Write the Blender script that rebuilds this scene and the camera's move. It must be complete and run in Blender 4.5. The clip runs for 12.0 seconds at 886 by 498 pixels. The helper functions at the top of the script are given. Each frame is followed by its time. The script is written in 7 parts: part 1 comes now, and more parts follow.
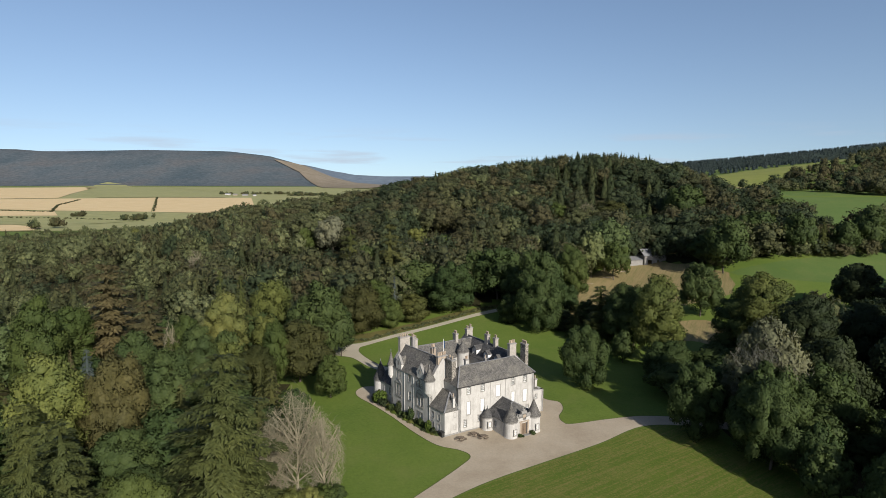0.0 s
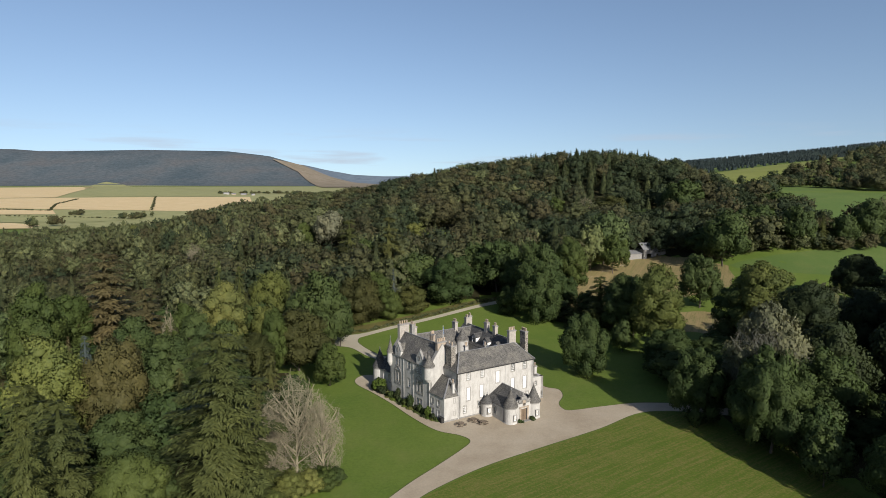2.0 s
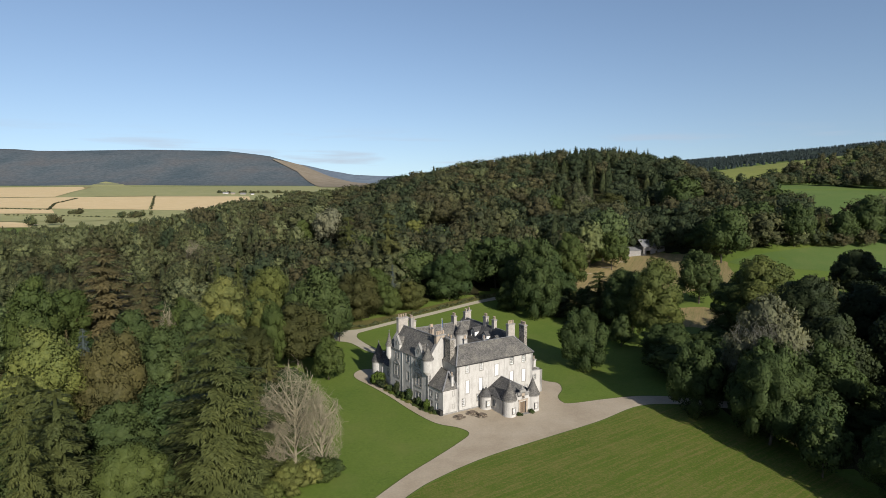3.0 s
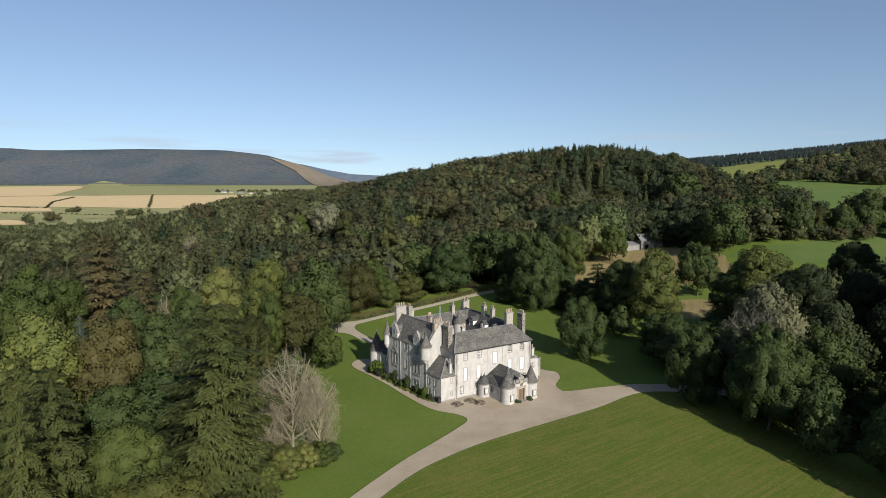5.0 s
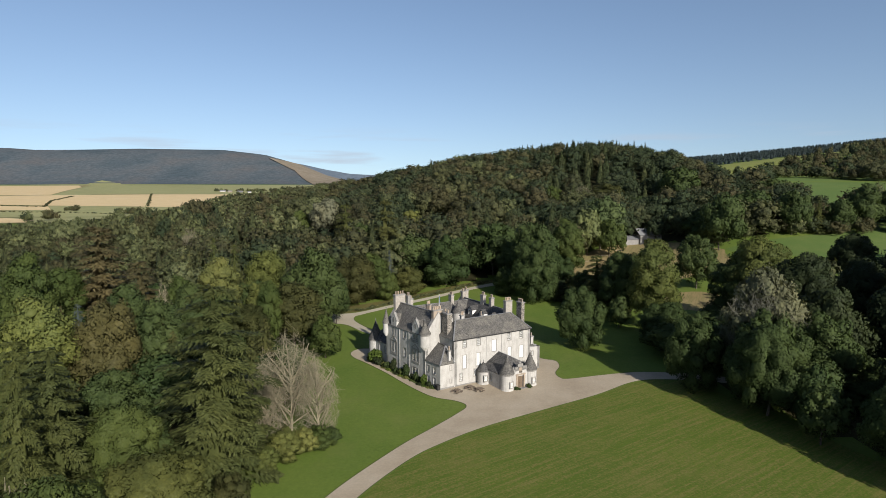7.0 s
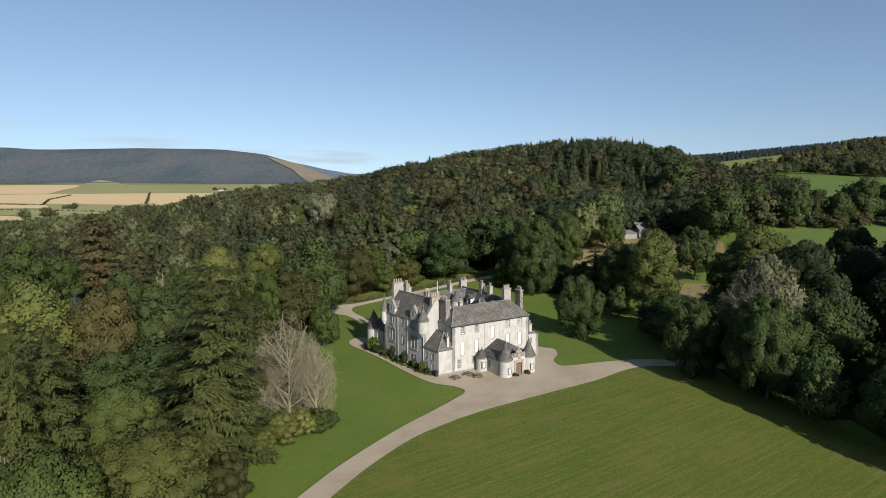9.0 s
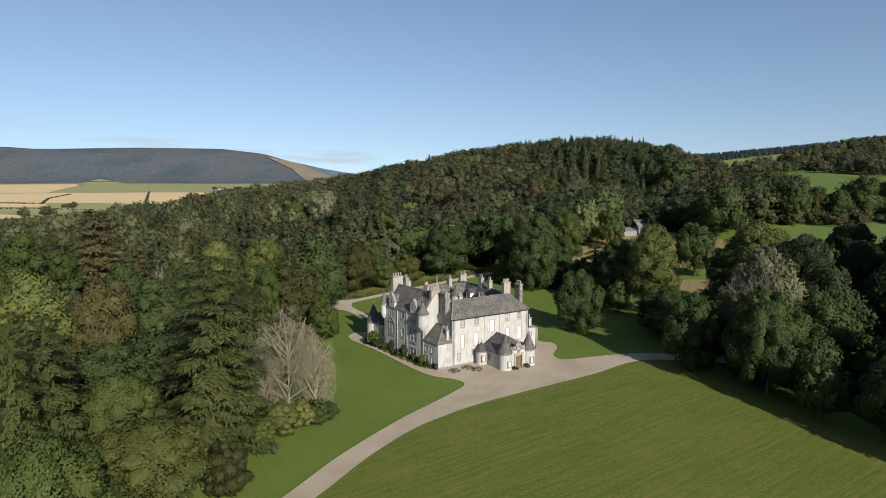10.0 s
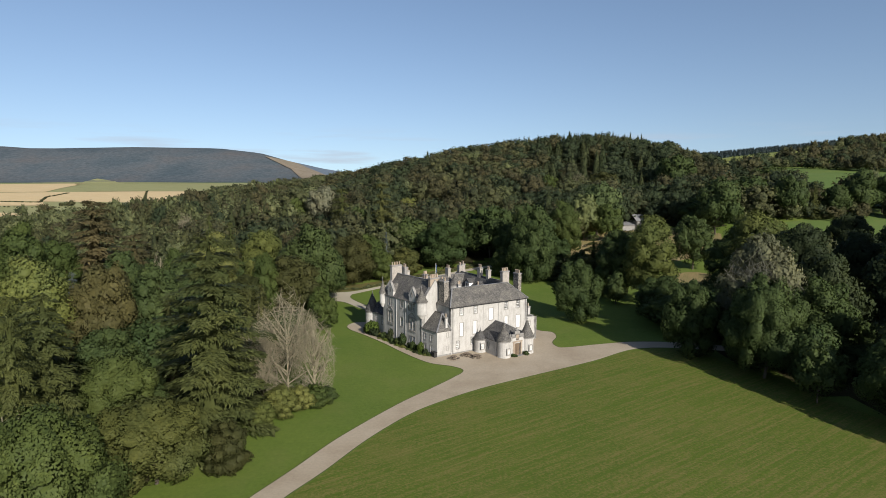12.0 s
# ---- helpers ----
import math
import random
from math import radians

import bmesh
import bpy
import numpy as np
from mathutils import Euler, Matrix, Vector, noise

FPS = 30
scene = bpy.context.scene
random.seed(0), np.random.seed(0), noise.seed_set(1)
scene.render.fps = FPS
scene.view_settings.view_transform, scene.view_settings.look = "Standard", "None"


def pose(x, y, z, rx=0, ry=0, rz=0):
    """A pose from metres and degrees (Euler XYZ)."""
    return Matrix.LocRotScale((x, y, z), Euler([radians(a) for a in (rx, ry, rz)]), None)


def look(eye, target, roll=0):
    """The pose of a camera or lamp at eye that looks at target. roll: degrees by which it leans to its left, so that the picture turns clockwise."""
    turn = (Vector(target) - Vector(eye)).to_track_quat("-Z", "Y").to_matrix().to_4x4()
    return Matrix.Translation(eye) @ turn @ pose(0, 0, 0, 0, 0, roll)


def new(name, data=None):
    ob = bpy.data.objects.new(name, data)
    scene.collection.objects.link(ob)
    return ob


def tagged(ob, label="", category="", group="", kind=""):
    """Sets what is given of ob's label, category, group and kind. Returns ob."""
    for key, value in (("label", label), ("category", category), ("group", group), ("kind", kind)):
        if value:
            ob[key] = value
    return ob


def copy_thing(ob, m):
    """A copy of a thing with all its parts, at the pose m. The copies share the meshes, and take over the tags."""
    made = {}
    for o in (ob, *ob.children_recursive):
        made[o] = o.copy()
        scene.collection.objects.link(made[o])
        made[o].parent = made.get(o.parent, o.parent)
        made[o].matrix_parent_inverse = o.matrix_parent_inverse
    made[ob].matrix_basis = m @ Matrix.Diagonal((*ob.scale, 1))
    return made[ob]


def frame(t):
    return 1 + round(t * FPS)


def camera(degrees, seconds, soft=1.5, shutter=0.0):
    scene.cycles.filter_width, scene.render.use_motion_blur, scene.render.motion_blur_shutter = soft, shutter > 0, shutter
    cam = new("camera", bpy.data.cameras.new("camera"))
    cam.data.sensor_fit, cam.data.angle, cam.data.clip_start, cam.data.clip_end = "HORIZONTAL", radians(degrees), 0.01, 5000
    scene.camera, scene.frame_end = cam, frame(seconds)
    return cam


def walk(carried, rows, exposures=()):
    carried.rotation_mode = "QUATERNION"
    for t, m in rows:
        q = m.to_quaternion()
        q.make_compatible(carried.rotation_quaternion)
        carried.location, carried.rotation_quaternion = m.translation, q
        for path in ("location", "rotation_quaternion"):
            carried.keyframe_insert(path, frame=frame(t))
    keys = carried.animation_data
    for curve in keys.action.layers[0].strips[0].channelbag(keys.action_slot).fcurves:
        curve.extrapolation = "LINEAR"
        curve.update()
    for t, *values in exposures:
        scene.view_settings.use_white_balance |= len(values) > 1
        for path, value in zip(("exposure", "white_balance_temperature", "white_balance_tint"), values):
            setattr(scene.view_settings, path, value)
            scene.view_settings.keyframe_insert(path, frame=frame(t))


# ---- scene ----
cam = camera(73.7, 12.0, soft=0.6)
METRES, EYE, TILT, LEAN, TURN = 17.0, 53.4, -6.6, 0.0, 0.0
ROWS = [
    (0.0, 0.0, 0.0, 0.0, 0.0, 0.0, -0.0),
    (0.5, -0.0035, 0.0043, -0.0464, -0.04, 0.0, 0.01),
    (1.0, -0.01, 0.0118, -0.094, -0.07, -0.0, 0.01),
    (1.5, -0.009, 0.0159, -0.1367, -0.09, 0.01, 0.01),
    (2.0, -0.0087, 0.0225, -0.1855, -0.12, 0.03, 0.04),
    (2.5, -0.0067, 0.0275, -0.2288, -0.16, 0.02, 0.06),
    (3.0, -0.0022, 0.0321, -0.2758, -0.18, 0.03, 0.06),
    (5.0, 0.0026, 0.0483, -0.4341, -0.33, 0.01, 0.07),
    (5.5, 0.0039, 0.0529, -0.4711, -0.34, 0.02, 0.08),
    (6.0, 0.0044, 0.0573, -0.512, -0.37, 0.03, 0.08),
    (6.5, 0.0033, 0.0595, -0.5509, -0.38, 0.02, 0.09),
    (7.0, 0.0029, 0.0599, -0.594, -0.42, 0.02, 0.1),
    (9.0, 0.0088, 0.0759, -0.7634, -0.54, 0.01, 0.13),
    (9.5, 0.0078, 0.0787, -0.804, -0.57, -0.01, 0.12),
    (10.0, 0.0065, 0.0807, -0.845, -0.59, -0.0, 0.09),
    (10.5, 0.0067, 0.0797, -0.8828, -0.62, 0.0, 0.1),
    (11.0, 0.0049, 0.0781, -0.9212, -0.66, 0.0, 0.11),
    (11.5, 0.0019, 0.0751, -0.9568, -0.71, -0.01, 0.12),
    (12.0, 0.0001, 0.0786, -0.994, -0.75, -0.01, 0.12),
]
walk(cam, [(t, pose(0, 0, EYE, TILT, LEAN, TURN) @ pose(METRES * x, METRES * y, METRES * z, 90 + pitch, roll, yaw)) for t, x, y, z, yaw, pitch, roll in ROWS])

# ---- world, sun and exposure ----
SUN_AZ, SUN_EL = -62.0, 26.5
world = bpy.data.worlds.new("sky")
scene.world = world
world.use_nodes = True
wn = world.node_tree
sky = wn.nodes.new("ShaderNodeTexSky")
sky.sky_type = 'NISHITA'
sky.sun_disc = False
sky.sun_elevation = radians(SUN_EL)
sky.sun_rotation = radians(90 - SUN_AZ)
sky.altitude = 200
sky.air_density, sky.dust_density, sky.ozone_density = 1.0, 1.2, 1.8
wn.nodes["Background"].inputs["Strength"].default_value = 0.097
tc = wn.nodes.new("ShaderNodeTexCoord")
lift = wn.nodes.new("ShaderNodeVectorMath")
lift.inputs[1].default_value = (0, 0, 0.09)
wn.links.new(tc.outputs["Generated"], lift.inputs[0])
wn.links.new(lift.outputs[0], sky.inputs["Vector"])
# thin grey streaks of cloud low over the hills
flat = wn.nodes.new("ShaderNodeMapping")
flat.inputs["Scale"].default_value = (2.2, 2.2, 26)
wn.links.new(tc.outputs["Generated"], flat.inputs[0])
wisp = wn.nodes.new("ShaderNodeTexNoise")
wisp.inputs["Scale"].default_value, wisp.inputs["Detail"].default_value = 2.6, 6
wn.links.new(flat.outputs[0], wisp.inputs["Vector"])
height = wn.nodes.new("ShaderNodeSeparateXYZ")
wn.links.new(tc.outputs["Generated"], height.inputs[0])
band = wn.nodes.new("ShaderNodeMapRange")
band.interpolation_type = 'SMOOTHSTEP'
for k, v in enumerate((0.1, 0.03, 0.0, 1.0)):
    band.inputs[1 + k].default_value = v
wn.links.new(height.outputs[2], band.inputs[0])
thick = wn.nodes.new("ShaderNodeMapRange")
for k, v in enumerate((0.52, 0.7, 0.0, 0.75)):
    thick.inputs[1 + k].default_value = v
wn.links.new(wisp.outputs[0], thick.inputs[0])
both = wn.nodes.new("ShaderNodeMath")
both.operation = 'MULTIPLY'
wn.links.new(band.outputs[0], both.inputs[0]), wn.links.new(thick.outputs[0], both.inputs[1])
cloud = wn.nodes.new("ShaderNodeMix")
cloud.data_type = 'RGBA'
cloud.inputs[7].default_value = (3.7, 4.1, 4.8, 1)
haze = wn.nodes.new("ShaderNodeMix")
haze.data_type, haze.blend_type = 'RGBA', 'MULTIPLY'
haze.inputs[0].default_value, haze.inputs[7].default_value = 1.0, (1.02, 0.99, 0.99, 1)
wn.links.new(sky.outputs["Color"], haze.inputs[6])
wn.links.new(both.outputs[0], cloud.inputs[0]), wn.links.new(haze.outputs[2], cloud.inputs[6])
wn.links.new(cloud.outputs[2], wn.nodes["Background"].inputs["Color"])
sun_dir = Vector((math.cos(radians(SUN_AZ)) * math.cos(radians(SUN_EL)), math.sin(radians(SUN_AZ)) * math.cos(radians(SUN_EL)), math.sin(radians(SUN_EL))))
sun = new("sun", bpy.data.lights.new("sun", 'SUN'))
sun.data.energy, sun.data.angle, sun.data.color = 5.0, radians(0.5), (1.0, 0.945, 0.86)
sun.matrix_world = look(sun_dir * 400, (0, 0, 0))
scene.view_settings.exposure = 0.5


# ---- materials ----
def ramp(nt, fac, stops):
    r = nt.nodes.new("ShaderNodeValToRGB")
    while len(r.color_ramp.elements) < len(stops):
        r.color_ramp.elements.new(0.5)
    for e, (p, c) in zip(r.color_ramp.elements, stops):
        e.position, e.color = p, (*c, 1)
    nt.links.new(fac, r.inputs[0])
    return r.outputs[0]


def noise_of(nt, coord, scale, detail=5.0, rough=0.6, stretch=None):
    if stretch:
        if len(stretch) > 3:
            turn = nt.nodes.new("ShaderNodeMapping")
            turn.inputs["Rotation"].default_value = (0, 0, radians(-stretch[3]))
            nt.links.new(coord, turn.inputs[0])
            coord = turn.outputs[0]
        mp = nt.nodes.new("ShaderNodeMapping")
        mp.inputs["Scale"].default_value = stretch[:3]
        nt.links.new(coord, mp.inputs[0])
        coord = mp.outputs[0]
    n = nt.nodes.new("ShaderNodeTexNoise")
    n.inputs["Scale"].default_value, n.inputs["Detail"].default_value, n.inputs["Roughness"].default_value = scale, detail, rough
    nt.links.new(coord, n.inputs["Vector"])
    return n.outputs[0]


def mixed(nt, fac, a, b, how='MIX'):
    m = nt.nodes.new("ShaderNodeMix")
    m.data_type, m.blend_type = 'RGBA', how
    for sock, v in ((m.inputs[0], fac), (m.inputs[6], a), (m.inputs[7], b)):
        if isinstance(v, (int, float)):
            sock.default_value = v
        elif isinstance(v, tuple):
            sock.default_value = (*v, 1)
        else:
            nt.links.new(v, sock)
    return m.outputs[2]


def bump(nt, height, strength, distance):
    b = nt.nodes.new("ShaderNodeBump")
    b.inputs["Strength"].default_value, b.inputs["Distance"].default_value = strength, distance
    nt.links.new(height, b.inputs["Height"])
    return b.outputs[0]


def material(name, rough=0.8, metal=0.0, spec=0.3):
    m = bpy.data.materials.new(name)
    m.use_nodes = True
    nt = m.node_tree
    p = nt.nodes["Principled BSDF"]
    p.inputs["Roughness"].default_value, p.inputs["Metallic"].default_value = rough, metal
    p.inputs["Specular IOR Level"].default_value = spec
    c = nt.nodes.new("ShaderNodeTexCoord").outputs["Object"]
    g = nt.nodes.new("ShaderNodeNewGeometry")
    return m, nt, p, c, g


def mottled(name, a, b, scale, rough=0.8, metal=0.0, fine=0.3, grain=8.0, relief=0.02, spec=0.3, stretch=None, third=None):
    """A surface of two or three tones: large stains and a fine grain, with relief."""
    m, nt, p, c, g = material(name, rough, metal, spec)
    n1 = noise_of(nt, c, scale, 6, 0.6, stretch)
    n2 = noise_of(nt, c, scale * grain, 4, 0.7)
    stops = [(0.32, a), (0.68, b)] if third is None else [(0.3, a), (0.5, b), (0.72, third)]
    col = ramp(nt, n1, stops)
    fg = ramp(nt, n2, [(0.25, (1 - fine,) * 3), (0.75, (1 + fine * 0.4,) * 3)])
    nt.links.new(mixed(nt, 1.0, col, fg, 'MULTIPLY'), p.inputs["Base Color"])
    nt.links.new(bump(nt, n2, 0.6, relief), p.inputs["Normal"])
    return m


def harling(name, a, b, streak):
    """Lime-washed roughcast with blotches, grey rain stains and fine pebbledash relief."""
    m, nt, p, c, g = material(name, 0.92, 0, 0.15)
    big = noise_of(nt, c, 0.45, 6, 0.7)
    run = noise_of(nt, c, 0.9, 7, 0.78, (1.3, 1.3, 0.34))
    fine = noise_of(nt, c, 7.0, 5, 0.75)
    col = ramp(nt, big, [(0.3, a), (0.7, b)])
    col = mixed(nt, ramp(nt, run, [(0.47, (0, 0, 0)), (0.74, (0.78,) * 3)]), col, streak)
    col = mixed(nt, 1.0, col, ramp(nt, fine, [(0.25, (0.8,) * 3), (0.7, (1.05,) * 3)]), 'MULTIPLY')
    nt.links.new(col, p.inputs["Base Color"])
    nt.links.new(bump(nt, fine, 0.5, 0.03), p.inputs["Normal"])
    return m


def slate(name, a, b, moss):
    """Slates in level courses, each slate a little different, with lichen."""
    m, nt, p, c, g = material(name, 0.72, 0, 0.25)
    sep = nt.nodes.new("ShaderNodeSeparateXYZ")
    nt.links.new(c, sep.inputs[0])
    add = nt.nodes.new("ShaderNodeMath")
    add.operation = 'ADD'
    nt.links.new(sep.outputs[0], add.inputs[0]), nt.links.new(sep.outputs[1], add.inputs[1])
    com = nt.nodes.new("ShaderNodeCombineXYZ")
    nt.links.new(add.outputs[0], com.inputs[0]), nt.links.new(sep.outputs[2], com.inputs[1])
    br = nt.nodes.new("ShaderNodeTexBrick")
    br.inputs["Scale"].default_value = 1.0
    br.inputs["Brick Width"].default_value, br.inputs["Row Height"].default_value = 0.26, 0.13
    br.inputs["Mortar Size"].default_value, br.inputs["Bias"].default_value = 0.012, 0.0
    br.inputs["Color1"].default_value, br.inputs["Color2"].default_value = (*a, 1), (*b, 1)
    br.inputs["Mortar"].default_value = (a[0] * 0.35, a[1] * 0.35, a[2] * 0.35, 1)
    nt.links.new(com.outputs[0], br.inputs["Vector"])
    stain = noise_of(nt, c, 0.5, 6, 0.7)
    col = mixed(nt, ramp(nt, stain, [(0.45, (0, 0, 0)), (0.75, (0.7,) * 3)]), br.outputs[0], moss)
    col = mixed(nt, 1.0, col, ramp(nt, noise_of(nt, c, 2.2, 6, 0.8), [(0.28, (0.42,) * 3), (0.72, (1.55,) * 3)]), 'MULTIPLY')
    nt.links.new(col, p.inputs["Base Color"])
    nt.links.new(bump(nt, br.outputs[1], 0.5, -0.02), p.inputs["Normal"])
    return m


def rubble(name, dark, mid, pale):
    """Field stones of mixed tones in sunk mortar."""
    m, nt, p, c, g = material(name, 0.9, 0, 0.2)
    cell = nt.nodes.new("ShaderNodeTexVoronoi")
    cell.inputs["Scale"].default_value = 4.6
    nt.links.new(c, cell.inputs["Vector"])
    edge = nt.nodes.new("ShaderNodeTexVoronoi")
    edge.feature = 'DISTANCE_TO_EDGE'
    edge.inputs["Scale"].default_value = 4.6
    nt.links.new(c, edge.inputs["Vector"])
    sep = nt.nodes.new("ShaderNodeSeparateColor")
    nt.links.new(cell.outputs["Color"], sep.inputs[0])
    col = ramp(nt, sep.outputs[0], [(0.1, dark), (0.5, mid), (0.9, pale)])
    joint = ramp(nt, edge.outputs["Distance"], [(0.02, (0.6,) * 3), (0.1, (1.0,) * 3)])
    col = mixed(nt, 1.0, col, joint, 'MULTIPLY')
    col = mixed(nt, 1.0, col, ramp(nt, noise_of(nt, c, 9.0, 5, 0.75), [(0.25, (0.7,) * 3), (0.75, (1.15,) * 3)]), 'MULTIPLY')
    nt.links.new(col, p.inputs["Base Color"])
    nt.links.new(bump(nt, joint, 0.6, 0.05), p.inputs["Normal"])
    return m


def foliage(name, stops, shine=0.05, through_light=0.2, tint=False, vary=0.55):
    """Leaves: a colour for each tree, a shade for each spray of leaves."""
    m, nt, p, c, g = material(name, 0.55, 0, shine)
    if tint:
        at = nt.nodes.new("ShaderNodeAttribute")
        at.attribute_name = "tint"
        tree = at.outputs["Fac"]
    else:
        tree = nt.nodes.new("ShaderNodeObjectInfo").outputs["Random"]
    col = ramp(nt, tree, [(a, tuple(1.16 * v for v in b)) for a, b in stops])
    leaf = ramp(nt, g.outputs["Random Per Island"], [(0.0, (1 - 0.32 * vary, 1 - 0.32 * vary, 1 - 0.28 * vary)), (0.5, (0.97, 0.96, 0.95)), (1.0, (1 + 0.36 * vary, 1 + 0.28 * vary, 1 + 0.1 * vary))])
    col = mixed(nt, 1.0, col, leaf, 'MULTIPLY')
    patch = ramp(nt, noise_of(nt, c, 0.5, 4, 0.65), [(0.3, (0.7, 0.76, 0.8)), (0.7, (1.25, 1.16, 1.02))])
    col = mixed(nt, 1.0, col, patch, 'MULTIPLY')
    if tint:                                 # whole trees far off: tufts of leaves stand for single sprays
        tuft = noise_of(nt, c, 0.95, 3, 0.7)
        col = mixed(nt, 1.0, col, ramp(nt, tuft, [(0.3, (0.66, 0.68, 0.74)), (0.68, (1.74, 1.7, 1.62))]), 'MULTIPLY')
        nt.links.new(bump(nt, tuft, 1.0, 1.6), p.inputs["Normal"])
    nt.links.new(col, p.inputs["Base Color"])
    tr = nt.nodes.new("ShaderNodeBsdfTranslucent")
    nt.links.new(mixed(nt, 1.0, col, (1.06, 1.1, 0.72), 'MULTIPLY'), tr.inputs["Color"])
    ms = nt.nodes.new("ShaderNodeMixShader")
    ms.inputs[0].default_value = through_light
    nt.links.new(p.outputs[0], ms.inputs[1]), nt.links.new(tr.outputs[0], ms.inputs[2])
    nt.links.new(ms.outputs[0], nt.nodes["Material Output"].inputs[0])
    return m


def grass(name, a, b, dry, stripes=None):
    m, nt, p, c, g = material(name, 0.85, 0, 0.15)
    col = ramp(nt, noise_of(nt, c, 0.035, 6, 0.65), [(0.3, a), (0.7, b)])
    fine = noise_of(nt, c, 1.6, 6, 0.75)
    col = mixed(nt, 1.0, col, ramp(nt, fine, [(0.2, (0.72, 0.75, 0.7)), (0.8, (1.22, 1.18, 1.15))]), 'MULTIPLY')
    col = mixed(nt, ramp(nt, noise_of(nt, c, 0.09, 7, 0.7), [(0.5, (0, 0, 0)), (0.8, (0.6,) * 3)]), col, dry)
    if stripes:
        line = noise_of(nt, c, 1.0, 6, 0.75, (0.06, 1.5, 0.05, stripes))
        speck = noise_of(nt, c, 2.8, 3, 0.7)
        line = mixed(nt, 0.45, line, speck)
        col = mixed(nt, ramp(nt, line, [(0.47, (0, 0, 0)), (0.6, (0.85,) * 3)]), col, dry)
    nt.links.new(col, p.inputs["Base Color"])
    nt.links.new(bump(nt, fine, 0.7, 0.12), p.inputs["Normal"])
    return m


HARL = harling("lime_harling", (0.336, 0.325, 0.303), (0.439, 0.424, 0.399), (0.219, 0.208, 0.190))
HARL_GREY = harling("weathered_harling", (0.351, 0.340, 0.318), (0.453, 0.442, 0.420), (0.227, 0.219, 0.205))
CHIM = mottled("chimney_stone", (0.256, 0.231, 0.199), (0.355, 0.327, 0.291), 1.6, fine=0.35, relief=0.04)
STONE = mottled("grey_granite", (0.177, 0.170, 0.160), (0.256, 0.245, 0.227), 1.2)
RUBBLE = rubble("rubble_stone", (0.115, 0.106, 0.094), (0.2, 0.181, 0.156), (0.3, 0.272, 0.236))
MARGIN = mottled("dressed_margin", (0.249, 0.238, 0.219), (0.336, 0.322, 0.300), 1.4)
SAND = mottled("tan_sandstone", (0.256, 0.206, 0.156), (0.327, 0.270, 0.213), 1.5)
SLATE = slate("grey_slate", (0.074, 0.070, 0.065), (0.122, 0.115, 0.105), (0.178, 0.165, 0.136))
SLATE_DARK = slate("dark_slate", (0.053, 0.052, 0.051), (0.085, 0.082, 0.080), (0.121, 0.114, 0.099))
LEAD = mottled("lead_sheet", (0.142, 0.142, 0.146), (0.192, 0.192, 0.192), 1.5, rough=0.6)
WHITE = mottled("white_paint", (0.581, 0.572, 0.554), (0.651, 0.642, 0.625), 0.8, rough=0.55, fine=0.06, relief=0.003)
POT = mottled("clay_pot", (0.307, 0.227, 0.161), (0.402, 0.322, 0.241), 2.0)
WOOD = mottled("oak_door", (0.106, 0.075, 0.050), (0.156, 0.114, 0.078), 2.0, stretch=(6, 6, 0.5))
TABLE_WOOD = mottled("weathered_bench_wood", (0.085, 0.06, 0.042), (0.19, 0.15, 0.112), 3.0, stretch=(1, 5, 5))
IRON = mottled("painted_iron", (0.021, 0.021, 0.023), (0.035, 0.035, 0.035), 3.0, rough=0.5)
GRAVEL = mottled("gravel", (0.262, 0.212, 0.15), (0.318, 0.265, 0.193), 0.12, rough=0.95, fine=0.16, grain=22, relief=0.03, third=(0.35, 0.298, 0.225))
EARTH = mottled("turf_edge", (0.055, 0.075, 0.018), (0.085, 0.1, 0.028), 1.5)
BARK = mottled("bark", (0.050, 0.039, 0.030), (0.099, 0.082, 0.064), 2.5, stretch=(3, 3, 0.6), fine=0.4)
DEADWOOD = mottled("bare_grey_wood", (0.148, 0.131, 0.084), (0.298, 0.263, 0.177), 1.4, fine=0.35)
TWIG_GREY = mottled("lichened_twigs", (0.13, 0.128, 0.095), (0.22, 0.212, 0.165), 1.4, fine=0.3)
PALE_GRAVEL = mottled("pale_gravel", (0.3, 0.265, 0.195), (0.36, 0.322, 0.245), 0.12, rough=0.95, fine=0.16, grain=22, relief=0.03)
FLAG_BLUE = mottled("blue_cloth", (0.014, 0.085, 0.227), (0.021, 0.114, 0.270), 2.0)
LITTER = mottled("leaf_litter", (0.025, 0.025, 0.011), (0.043, 0.039, 0.018), 0.3, rough=1.0, fine=0.4, spec=0.05)
LAWN = grass("grass", (0.072, 0.113, 0.018), (0.103, 0.139, 0.026), (0.128, 0.138, 0.041))
MOWN = grass("mown_grass", (0.059, 0.093, 0.011), (0.076, 0.108, 0.014), (0.146, 0.122, 0.038), stripes=34)
WHEAT = grass("ripe_barley", (0.491, 0.368, 0.200), (0.552, 0.430, 0.253), (0.444, 0.337, 0.192))
STUBBLE = grass("dry_mown_hay", (0.192, 0.142, 0.071), (0.270, 0.206, 0.106), (0.092, 0.106, 0.032), stripes=62)
PASTURE = grass("bright_pasture", (0.066, 0.108, 0.026), (0.086, 0.126, 0.033), (0.128, 0.134, 0.042))
STRAWGREEN = grass("yellow_green_pasture", (0.142, 0.163, 0.035), (0.185, 0.199, 0.050), (0.213, 0.192, 0.071))
ROUGH = grass("rough_grass", (0.06, 0.062, 0.017), (0.105, 0.095, 0.032), (0.15, 0.112, 0.055))
MEADOW = grass("pale_meadow", (0.2, 0.207, 0.09), (0.272, 0.264, 0.122), (0.33, 0.29, 0.145))
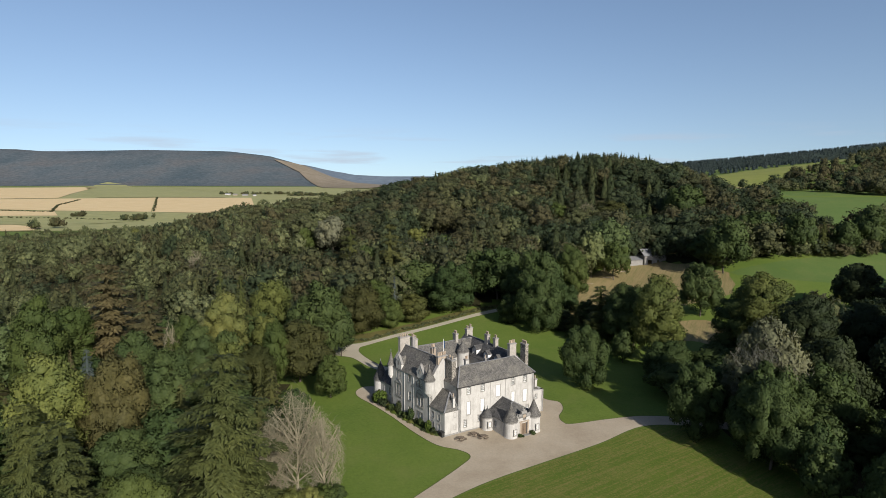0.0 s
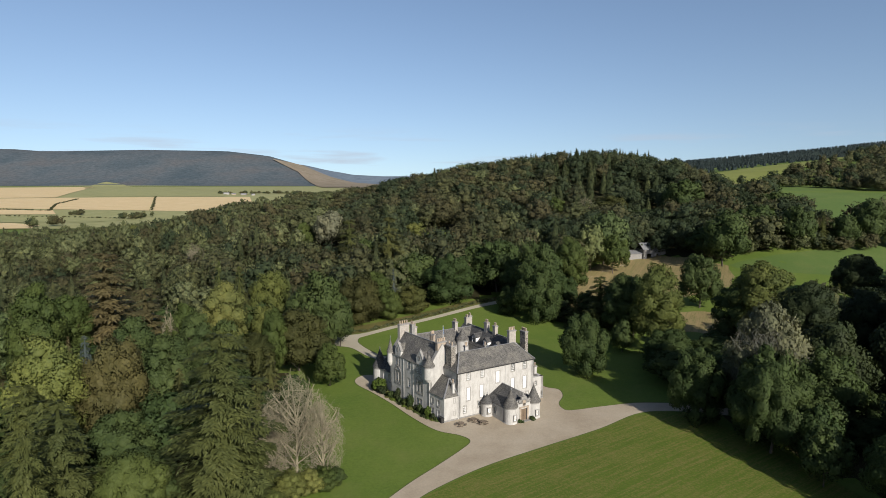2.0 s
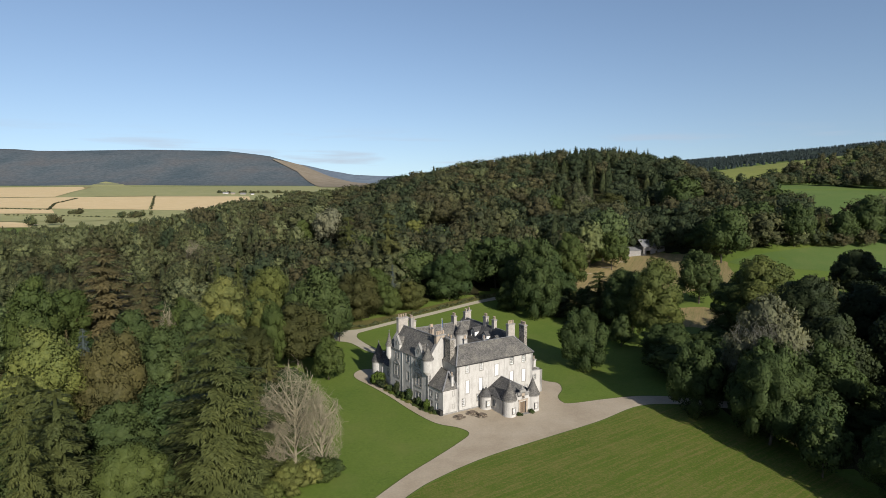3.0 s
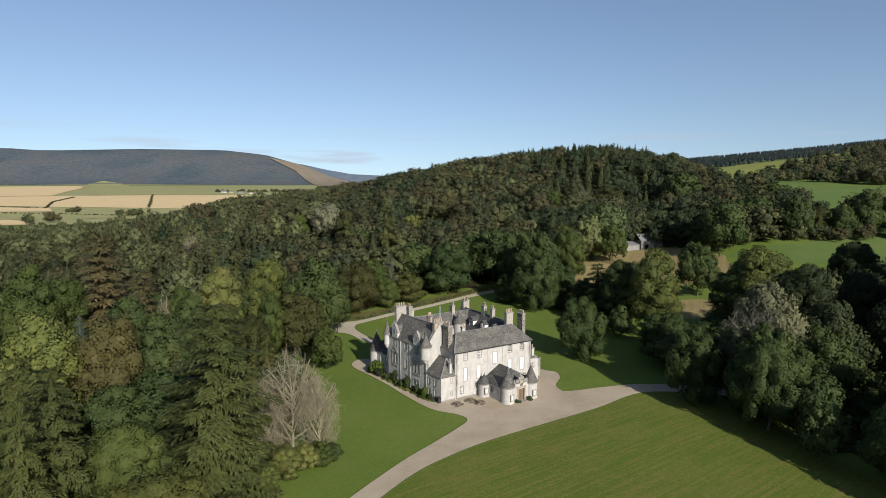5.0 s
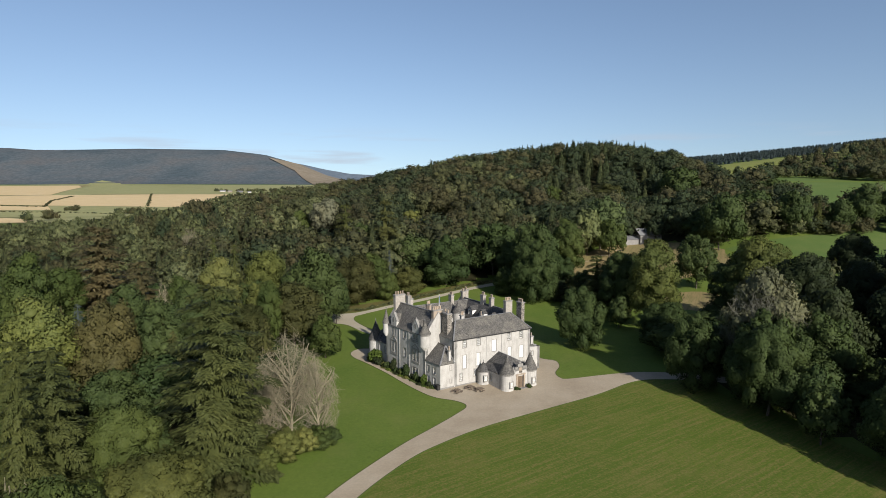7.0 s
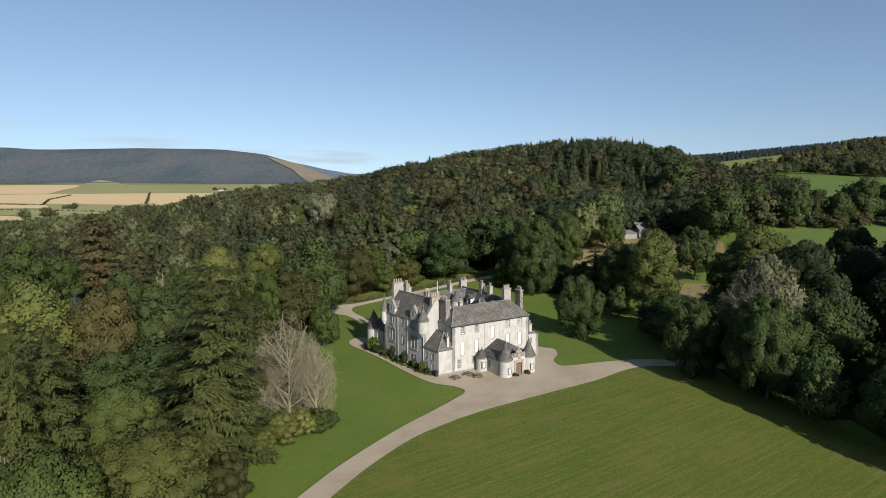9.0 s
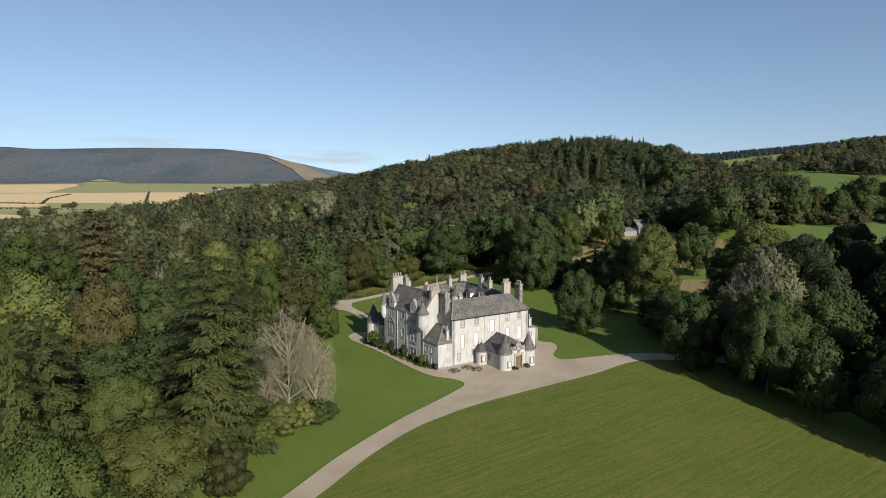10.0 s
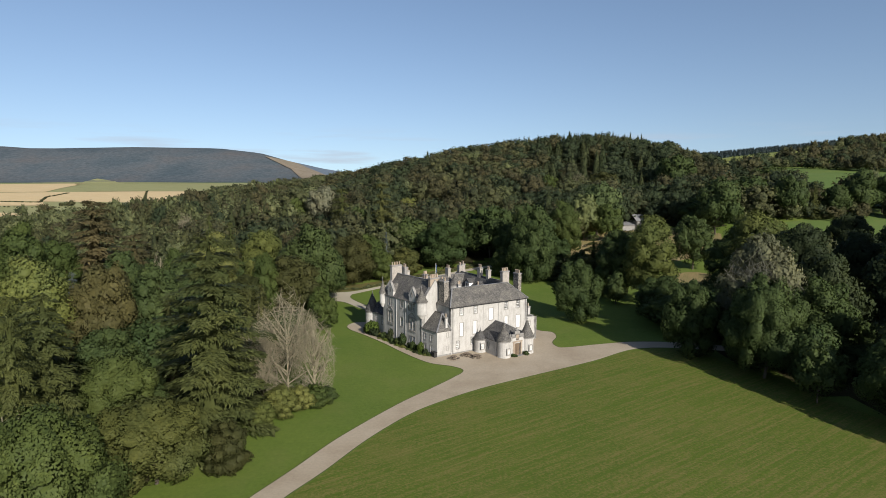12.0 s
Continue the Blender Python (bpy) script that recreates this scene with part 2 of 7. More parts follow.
# heather and plantation tones, with distance haze put in as blue-grey
HEATHER_HAZED = mottled("hazed_heather_and_plantation", (0.058, 0.080, 0.094), (0.088, 0.104, 0.115), 0.0035, rough=1.0, fine=0.4, grain=16, relief=10.0, spec=0.05, third=(0.106, 0.103, 0.103))
PLANTATION = mottled("plantation_floor", (0.025, 0.035, 0.028), (0.039, 0.053, 0.043), 0.01, rough=1.0, fine=0.5, grain=12, relief=4.0, spec=0.05)
TAN_HILL = mottled("cleared_hillside", (0.177, 0.149, 0.106), (0.241, 0.202, 0.153), 0.01, rough=1.0, fine=0.3, grain=10, relief=2.0, spec=0.05)
# the farthest hill's blue is haze put into its base colour
FAR_BLUE = mottled("far_moor_haze_blue", (0.11, 0.14, 0.175), (0.14, 0.17, 0.205), 0.003, rough=1.0, spec=0.05)
GLASS, _nt, _p, _c, _g = material("window_glass", 0.03, 0, 0.5)
_p.inputs["Base Color"].default_value = (0.9, 0.95, 0.95, 1)
_p.inputs["Transmission Weight"].default_value, _p.inputs["IOR"].default_value = 1.0, 1.45
DARK = mottled("dark_opening", (0.02, 0.02, 0.02), (0.035, 0.033, 0.03), 2.0)
G_BROAD = [(0.0, (0.032, 0.050, 0.023)), (0.2, (0.044, 0.065, 0.029)), (0.45, (0.067, 0.091, 0.039)), (0.65, (0.061, 0.101, 0.043)), (0.85, (0.106, 0.122, 0.054)), (0.95, (0.128, 0.126, 0.058)), (1.0, (0.097, 0.084, 0.054))]
G_WOOD = [(0.0, (0.029, 0.041, 0.023)), (0.17, (0.037, 0.048, 0.027)), (0.32, (0.055, 0.052, 0.029)), (0.5, (0.058, 0.064, 0.033)), (0.75, (0.078, 0.092, 0.045)), (1.0, (0.104, 0.118, 0.061))]
LEAF = foliage("broad_leaves", G_BROAD)
LEAF_FAR = foliage("woodland_leaves", G_WOOD, tint=True, vary=0.42, through_light=0.22)
LEAF_DARK = foliage("dark_leaves", [(0.0, (0.033, 0.052, 0.020)), (1.0, (0.051, 0.070, 0.026))])
# darker than dark_leaves: deep green, plus shade put into the right-hand trees
LEAF_DEEP = foliage("deep_green_and_shade_leaves", [(0.0, (0.022, 0.031, 0.015)), (1.0, (0.03, 0.039, 0.018))], through_light=0.12)
LEAF_GREEN = foliage("mid_green_leaves", [(0.0, (0.046, 0.065, 0.020)), (1.0, (0.057, 0.075, 0.024))])
LEAF_GREY = foliage("grey_green_leaves", [(0.0, (0.085, 0.092, 0.056)), (1.0, (0.1, 0.104, 0.064))])
LEAF_LIME = foliage("yellow_green_leaves", [(0.0, (0.104, 0.120, 0.037)), (1.0, (0.126, 0.133, 0.045))])
LEAF_COPPER = foliage("copper_leaves", [(0.0, (0.036, 0.041, 0.015)), (1.0, (0.045, 0.047, 0.019))])
LEAF_OLIVE = foliage("olive_leaves", [(0.0, (0.071, 0.086, 0.027)), (1.0, (0.094, 0.104, 0.034))])
LEAF_RUST = foliage("rusty_green_leaves", [(0.0, (0.056, 0.070, 0.021)), (1.0, (0.067, 0.072, 0.025))])
LEAF_SILVER = foliage("silver_leaves", [(0.0, (0.113, 0.119, 0.081)), (1.0, (0.135, 0.138, 0.096))])
NEEDLE = foliage("conifer_needles", [(0.0, (0.048, 0.058, 0.022)), (0.6, (0.059, 0.068, 0.023)), (1.0, (0.068, 0.070, 0.027))], through_light=0.16)
NEEDLE_FAR = foliage("woodland_needles", [(0.0, (0.029, 0.039, 0.019)), (1.0, (0.045, 0.051, 0.025))], through_light=0.16, tint=True)
# far ridge conifers: blue added to the needle colour for distance haze
NEEDLE_RIDGE = foliage("hazed_plantation_needles", [(0.0, (0.024, 0.036, 0.040)), (1.0, (0.036, 0.048, 0.052))], through_light=0.25, tint=True, vary=0.4)
NEEDLE_BLUE = foliage("blue_needles", [(0.0, (0.060, 0.075, 0.074)), (1.0, (0.075, 0.089, 0.085))], through_light=0.16)
NEEDLE_OLIVE = foliage("olive_brown_needles", [(0.0, (0.060, 0.058, 0.024)), (1.0, (0.066, 0.062, 0.027))], through_light=0.16)
NEEDLE_BROWN = foliage("browned_needles", [(0.0, (0.066, 0.06, 0.03)), (1.0, (0.08, 0.068, 0.035))], through_light=0.16)
SHRUB = foliage("shrub_leaves", [(0.0, (0.037, 0.065, 0.017)), (1.0, (0.087, 0.117, 0.024))])


# ---- mesh helpers ----
def finish(name, me, mat, parent=None, label=""):
    ob = new(name, me)
    if mat:
        me.materials.append(mat)
    if parent:
        ob.parent = parent
    if label:
        ob["label"] = label
    return ob


def part(name, bm, mat, parent=None, label="", smooth=False):
    me = bpy.data.meshes.new(name)
    bmesh.ops.recalc_face_normals(bm, faces=bm.faces)
    bm.to_mesh(me)
    bm.free()
    if smooth:
        me.polygons.foreach_set("use_smooth", [True] * len(me.polygons))
    return finish(name, me, mat, parent, label)


def tri_mesh(name, verts, tris, normals=None):
    me = bpy.data.meshes.new(name)
    verts, tris = np.asarray(verts, np.float32), np.asarray(tris, np.int32)
    me.vertices.add(len(verts))
    me.vertices.foreach_set("co", verts.ravel())
    me.loops.add(tris.size)
    me.loops.foreach_set("vertex_index", tris.ravel())
    me.polygons.add(len(tris))
    me.polygons.foreach_set("loop_start", np.arange(0, tris.size, 3, dtype=np.int32))
    me.update(calc_edges=True)
    if normals is not None:
        me.polygons.foreach_set("use_smooth", np.ones(len(tris), bool))
        me.normals_split_custom_set_from_vertices(np.asarray(normals, np.float32).tolist())
    return me


def empty(name, m=None, parent=None):
    ob = new(name)
    ob.empty_display_size = 0.3
    if parent:
        ob.parent = parent
    if m is not None:
        ob.matrix_basis = m
    return ob


def box(bm, x0, x1, y0, y1, z0, z1, m=None, taper=0.0):
    c = []
    for z, k in ((z0, 0.0), (z1, taper)):
        for x, y in ((x0 + k, y0 + k), (x1 - k, y0 + k), (x1 - k, y1 - k), (x0 + k, y1 - k)):
            v = Vector((x, y, z))
            c.append(bm.verts.new(m @ v if m else v))
    for f in ((3, 2, 1, 0), (4, 5, 6, 7), (0, 1, 5, 4), (1, 2, 6, 5), (2, 3, 7, 6), (3, 0, 4, 7)):
        bm.faces.new([c[i] for i in f])


def lathe(bm, profile, x, y, n=20, m=None):
    """Rings of (radius, height) round an upright axis; a radius of 0 closes to a point."""
    rings = []
    for r, z in profile:
        pts = [(x, y, z)] if r <= 0 else [(x + r * math.cos(2 * math.pi * i / n), y + r * math.sin(2 * math.pi * i / n), z) for i in range(n)]
        rings.append([bm.verts.new(m @ Vector(p) if m else p) for p in pts])
    for a, b in zip(rings, rings[1:]):
        for i in range(n):
            j = (i + 1) % n
            if len(a) == 1 and len(b) > 1:
                bm.faces.new((a[0], b[i], b[j]))
            elif len(b) == 1 and len(a) > 1:
                bm.faces.new((a[i], a[j], b[0]))
            elif len(a) > 1:
                bm.faces.new((a[i], a[j], b[j], b[i]))


def slab(bm, pts, thick, m=None):
    """A flat roof plane of the given corners, with thickness below."""
    pts = [Vector(p) for p in pts]
    n = (pts[1] - pts[0]).cross(pts[2] - pts[0]).normalized()
    if n.z < 0:
        pts.reverse()
        n = -n
    top = [bm.verts.new(m @ p if m else p) for p in pts]
    low = [bm.verts.new(m @ (p - n * thick) if m else p - n * thick) for p in pts]
    bm.faces.new(top)
    bm.faces.new(low[::-1])
    for i in range(len(pts)):
        j = (i + 1) % len(pts)
        bm.faces.new((top[i], low[i], low[j], top[j]))


def pierced(bm, x0, x1, z0, z1, thick, holes, m):
    """An upright wall in the plane y=0 (outer face) to y=thick, with openings cut right through."""
    xs = sorted({x0, x1, *[h[0] for h in holes], *[h[1] for h in holes]})
    zs = sorted({z0, z1, *[h[2] for h in holes], *[h[3] for h in holes]})

    def solid(i, k):
        if not (0 <= i < len(xs) - 1 and 0 <= k < len(zs) - 1):
            return False
        x, z = (xs[i] + xs[i + 1]) / 2, (zs[k] + zs[k + 1]) / 2
        return not any(h[0] < x < h[1] and h[2] < z < h[3] for h in holes)

    def quad(*p):
        bm.faces.new([bm.verts.new(m @ Vector(q)) for q in p])
    for i in range(len(xs) - 1):
        for k in range(len(zs) - 1):
            if not solid(i, k):
                continue
            a, b, c, d = xs[i], xs[i + 1], zs[k], zs[k + 1]
            quad((a, 0, c), (b, 0, c), (b, 0, d), (a, 0, d))
            quad((b, thick, c), (a, thick, c), (a, thick, d), (b, thick, d))
            if not solid(i - 1, k):
                quad((a, thick, c), (a, 0, c), (a, 0, d), (a, thick, d))
            if not solid(i + 1, k):
                quad((b, 0, c), (b, thick, c), (b, thick, d), (b, 0, d))
            if not solid(i, k - 1):
                quad((a, thick, c), (b, thick, c), (b, 0, c), (a, 0, c))
            if not solid(i, k + 1):
                quad((a, 0, d), (b, 0, d), (b, thick, d), (a, thick, d))
    bmesh.ops.remove_doubles(bm, verts=bm.verts, dist=0.0005)


# ---- the lie of the land ----
def step(a, b, x):
    t = np.clip((x - a) / (b - a), 0, 1)
    return t * t * (3 - 2 * t)


def land(x, y):
    """Height of the ground at x, y (arrays or numbers)."""
    x, y = np.asarray(x, float), np.asarray(y, float)
    left = (0.045 * np.clip(-x - 60, 0, 110) - 0.1 * np.clip(-x - 170, 0, 110)) * step(80, 260, y)
    rise = 0.03 * np.clip(y - 180, 0, 150) * step(-120, 0, x)
    dx = np.where(x < 150, (x - 150) / 196, (x - 150) / 105)
    hill = 58.0 * np.exp(-0.5 * (dx ** 2 + ((y - 525) / 122) ** 2))
    right = np.interp(y, [0, 165, 420, 600, 800, 1000, 1300, 1700, 2200, 6000], [0, 0, 30, 39, 51, 60, 70, 76, 60, 60]) * step(15, 130, x - 0.12 * np.clip(y - 420, 0, 5000)) * step(6000, 2500, y)
    steep = np.interp(y, [165, 267, 421, 468, 511, 620, 800, 1000, 1300], [0, 5, 12.5, 13, 14, 13, 4, 0, 0])
    right = right + steep * step(100, 160, x) + 0.09 * np.clip(x - 250, 0, 400) * step(430, 600, y) * step(1200, 800, y)
    right = right + np.interp(x / np.maximum(y, 1), [0.25, 0.36, 0.5, 0.62, 0.75, 1.2], [0, 18, 38, 56, 78, 90]) * step(1150, 1600, y) * step(4500, 2000, y)
    valley = np.interp(y, [0, 600, 850, 1300, 1800, 2700, 3100, 6000], [0, 0, -6, 3, 13, 24, 26, 26]) * step(60, -60, x - 0.05 * y)
    a = x / np.maximum(y, 1)
    top = np.interp(a, [-1.2, -0.8, -0.72, -0.66, -0.5, -0.36, -0.29, -0.23, -0.19, -0.15, -0.1], [226, 228, 226, 210, 220, 212, 182, 118, 52, 12, 0])
    ridge = top * step(2750, 3800, y)
    far = 62 * step(4200, 4700, y) * step(-0.3, -0.16, a) * step(0.25, 0.05, a)
    return np.maximum(hill + rise * step(700, 400, y), right) + left * step(900, 500, y) + valley + ridge + far


def land_z(x, y):
    return float(land(x, y))


def ring_of(points, n=8):
    """A closed smooth outline through a few plan points."""
    out = []
    k = len(points)
    for i in range(k):
        p0, p1, p2, p3 = (np.array(points[(i + j - 1) % k], float) for j in range(4))
        for s in range(n):
            t = s / n
            out.append(tuple(0.5 * (2 * p1 + (p2 - p0) * t + (2 * p0 - 5 * p1 + 4 * p2 - p3) * t * t + (3 * p1 - p0 - 3 * p2 + p3) * t ** 3)))
    return out


def inside(px, py, poly):
    """Which of the points lie in the outline."""
    px, py = np.asarray(px, float), np.asarray(py, float)
    hit = np.zeros(px.shape, bool)
    for (x0, y0), (x1, y1) in zip(poly, poly[1:] + poly[:1]):
        cross = (y0 > py) != (y1 > py)
        with np.errstate(divide="ignore", invalid="ignore"):
            hit ^= cross & (px < (x1 - x0) * (py - y0) / (y1 - y0) + x0)
    return hit


def sheet(name, outline, lift, mat, label, category, cell):
    """A patch of ground cover that follows the land, cut into cells so that it bends with it."""
    bm = bmesh.new()
    bm.faces.new([bm.verts.new((x, y, 0)) for x, y in outline])
    xs, ys = [p[0] for p in outline], [p[1] for p in outline]
    for axis, lo, hi in ((0, min(xs), max(xs)), (1, min(ys), max(ys))):
        at = math.floor(lo / cell) * cell + cell
        while at < hi:
            co, no = [0, 0, 0], [0, 0, 0]
            co[axis], no[axis] = at, 1
            bmesh.ops.bisect_plane(bm, geom=bm.verts[:] + bm.edges[:] + bm.faces[:], plane_co=co, plane_no=no)
            at += cell
    bmesh.ops.triangulate(bm, faces=bm.faces)
    for v in bm.verts:
        v.co.z = land_z(v.co.x, v.co.y) + lift
    for f in bm.faces:
        f.normal_update()
        if f.normal.z < 0:
            f.normal_flip()
    me = bpy.data.meshes.new(name)
    bm.to_mesh(me)
    bm.free()
    return tagged(finish(name, me, mat), label, category, kind="structure")


# open ground that the woods leave free
HOUSE_CLEARING = [(-27, 40), (-25, 64), (-21, 78), (-18, 90), (-19, 100), (-24, 133), (-33, 158), (-36, 178), (-37, 187), (-19, 199), (-7, 208), (10, 223), (24, 232), (34, 228), (27, 208), (30, 196), (42, 178), (50, 158), (52, 132), (48, 118), (53, 98), (60, 86), (66, 75), (70, 40)]
MEADOW_CLEARING = [(46, 176), (62, 168), (74, 176), (100, 172), (140, 196), (190, 226), (280, 268), (260, 300), (180, 276), (128, 264), (112, 280), (98, 296), (70, 276), (54, 250), (42, 226), (50, 205)]
PASTURE_EDGE = [(200, 345), (225, 300), (330, 290), (560, 340), (700, 640), (440, 660), (300, 690), (240, 480)]
GARDEN = [(-22, 322), (10, 327), (12, 346), (-20, 346)]
VALLEY_EDGE = [(-900, 560), (-560, 545), (-420, 600), (-330, 640), (-200, 700), (-900, 700)]
# views that low growth leaves open in the wood
GLADES = [[(-50, 125), (-22, 125), (-22, 175), (-50, 175)], [(-76, 284), (-46, 284), (-50, 330), (-80, 332)], [(-22, 303), (10, 303), (10, 346), (-22, 346)]]
OPEN = [HOUSE_CLEARING, MEADOW_CLEARING, PASTURE_EDGE, GARDEN, VALLEY_EDGE]

# ---- ground ----
def ground_lines(near, far, grow, reach):
    out, at, d = [], 0.0, near
    while at < reach:
        out.append(at)
        if at > far:
            d *= grow
        at += d
    return out


gx = ground_lines(5, 330, 1.07, 4900)
gx = np.array([-v for v in gx[:0:-1]] + gx)
gy = np.array([-300, -200, -120, -60, -20] + [v for v in ground_lines(5, 650, 1.05, 5600)])
GX, GY = np.meshgrid(gx, gy)
GZ = land(GX, GY)
nx, ny = len(gx), len(gy)
idx = np.arange(nx * ny).reshape(ny, nx)
a, b, c, d = idx[:-1, :-1].ravel(), idx[:-1, 1:].ravel(), idx[1:, 1:].ravel(), idx[1:, :-1].ravel()
me = tri_mesh("ground", np.stack([GX.ravel(), GY.ravel(), GZ.ravel()], 1), np.concatenate([np.stack([a, b, c], 1), np.stack([a, c, d], 1)]))
ground = tagged(finish("ground", me, LAWN), "mown green lawn and grassland rolling up to wooded hills", "ground", kind="structure")
me.materials.append(HEATHER_HAZED)
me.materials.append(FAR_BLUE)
me.materials.append(PLANTATION)
me.materials.append(LITTER)
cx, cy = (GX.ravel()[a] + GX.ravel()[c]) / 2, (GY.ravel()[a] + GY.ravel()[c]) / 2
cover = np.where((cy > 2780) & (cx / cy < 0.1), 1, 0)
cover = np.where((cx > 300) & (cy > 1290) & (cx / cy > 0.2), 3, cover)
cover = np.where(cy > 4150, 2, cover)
under = (cy > 44) & (cy < 570) & (np.abs(cx) < 0.9 * cy + 40) & ~((cx > 215 + (cy - 330) * 0.35) & (cy > 300))
for poly in OPEN:
    m = 13 if poly is HOUSE_CLEARING else 7
    for ox, oy in ((0, 0), (m, 0), (-m, 0), (0, 7), (0, -7)):
        under &= ~inside(cx + ox, cy + oy, poly)
cover = np.where(under, 4, cover)
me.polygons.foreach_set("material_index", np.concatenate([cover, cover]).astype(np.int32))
me.polygons.foreach_set("use_smooth", [True] * len(me.polygons))


# ---- trees ----
def ico(sub):
    bm = bmesh.new()
    bmesh.ops.create_icosphere(bm, subdivisions=sub, radius=1)
    v, t = np.array([v.co[:] for v in bm.verts]), np.array([[q.index for q in f.verts] for f in bm.faces])
    bm.free()
    return v, t


ICO1, ICO2 = ico(1), ico(2)
OCTA = (np.array([[1, 0, 0], [-1, 0, 0], [0, 1, 0], [0, -1, 0], [0, 0, 1], [0, 0, -1]], float), np.array([[0, 2, 4], [2, 1, 4], [1, 3, 4], [3, 0, 4], [2, 0, 5], [1, 2, 5], [3, 1, 5], [0, 3, 5]]))


def unit(v):
    return v / (np.linalg.norm(v, axis=-1, keepdims=True) + 1e-9)


def sprays(rng, at, out, size, droop=0.0, spread=0.75, shape=None):
    """Small leaf sprays at the given places, one triangle each, shaded as the bough that they cover."""
    n = len(at)
    nrm = unit(out + rng.normal(0, spread, (n, 3)))
    nrm *= np.sign(np.sum(nrm * out, 1, keepdims=True) + 1e-6)
    u = unit(np.cross(nrm, rng.normal(0, 1, (n, 3))))
    w = np.cross(nrm, u)
    s = size * rng.uniform(0.6, 1.4, (n, 1))
    k = rng.uniform(0.55, 1.0, (n, 1))
    v = np.stack([at - u * s * 0.6 - w * s * k, at + u * s, at - u * s * 0.6 + w * s * k], 1)
    v[:, :, 2] -= droop * s
    shade = unit((out if shape is None else shape) + nrm * 0.75)
    return v.reshape(-1, 3), np.arange(n)[:, None] * 3 + [0, 1, 2], np.repeat(shade, 3, 0)


def joined(pieces):
    """Meshes put together: vertices, triangles and, where all have them, normals."""
    vs, ts, base = [], [], 0
    for q in pieces:
        vs.append(q[0])
        ts.append(np.asarray(q[1]) + base)
        base += len(q[0])
    if len(pieces[0]) > 2:
        return np.concatenate(vs), np.concatenate(ts), np.concatenate([q[2] for q in pieces])
    return np.concatenate(vs), np.concatenate(ts)


def lobes_of(rng, n, taper, small):
    """Boughs of leaves in a round of radius 1: centres and radii, uneven in size and place."""
    out = [(np.zeros(3), 0.8)]
    dirs = []
    for i in range(n):
        best = None
        for _ in range(4):
            d = rng.normal(0, 1, 3)
            d[2] = d[2] * 0.9 + 0.2
            d /= np.linalg.norm(d)
            if d[2] < -0.6:
                d[2] = -d[2]
            far = min([np.linalg.norm(d - q) for q in dirs] + [2.0])
            if best is None or far > best[0]:
                best = (far, d)
        d = best[1]
        dirs.append(d)
        r = rng.uniform(0.24, 0.48) * small
        c = d * (1 - r * 0.75) * rng.uniform(0.92, 1.22)
        c[:2] *= 1 - taper * max(0, c[2])
        out.append((c, r))
    return out


def broad_crown(seed, n_lobes, n_leaf, size, low=0.16, taper=0.15, core=OCTA, tall=2.4, spread=0.55, droop=0.0, swell=0.42):
    """A broadleaf crown about 2 wide and `tall` high per unit: boughs that swell from one rounded mass."""
    rng = np.random.default_rng(seed)
    lobes = lobes_of(rng, n_lobes, taper, min(1.0, (16 / n_lobes) ** 0.4))
    mid = np.array([0, 0, (low + 1) / 2 * tall])
    half = np.array([1, 1, (1 - low) / 2 * tall])
    even = 1 + 0.3 * (half[2] - 1)
    place = lambda q, i, c: q * half + mid if i == 0 else c * half + (q - c) * even + mid
    cs, rs = np.array([c for c, _ in lobes]), np.array([r for _, r in lobes])
    narrow = lambda p: p * np.stack([1 - taper * np.clip(p[:, 2], 0, 1), 1 - taper * np.clip(p[:, 2], 0, 1), np.ones(len(p))], 1)
    waves = unit(rng.normal(0, 1, (6, 3))) * rng.uniform(8, 20, (6, 1))
    phase = rng.uniform(0, 6.28, 6)
    pieces = []
    for i, (c, r) in enumerate(lobes):
        v, t = ICO1 if i == 0 or core is None else core
        p = v * (1 + rng.uniform(-0.12, 0.08, (len(v), 1))) * r * (0.78 if core is None else 0.6 + 0.4 * (swell - 0.42) if i == 0 else swell) + c
        if i == 0:
            p = narrow(p)
        if i and core is None:
            continue
        pieces.append((place(p, i, c), t, unit(v * 0.7 + p * 0.7)))
    share = rs * rs * np.where(np.arange(len(rs)) == 0, 0.8, 1.0)
    counts = (2.3 * n_leaf * share / share.sum()).astype(int)
    for i, ((c, r), k) in enumerate(zip(lobes, counts)):
        d = unit(rng.normal(0, 1, (k, 3)) + [0, 0, 0.2])
        p = c + d * r * rng.uniform(0.7 if core is not None and swell < 0.6 else 0.84, 1.1, (k, 1))
        if i == 0:
            p = narrow(p)
        gap = np.linalg.norm(p[:, None] - cs[None], axis=2) / rs[None]
        gap[:, i] = 9
        a = p @ waves.T + phase
        clump = np.sin(a).mean(1)            # tufts of leaves with hollows between them
        slope = np.cos(a) @ waves / 6
        keep = (gap.min(1) > 0.86) & (p[:, 2] > -0.92) & (clump + rng.normal(0, 0.12, len(p)) > (-0.28 if swell < 0.5 else -0.5))
        p, d, clump, slope = p[keep], d[keep], clump[keep, None], slope[keep]
        if len(p):
            p = p + d * 0.13 * clump
            pieces.append(sprays(rng, place(p, i, c), d, size, droop, spread, d * 0.7 + p * 0.7 - slope * 0.12))
    v, t, n = joined(pieces)
    return (v - mid * [0, 0, 1]) * [0.92, 0.92, 0.99] + mid * [0, 0, 1], t, n


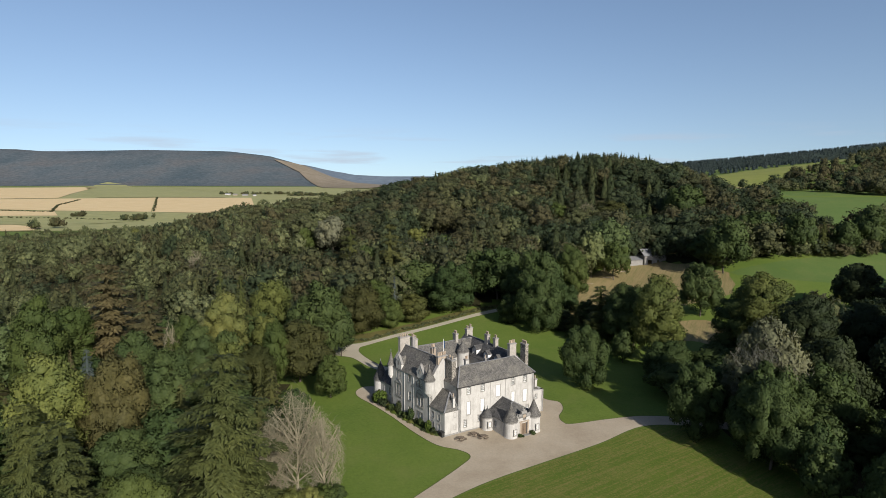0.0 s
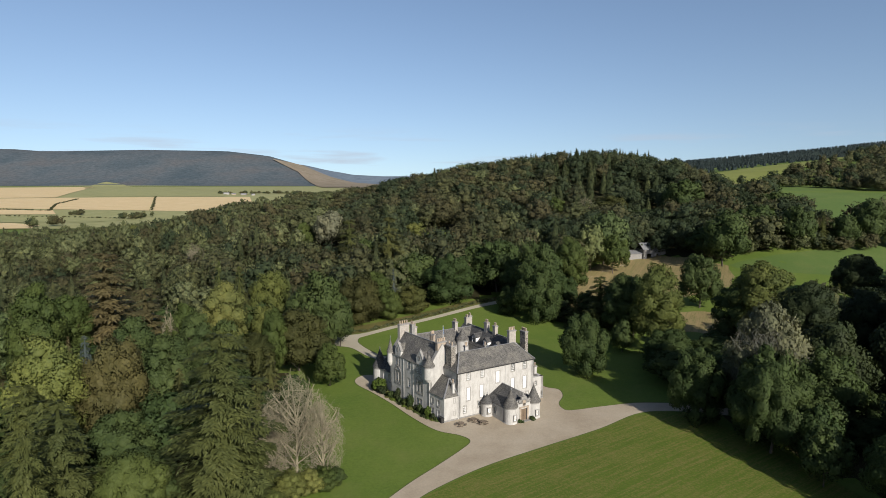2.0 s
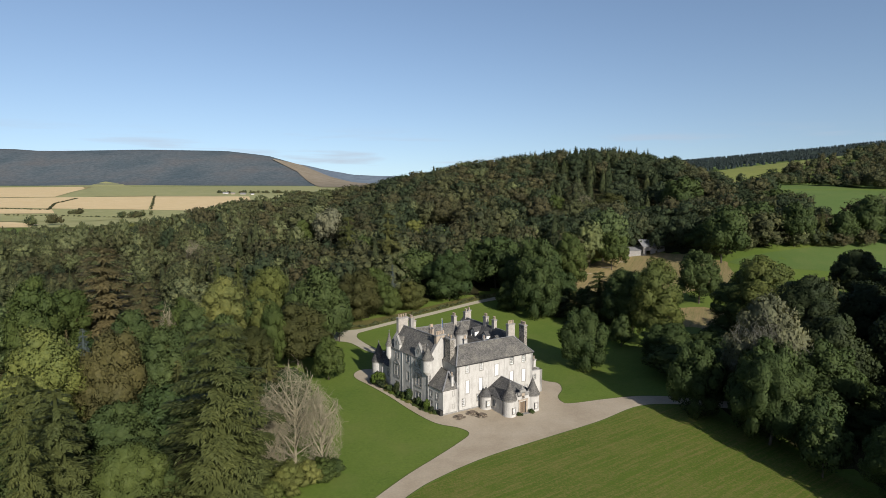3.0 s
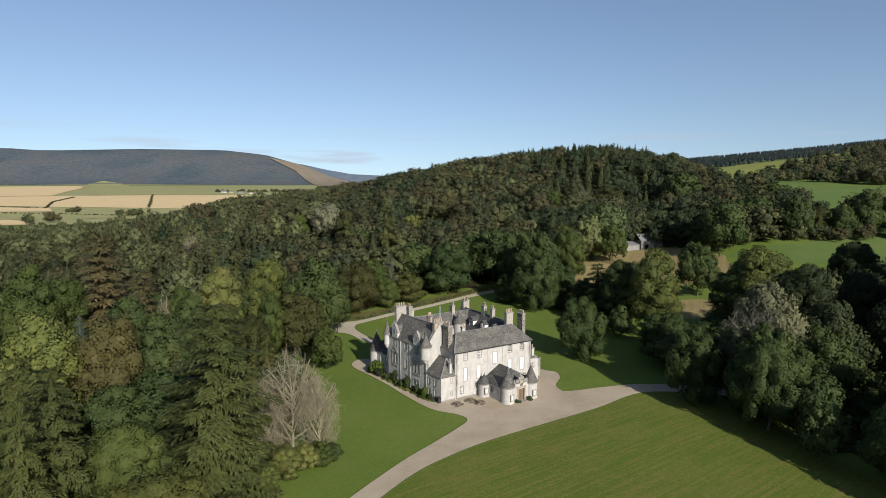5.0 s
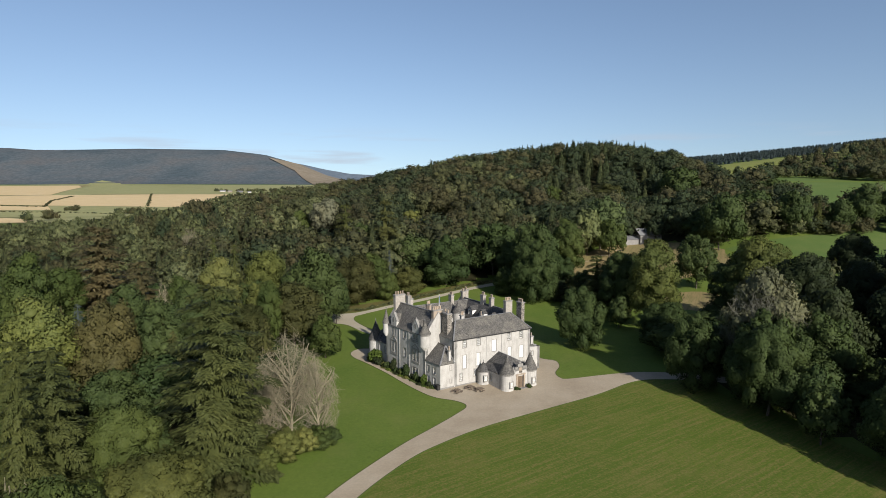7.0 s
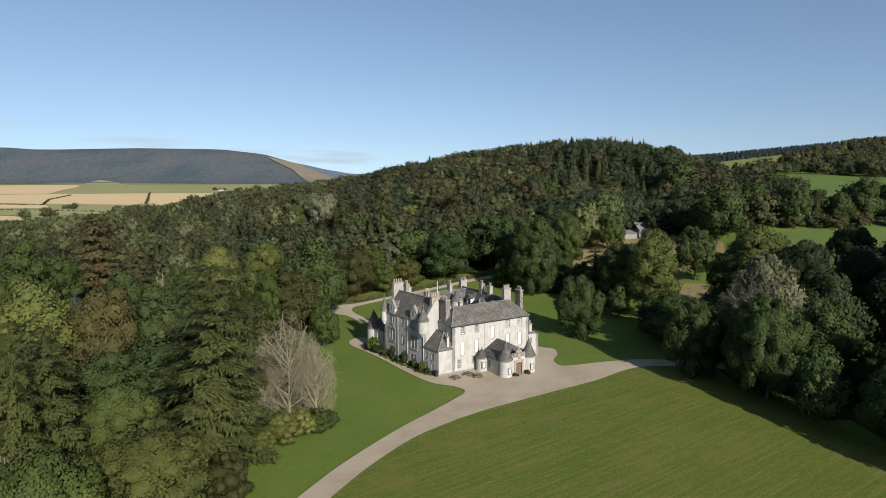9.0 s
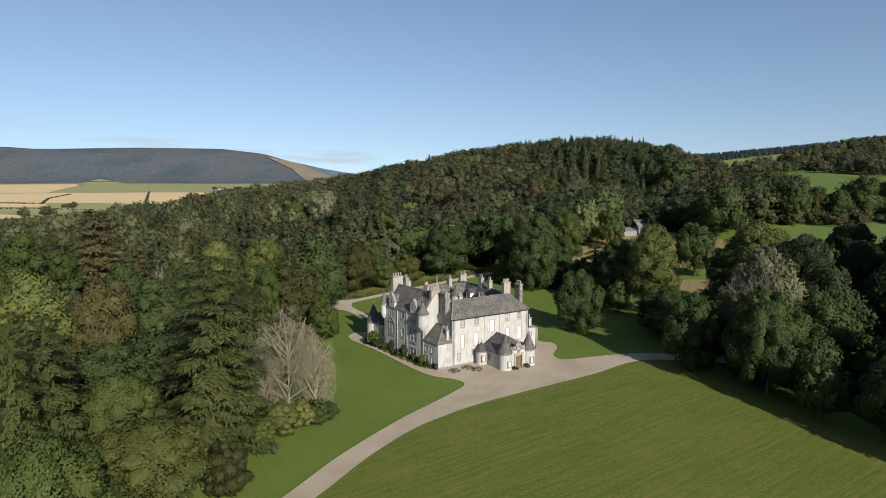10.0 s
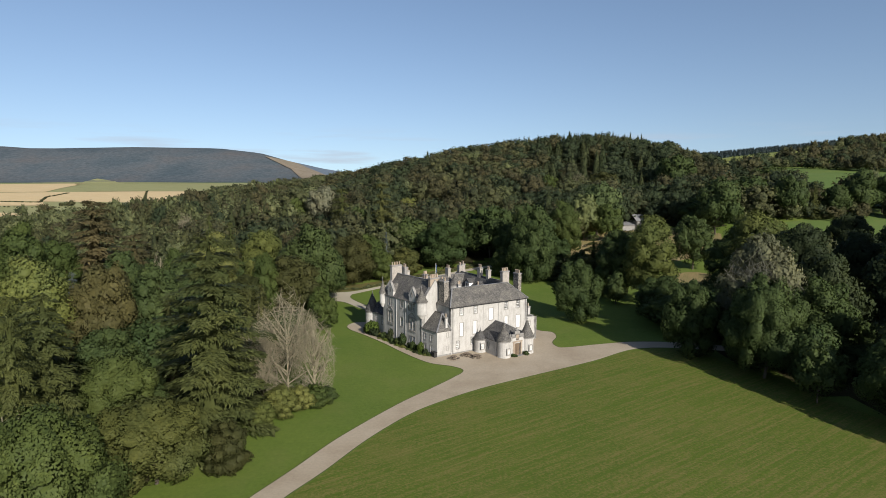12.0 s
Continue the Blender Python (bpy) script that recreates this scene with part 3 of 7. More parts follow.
def fronds(rng, at, along, size, droop):
    """Long narrow sprays of needles that follow their bough and hang at the tip."""
    n = len(at)
    d = along + rng.normal(0, 0.42, (n, 3)) * [1, 1, 0.45]
    d[:, 2] -= droop
    d /= np.linalg.norm(d, axis=1, keepdims=True) + 1e-9
    w = np.cross(d, rng.normal(0, 0.35, (n, 3)) + [0, 0, 1.0])
    w /= np.linalg.norm(w, axis=1, keepdims=True) + 1e-9
    s = size * rng.uniform(0.6, 1.35, (n, 1))
    sag = np.array([0, 0, 1.0]) * s * (0.25 + droop * 0.5)
    v = np.stack([at - d * s * 0.8 - w * s * 0.45, at + d * s * 1.3 - sag, at - d * s * 0.8 + w * s * 0.45], 1)
    up = np.cross(d, w)
    up *= np.sign(up[:, 2:] + 1e-6)
    flip = np.where(np.sum(np.cross(v[:, 1] - v[:, 0], v[:, 2] - v[:, 0]) * up, 1) > 0, 0, 1)[:, None]
    i = np.arange(n)[:, None] * 3
    shade = unit(up * 1.0 + unit(along * [1, 1, 0]) * 0.3)
    return v.reshape(-1, 3), np.where(flip, i + [0, 2, 1], i + [0, 1, 2]), np.repeat(shade, 3, 0)


def cone_crown(seed, n_bough, n_frond, size, low=0.05, power=0.9, droop=0.35, tall=3.6, wide=0.3, ragged=0.2, stem=1.0):
    """A conifer crown of separate boughs, each a drooping plate of fronds, radius 1."""
    rng = np.random.default_rng(seed)
    m = 9
    ring = [(0.34, low + 0.04), (0.27, 0.35), (0.15, 0.7), (0.02, 0.94)]
    v = np.array([[r * stem * math.cos(2 * math.pi * i / m) * rng.uniform(0.7, 1.15), r * stem * math.sin(2 * math.pi * i / m) * rng.uniform(0.7, 1.15), z * tall] for r, z in ring for i in range(m)])
    t = [[k * m + i, k * m + (i + 1) % m, (k + 1) * m + (i + 1) % m] for k in range(3) for i in range(m)] + [[k * m + i, (k + 1) * m + (i + 1) % m, (k + 1) * m + i] for k in range(3) for i in range(m)]
    pieces = [(v, np.array(t), unit(v * [1, 1, 0] + [0, 0, 0.15]))]
    for k in range(n_bough):
        h = low + (0.99 - low) * ((k + rng.uniform(0, 0.9)) / n_bough) ** 0.85
        reach = (1 - (h - low) / (1.0 - low)) ** power
        L = max(0.06, reach * (1 - ragged * rng.random() ** 1.5) * rng.uniform(0.9, 1.1))
        a = k * 2.39996 + rng.uniform(-0.5, 0.5)
        n = max(4, int(n_frond * (0.25 + 0.75 * reach)))
        f = rng.uniform(0.1, 1.0, n) ** 0.75
        lat = rng.normal(0, 0.5, n) * wide * L * np.sin(np.clip(f, 0.05, 0.98) * 2.9) ** 0.5
        x, y = L * f, lat
        z = h * tall + 0.2 * L * np.sin(f * 2.4) - droop * L * f * f * 0.8 - np.abs(lat) * droop * 0.5 + rng.normal(0, 0.025, n)
        c, s_ = math.cos(a), math.sin(a)
        at = np.stack([x * c - y * s_, x * s_ + y * c, z], 1)
        lean = np.sign(lat) * 0.7
        along = np.stack([c - lean * s_, s_ + lean * c, 0.1 - droop * f], 1)
        pieces.append(fronds(rng, at, along, size * (0.6 + 0.4 * reach), droop * 0.3))
    return joined(pieces)


def tiered_crown(seed, tiers, per, n_frond, size, low=0.04, power=0.8, droop=0.2, tall=3.6, wide=0.42, ragged=0.35, hang=0.25, top=1.0):
    """A conifer crown of layered boughs with dark gaps between the layers, radius 1: each bough is a flat herringbone plate of fronds with hanging tips."""
    rng = np.random.default_rng(seed)
    pieces = []
    m = 8
    ring = [(0.2, low), (0.16, 0.4), (0.08, 0.75), (0.01, 0.96)]
    v = np.array([[r * math.cos(2 * math.pi * i / m) * rng.uniform(0.6, 1.2), r * math.sin(2 * math.pi * i / m) * rng.uniform(0.6, 1.2), z * tall] for r, z in ring for i in range(m)])
    t = [[k * m + i, k * m + (i + 1) % m, (k + 1) * m + (i + 1) % m] for k in range(3) for i in range(m)] + [[k * m + i, (k + 1) * m + (i + 1) % m, (k + 1) * m + i] for k in range(3) for i in range(m)]
    pieces.append((v, np.array(t), unit(v * [1, 1, 0] + [0, 0, 0.15])))
    for k in range(tiers):
        for j in range(per):
            h = low + (0.985 - low) * (k + 0.5 + rng.uniform(-0.24, 0.24)) / tiers
            reach = (1 - (h - low) / (top - low + 0.02)) ** power
            if reach < 0.03:
                continue
            L = max(0.07, reach * rng.uniform(1 - ragged, 1.12))
            a = j * 2 * math.pi / per + k * 2.4 + rng.uniform(-0.4, 0.4)
            n = max(10, int(n_frond * (0.12 + 0.88 * reach)))
            f = rng.uniform(0.06, 1.0, n) ** 0.7
            form = np.clip(np.sin(np.clip(f, 0.03, 0.99) * 2.75), 0.08, 1) ** 0.8
            lat = rng.uniform(-1, 1, n) * wide * L * form
            rise = rng.uniform(0.0, 0.22)
            z = h * tall + rise * L * f - (droop + rng.uniform(-0.08, 0.1)) * L * f * f - np.abs(lat) * (0.2 + droop) * 0.6 + rng.normal(0, 0.014, n)
            low_one = rng.random(n) < hang
            z = z - np.where(low_one, rng.uniform(0, 0.09, n), 0)
            c, s_ = math.cos(a), math.sin(a)
            at = np.stack([L * f * c - lat * s_, L * f * s_ + lat * c, z], 1)
            side = np.sign(lat) * 0.9
            d = np.stack([c - side * s_, s_ + side * c, np.where(low_one, -1.3, -0.15 - droop * f)], 1) + rng.normal(0, 0.22, (n, 3))
            d = unit(d)
            w = unit(np.cross(d, rng.normal(0, 0.3, (n, 3)) + [0, 0, 1.0] + np.where(low_one, 1.0, 0.0)[:, None] * [c, s_, 0]))
            s = size * (0.65 + 0.35 * reach) * rng.uniform(0.6, 1.4, (n, 1))
            q = np.stack([at - d * s * 0.7 - w * s * 0.42, at + d * s * 1.3, at - d * s * 0.7 + w * s * 0.42], 1)
            up = np.cross(d, w)
            up = up * np.sign(up[:, 2:] + 1e-6)
            flip = np.where(np.sum(np.cross(q[:, 1] - q[:, 0], q[:, 2] - q[:, 0]) * up, 1) > 0, 0, 1)[:, None]
            i = np.arange(n)[:, None] * 3
            shade = unit(up + np.array([c, s_, 0.0]) * 0.45 + rng.normal(0, 0.2, (n, 3)))
            pieces.append((q.reshape(-1, 3), np.where(flip, i + [0, 2, 1], i + [0, 1, 2]), np.repeat(shade, 3, 0)))
    return joined(pieces)


def limb(p, q, r0, r1, m=5):
    """A tapered limb from p to q."""
    p, q = np.array(p, float), np.array(q, float)
    d = (q - p) / (np.linalg.norm(q - p) + 1e-9)
    u = np.cross(d, [0.3, 0.9, 0.2])
    u /= np.linalg.norm(u)
    w = np.cross(d, u)
    a = np.arange(m) * 2 * math.pi / m
    ring = np.cos(a)[:, None] * u + np.sin(a)[:, None] * w
    v = np.concatenate([p + ring * r0, q + ring * r1])
    t = [[i, (i + 1) % m, m + (i + 1) % m] for i in range(m)] + [[i, m + (i + 1) % m, m + i] for i in range(m)]
    return v, np.array(t)


def trunk_mesh(name, seed, h, r, boughs, spread):
    rng = np.random.default_rng(seed)
    pieces, p = [], np.array([0, 0, -0.4])
    for k in range(4):
        q = np.array([rng.normal(0, 0.15), rng.normal(0, 0.15), h * (k + 1) / 4])
        pieces.append(limb(p, q, r * (1.15 - 0.24 * k), r * (1.15 - 0.24 * (k + 1)), 7))
        p = q
    for k in range(boughs):
        z = h * (0.3 + 0.6 * k / boughs)
        a = k * 2.4
        pieces.append(limb((0, 0, z), (spread * math.cos(a), spread * math.sin(a), z + h * rng.uniform(0.1, 0.25)), r * 0.4, r * 0.1, 4))
    return tri_mesh(name, *joined(pieces))


def bare_crown(seed, h, r, levels=4, fan=5):
    """Bare limbs that fork again and again into fine twigs."""
    rng = np.random.default_rng(seed)
    pieces = []
    tips = []
    for k in range(26):
        z, a = h * rng.uniform(0.03, 0.6), k * 2.4
        e = np.array([math.cos(a) * rng.uniform(0.4, 0.75) * r, math.sin(a) * rng.uniform(0.4, 0.75) * r, min(h * 0.92, z + h * rng.uniform(0.08, 0.4))])
        pieces.append(limb((0, 0, z), e, 0.14, 0.07, 4))
        tips.append((np.array([0, 0, z]), e, 0.085))
    for level in range(levels - 1):
        nxt = []
        for p, q, w in tips:
            d = q - p
            for _ in range(fan if level else fan + 1):
                f = rng.uniform(0.35, 1.0)
                s = p + d * f
                e = s + d * rng.uniform(0.25, 0.5) + rng.normal(0, 0.5, 3) * np.linalg.norm(d) * 0.8
                e[2] = min(max(e[2] - 0.12 * level * np.linalg.norm(d), 0.5), h)
                mid = np.array([0, 0, h * 0.46])
                out = (e - mid) / [r, r, h * 0.54]
                if np.linalg.norm(out) > 1:
                    e = mid + (e - mid) / np.linalg.norm(out) * (0.82 + 0.36 * noise.noise(Vector(out * 1.5) + Vector((seed, 0, 0))) + rng.uniform(-0.08, 0.16))
                pieces.append(limb(s, e, w * 0.6, max(0.012, w * 0.3), 3))
                nxt.append((s, e, max(0.02, w * 0.42)))
        tips = nxt
    return joined(pieces)


def scaled(vt, r, h):
    return (vt[0] * [r, r, h], vt[1])


def tree(name, crown_me, trunk_me, mat, x, y, r, h, turn, label, category="tree", group="", trunk_mat=None, tall=2.4):
    """One tree: an Empty at its foot with a trunk and a crown. The meshes have radius 1 and are shared."""
    t = empty(name, Matrix.LocRotScale((x, y, land_z(x, y)), Euler((0, 0, turn)), (r, r, h / tall)))
    tr = new("trunk", trunk_me)
    cr = new("crown", crown_me)
    tr.parent = cr.parent = t
    tr.scale = (1, 1, tall)
    for ob, m in ((tr, trunk_mat or BARK), (cr, mat)):
        if not ob.data.materials:
            ob.data.materials.append(m)
        ob.material_slots[0].link = 'OBJECT'
        ob.material_slots[0].material = m
    return tagged(t, label, category, group)


UNIT_TRUNK = [tri_mesh("trunk", *scaled((lambda m: (np.array([v.co[:] for v in m.vertices]), np.array([p.vertices[:] for p in m.polygons])))(trunk_mesh("trunk_form", 50 + k, 0.8, 0.03, 5, 0.3)), 1.3, 1)) for k in range(3)]
UNIT_STEM = tri_mesh("trunk", *limb((0, 0, -0.02), (0, 0, 0.9), 0.045, 0.008, 7))
BROAD_NEAR = [tri_mesh("crown", *broad_crown(90 + k, 26, 24000, 0.028, low=0.0, taper=0.1 + 0.15 * k, core=ICO2, swell=0.54)) for k in range(2)]
BROAD_BIG = [tri_mesh("crown", *broad_crown(100 + k, 22 + 4 * k, 10800, 0.0375, low=0.02 + 0.05 * (k % 2), taper=0.1 + 0.12 * k, core=ICO2, swell=0.58)) for k in range(4)]
BROAD_LOW = [tri_mesh("crown", *broad_crown(120 + k, 28, 10800, 0.0375, low=-0.14, taper=0.15, core=ICO2, swell=0.58)) for k in range(2)]
EGG_BIG = tri_mesh("crown", *broad_crown(130, 36, 10500, 0.046, low=-0.05, taper=0.5, core=ICO1))
WEEPING = tri_mesh("crown", *broad_crown(140, 34, 9000, 0.046, low=-0.03, taper=0.3, droop=0.9, spread=0.4, core=ICO1))
BROAD_MID = [tri_mesh("crown", *broad_crown(160 + k, 12 + 3 * k, 3000, 0.062, core=ICO1, swell=0.66, low=0.0 + 0.04 * (k % 3), taper=0.1 * (k % 3))) for k in range(6)]
CONE_NEAR = [tri_mesh("crown", *tiered_crown(200 + k, 13, 7, 330, 0.034, power=0.62, droop=0.42, ragged=0.35, hang=0.35, wide=0.2)) for k in range(2)]
CONE_BIG = [tri_mesh("crown", *tiered_crown(210 + k, 13, 7, 110, 0.055, power=0.6, droop=0.3, ragged=0.3, wide=0.22)) for k in range(3)]
CONE_FULL = tri_mesh("crown", *tiered_crown(236, 13, 8, 170, 0.056, power=0.5, droop=0.22, ragged=0.28, wide=0.3))
CEDAR_BIG = tri_mesh("crown", *tiered_crown(232, 13, 8, 420, 0.034, power=0.58, droop=0.26, wide=0.27, ragged=0.5, hang=0.3, top=1.08))
CEDAR_FAR = tri_mesh("crown", *tiered_crown(231, 9, 7, 280, 0.05, power=0.58, droop=0.26, wide=0.28, ragged=0.5, hang=0.3, top=1.08))
TALL_BIG = [tri_mesh("crown", *broad_crown(150 + k, 36 + 4 * k, 14000, 0.036, low=0.0, taper=0.15 + 0.12 * k, core=ICO2, tall=3.5, swell=0.58)) for k in range(3)]
DOME = tri_mesh("crown", *broad_crown(142, 30, 20000, 0.031, low=0.0, taper=0.3, droop=1.3, spread=0.5, core=ICO2, swell=0.5))
CONE_MID = [tri_mesh("crown", *cone_crown(240 + k, 60, 46, 0.08, power=0.85, droop=0.45, ragged=0.25, stem=0.5)) for k in range(3)]


def hero(kind, x, y, r, h, mat=None, label=""):
    """A tree that stands out, placed by itself."""
    k = int(abs(x * 7 + y * 3))
    turn = (k * 0.77) % 6.28
    if kind == "cone":
        return tree("conifer", CONE_NEAR[k % 2] if math.hypot(x, y) < 90 and r > 5 else CONE_FULL if r > 5.9 else CONE_BIG[k % 3], UNIT_STEM, mat or NEEDLE, x, y, r, h, turn, label or "tall dark green spruce in the wood", tall=3.6)
    if kind == "dome":
        return tree("conifer", DOME, UNIT_STEM, mat or NEEDLE, x, y, r, h, turn, label)
    if kind == "cedar":
        return tree("conifer", CEDAR_BIG if math.hypot(x, y) < 120 else CEDAR_FAR, UNIT_STEM, mat or NEEDLE, x, y, r, h, turn, label or "broad drooping conifer at the lawn's edge", tall=3.6)
    if kind in ("broad", "low") and (y > 232 or x > 0.85 * y + 12):
        return tree("tree", BROAD_MID[k % 6], UNIT_TRUNK[k % 3], mat or LEAF, x, y, r, h, turn, label)
    if kind in ("broad", "low") and h > 3.0 * r:
        return tree("tree", TALL_BIG[k % 3], UNIT_TRUNK[k % 3], mat or LEAF, x, y, r, h, turn, label or "full-crowned green broadleaf tree by the lawn", tall=3.5)
    me = EGG_BIG if kind == "egg" else WEEPING if kind == "weep" else BROAD_NEAR[k % 2] if math.hypot(x, y) < 122 and r > 4.8 else BROAD_LOW[k % 2] if kind == "low" else BROAD_BIG[k % 4]
    return tree("tree", me, UNIT_TRUNK[k % 3], mat or LEAF, x, y, r, h, turn, label or "full-crowned green broadleaf tree by the lawn")


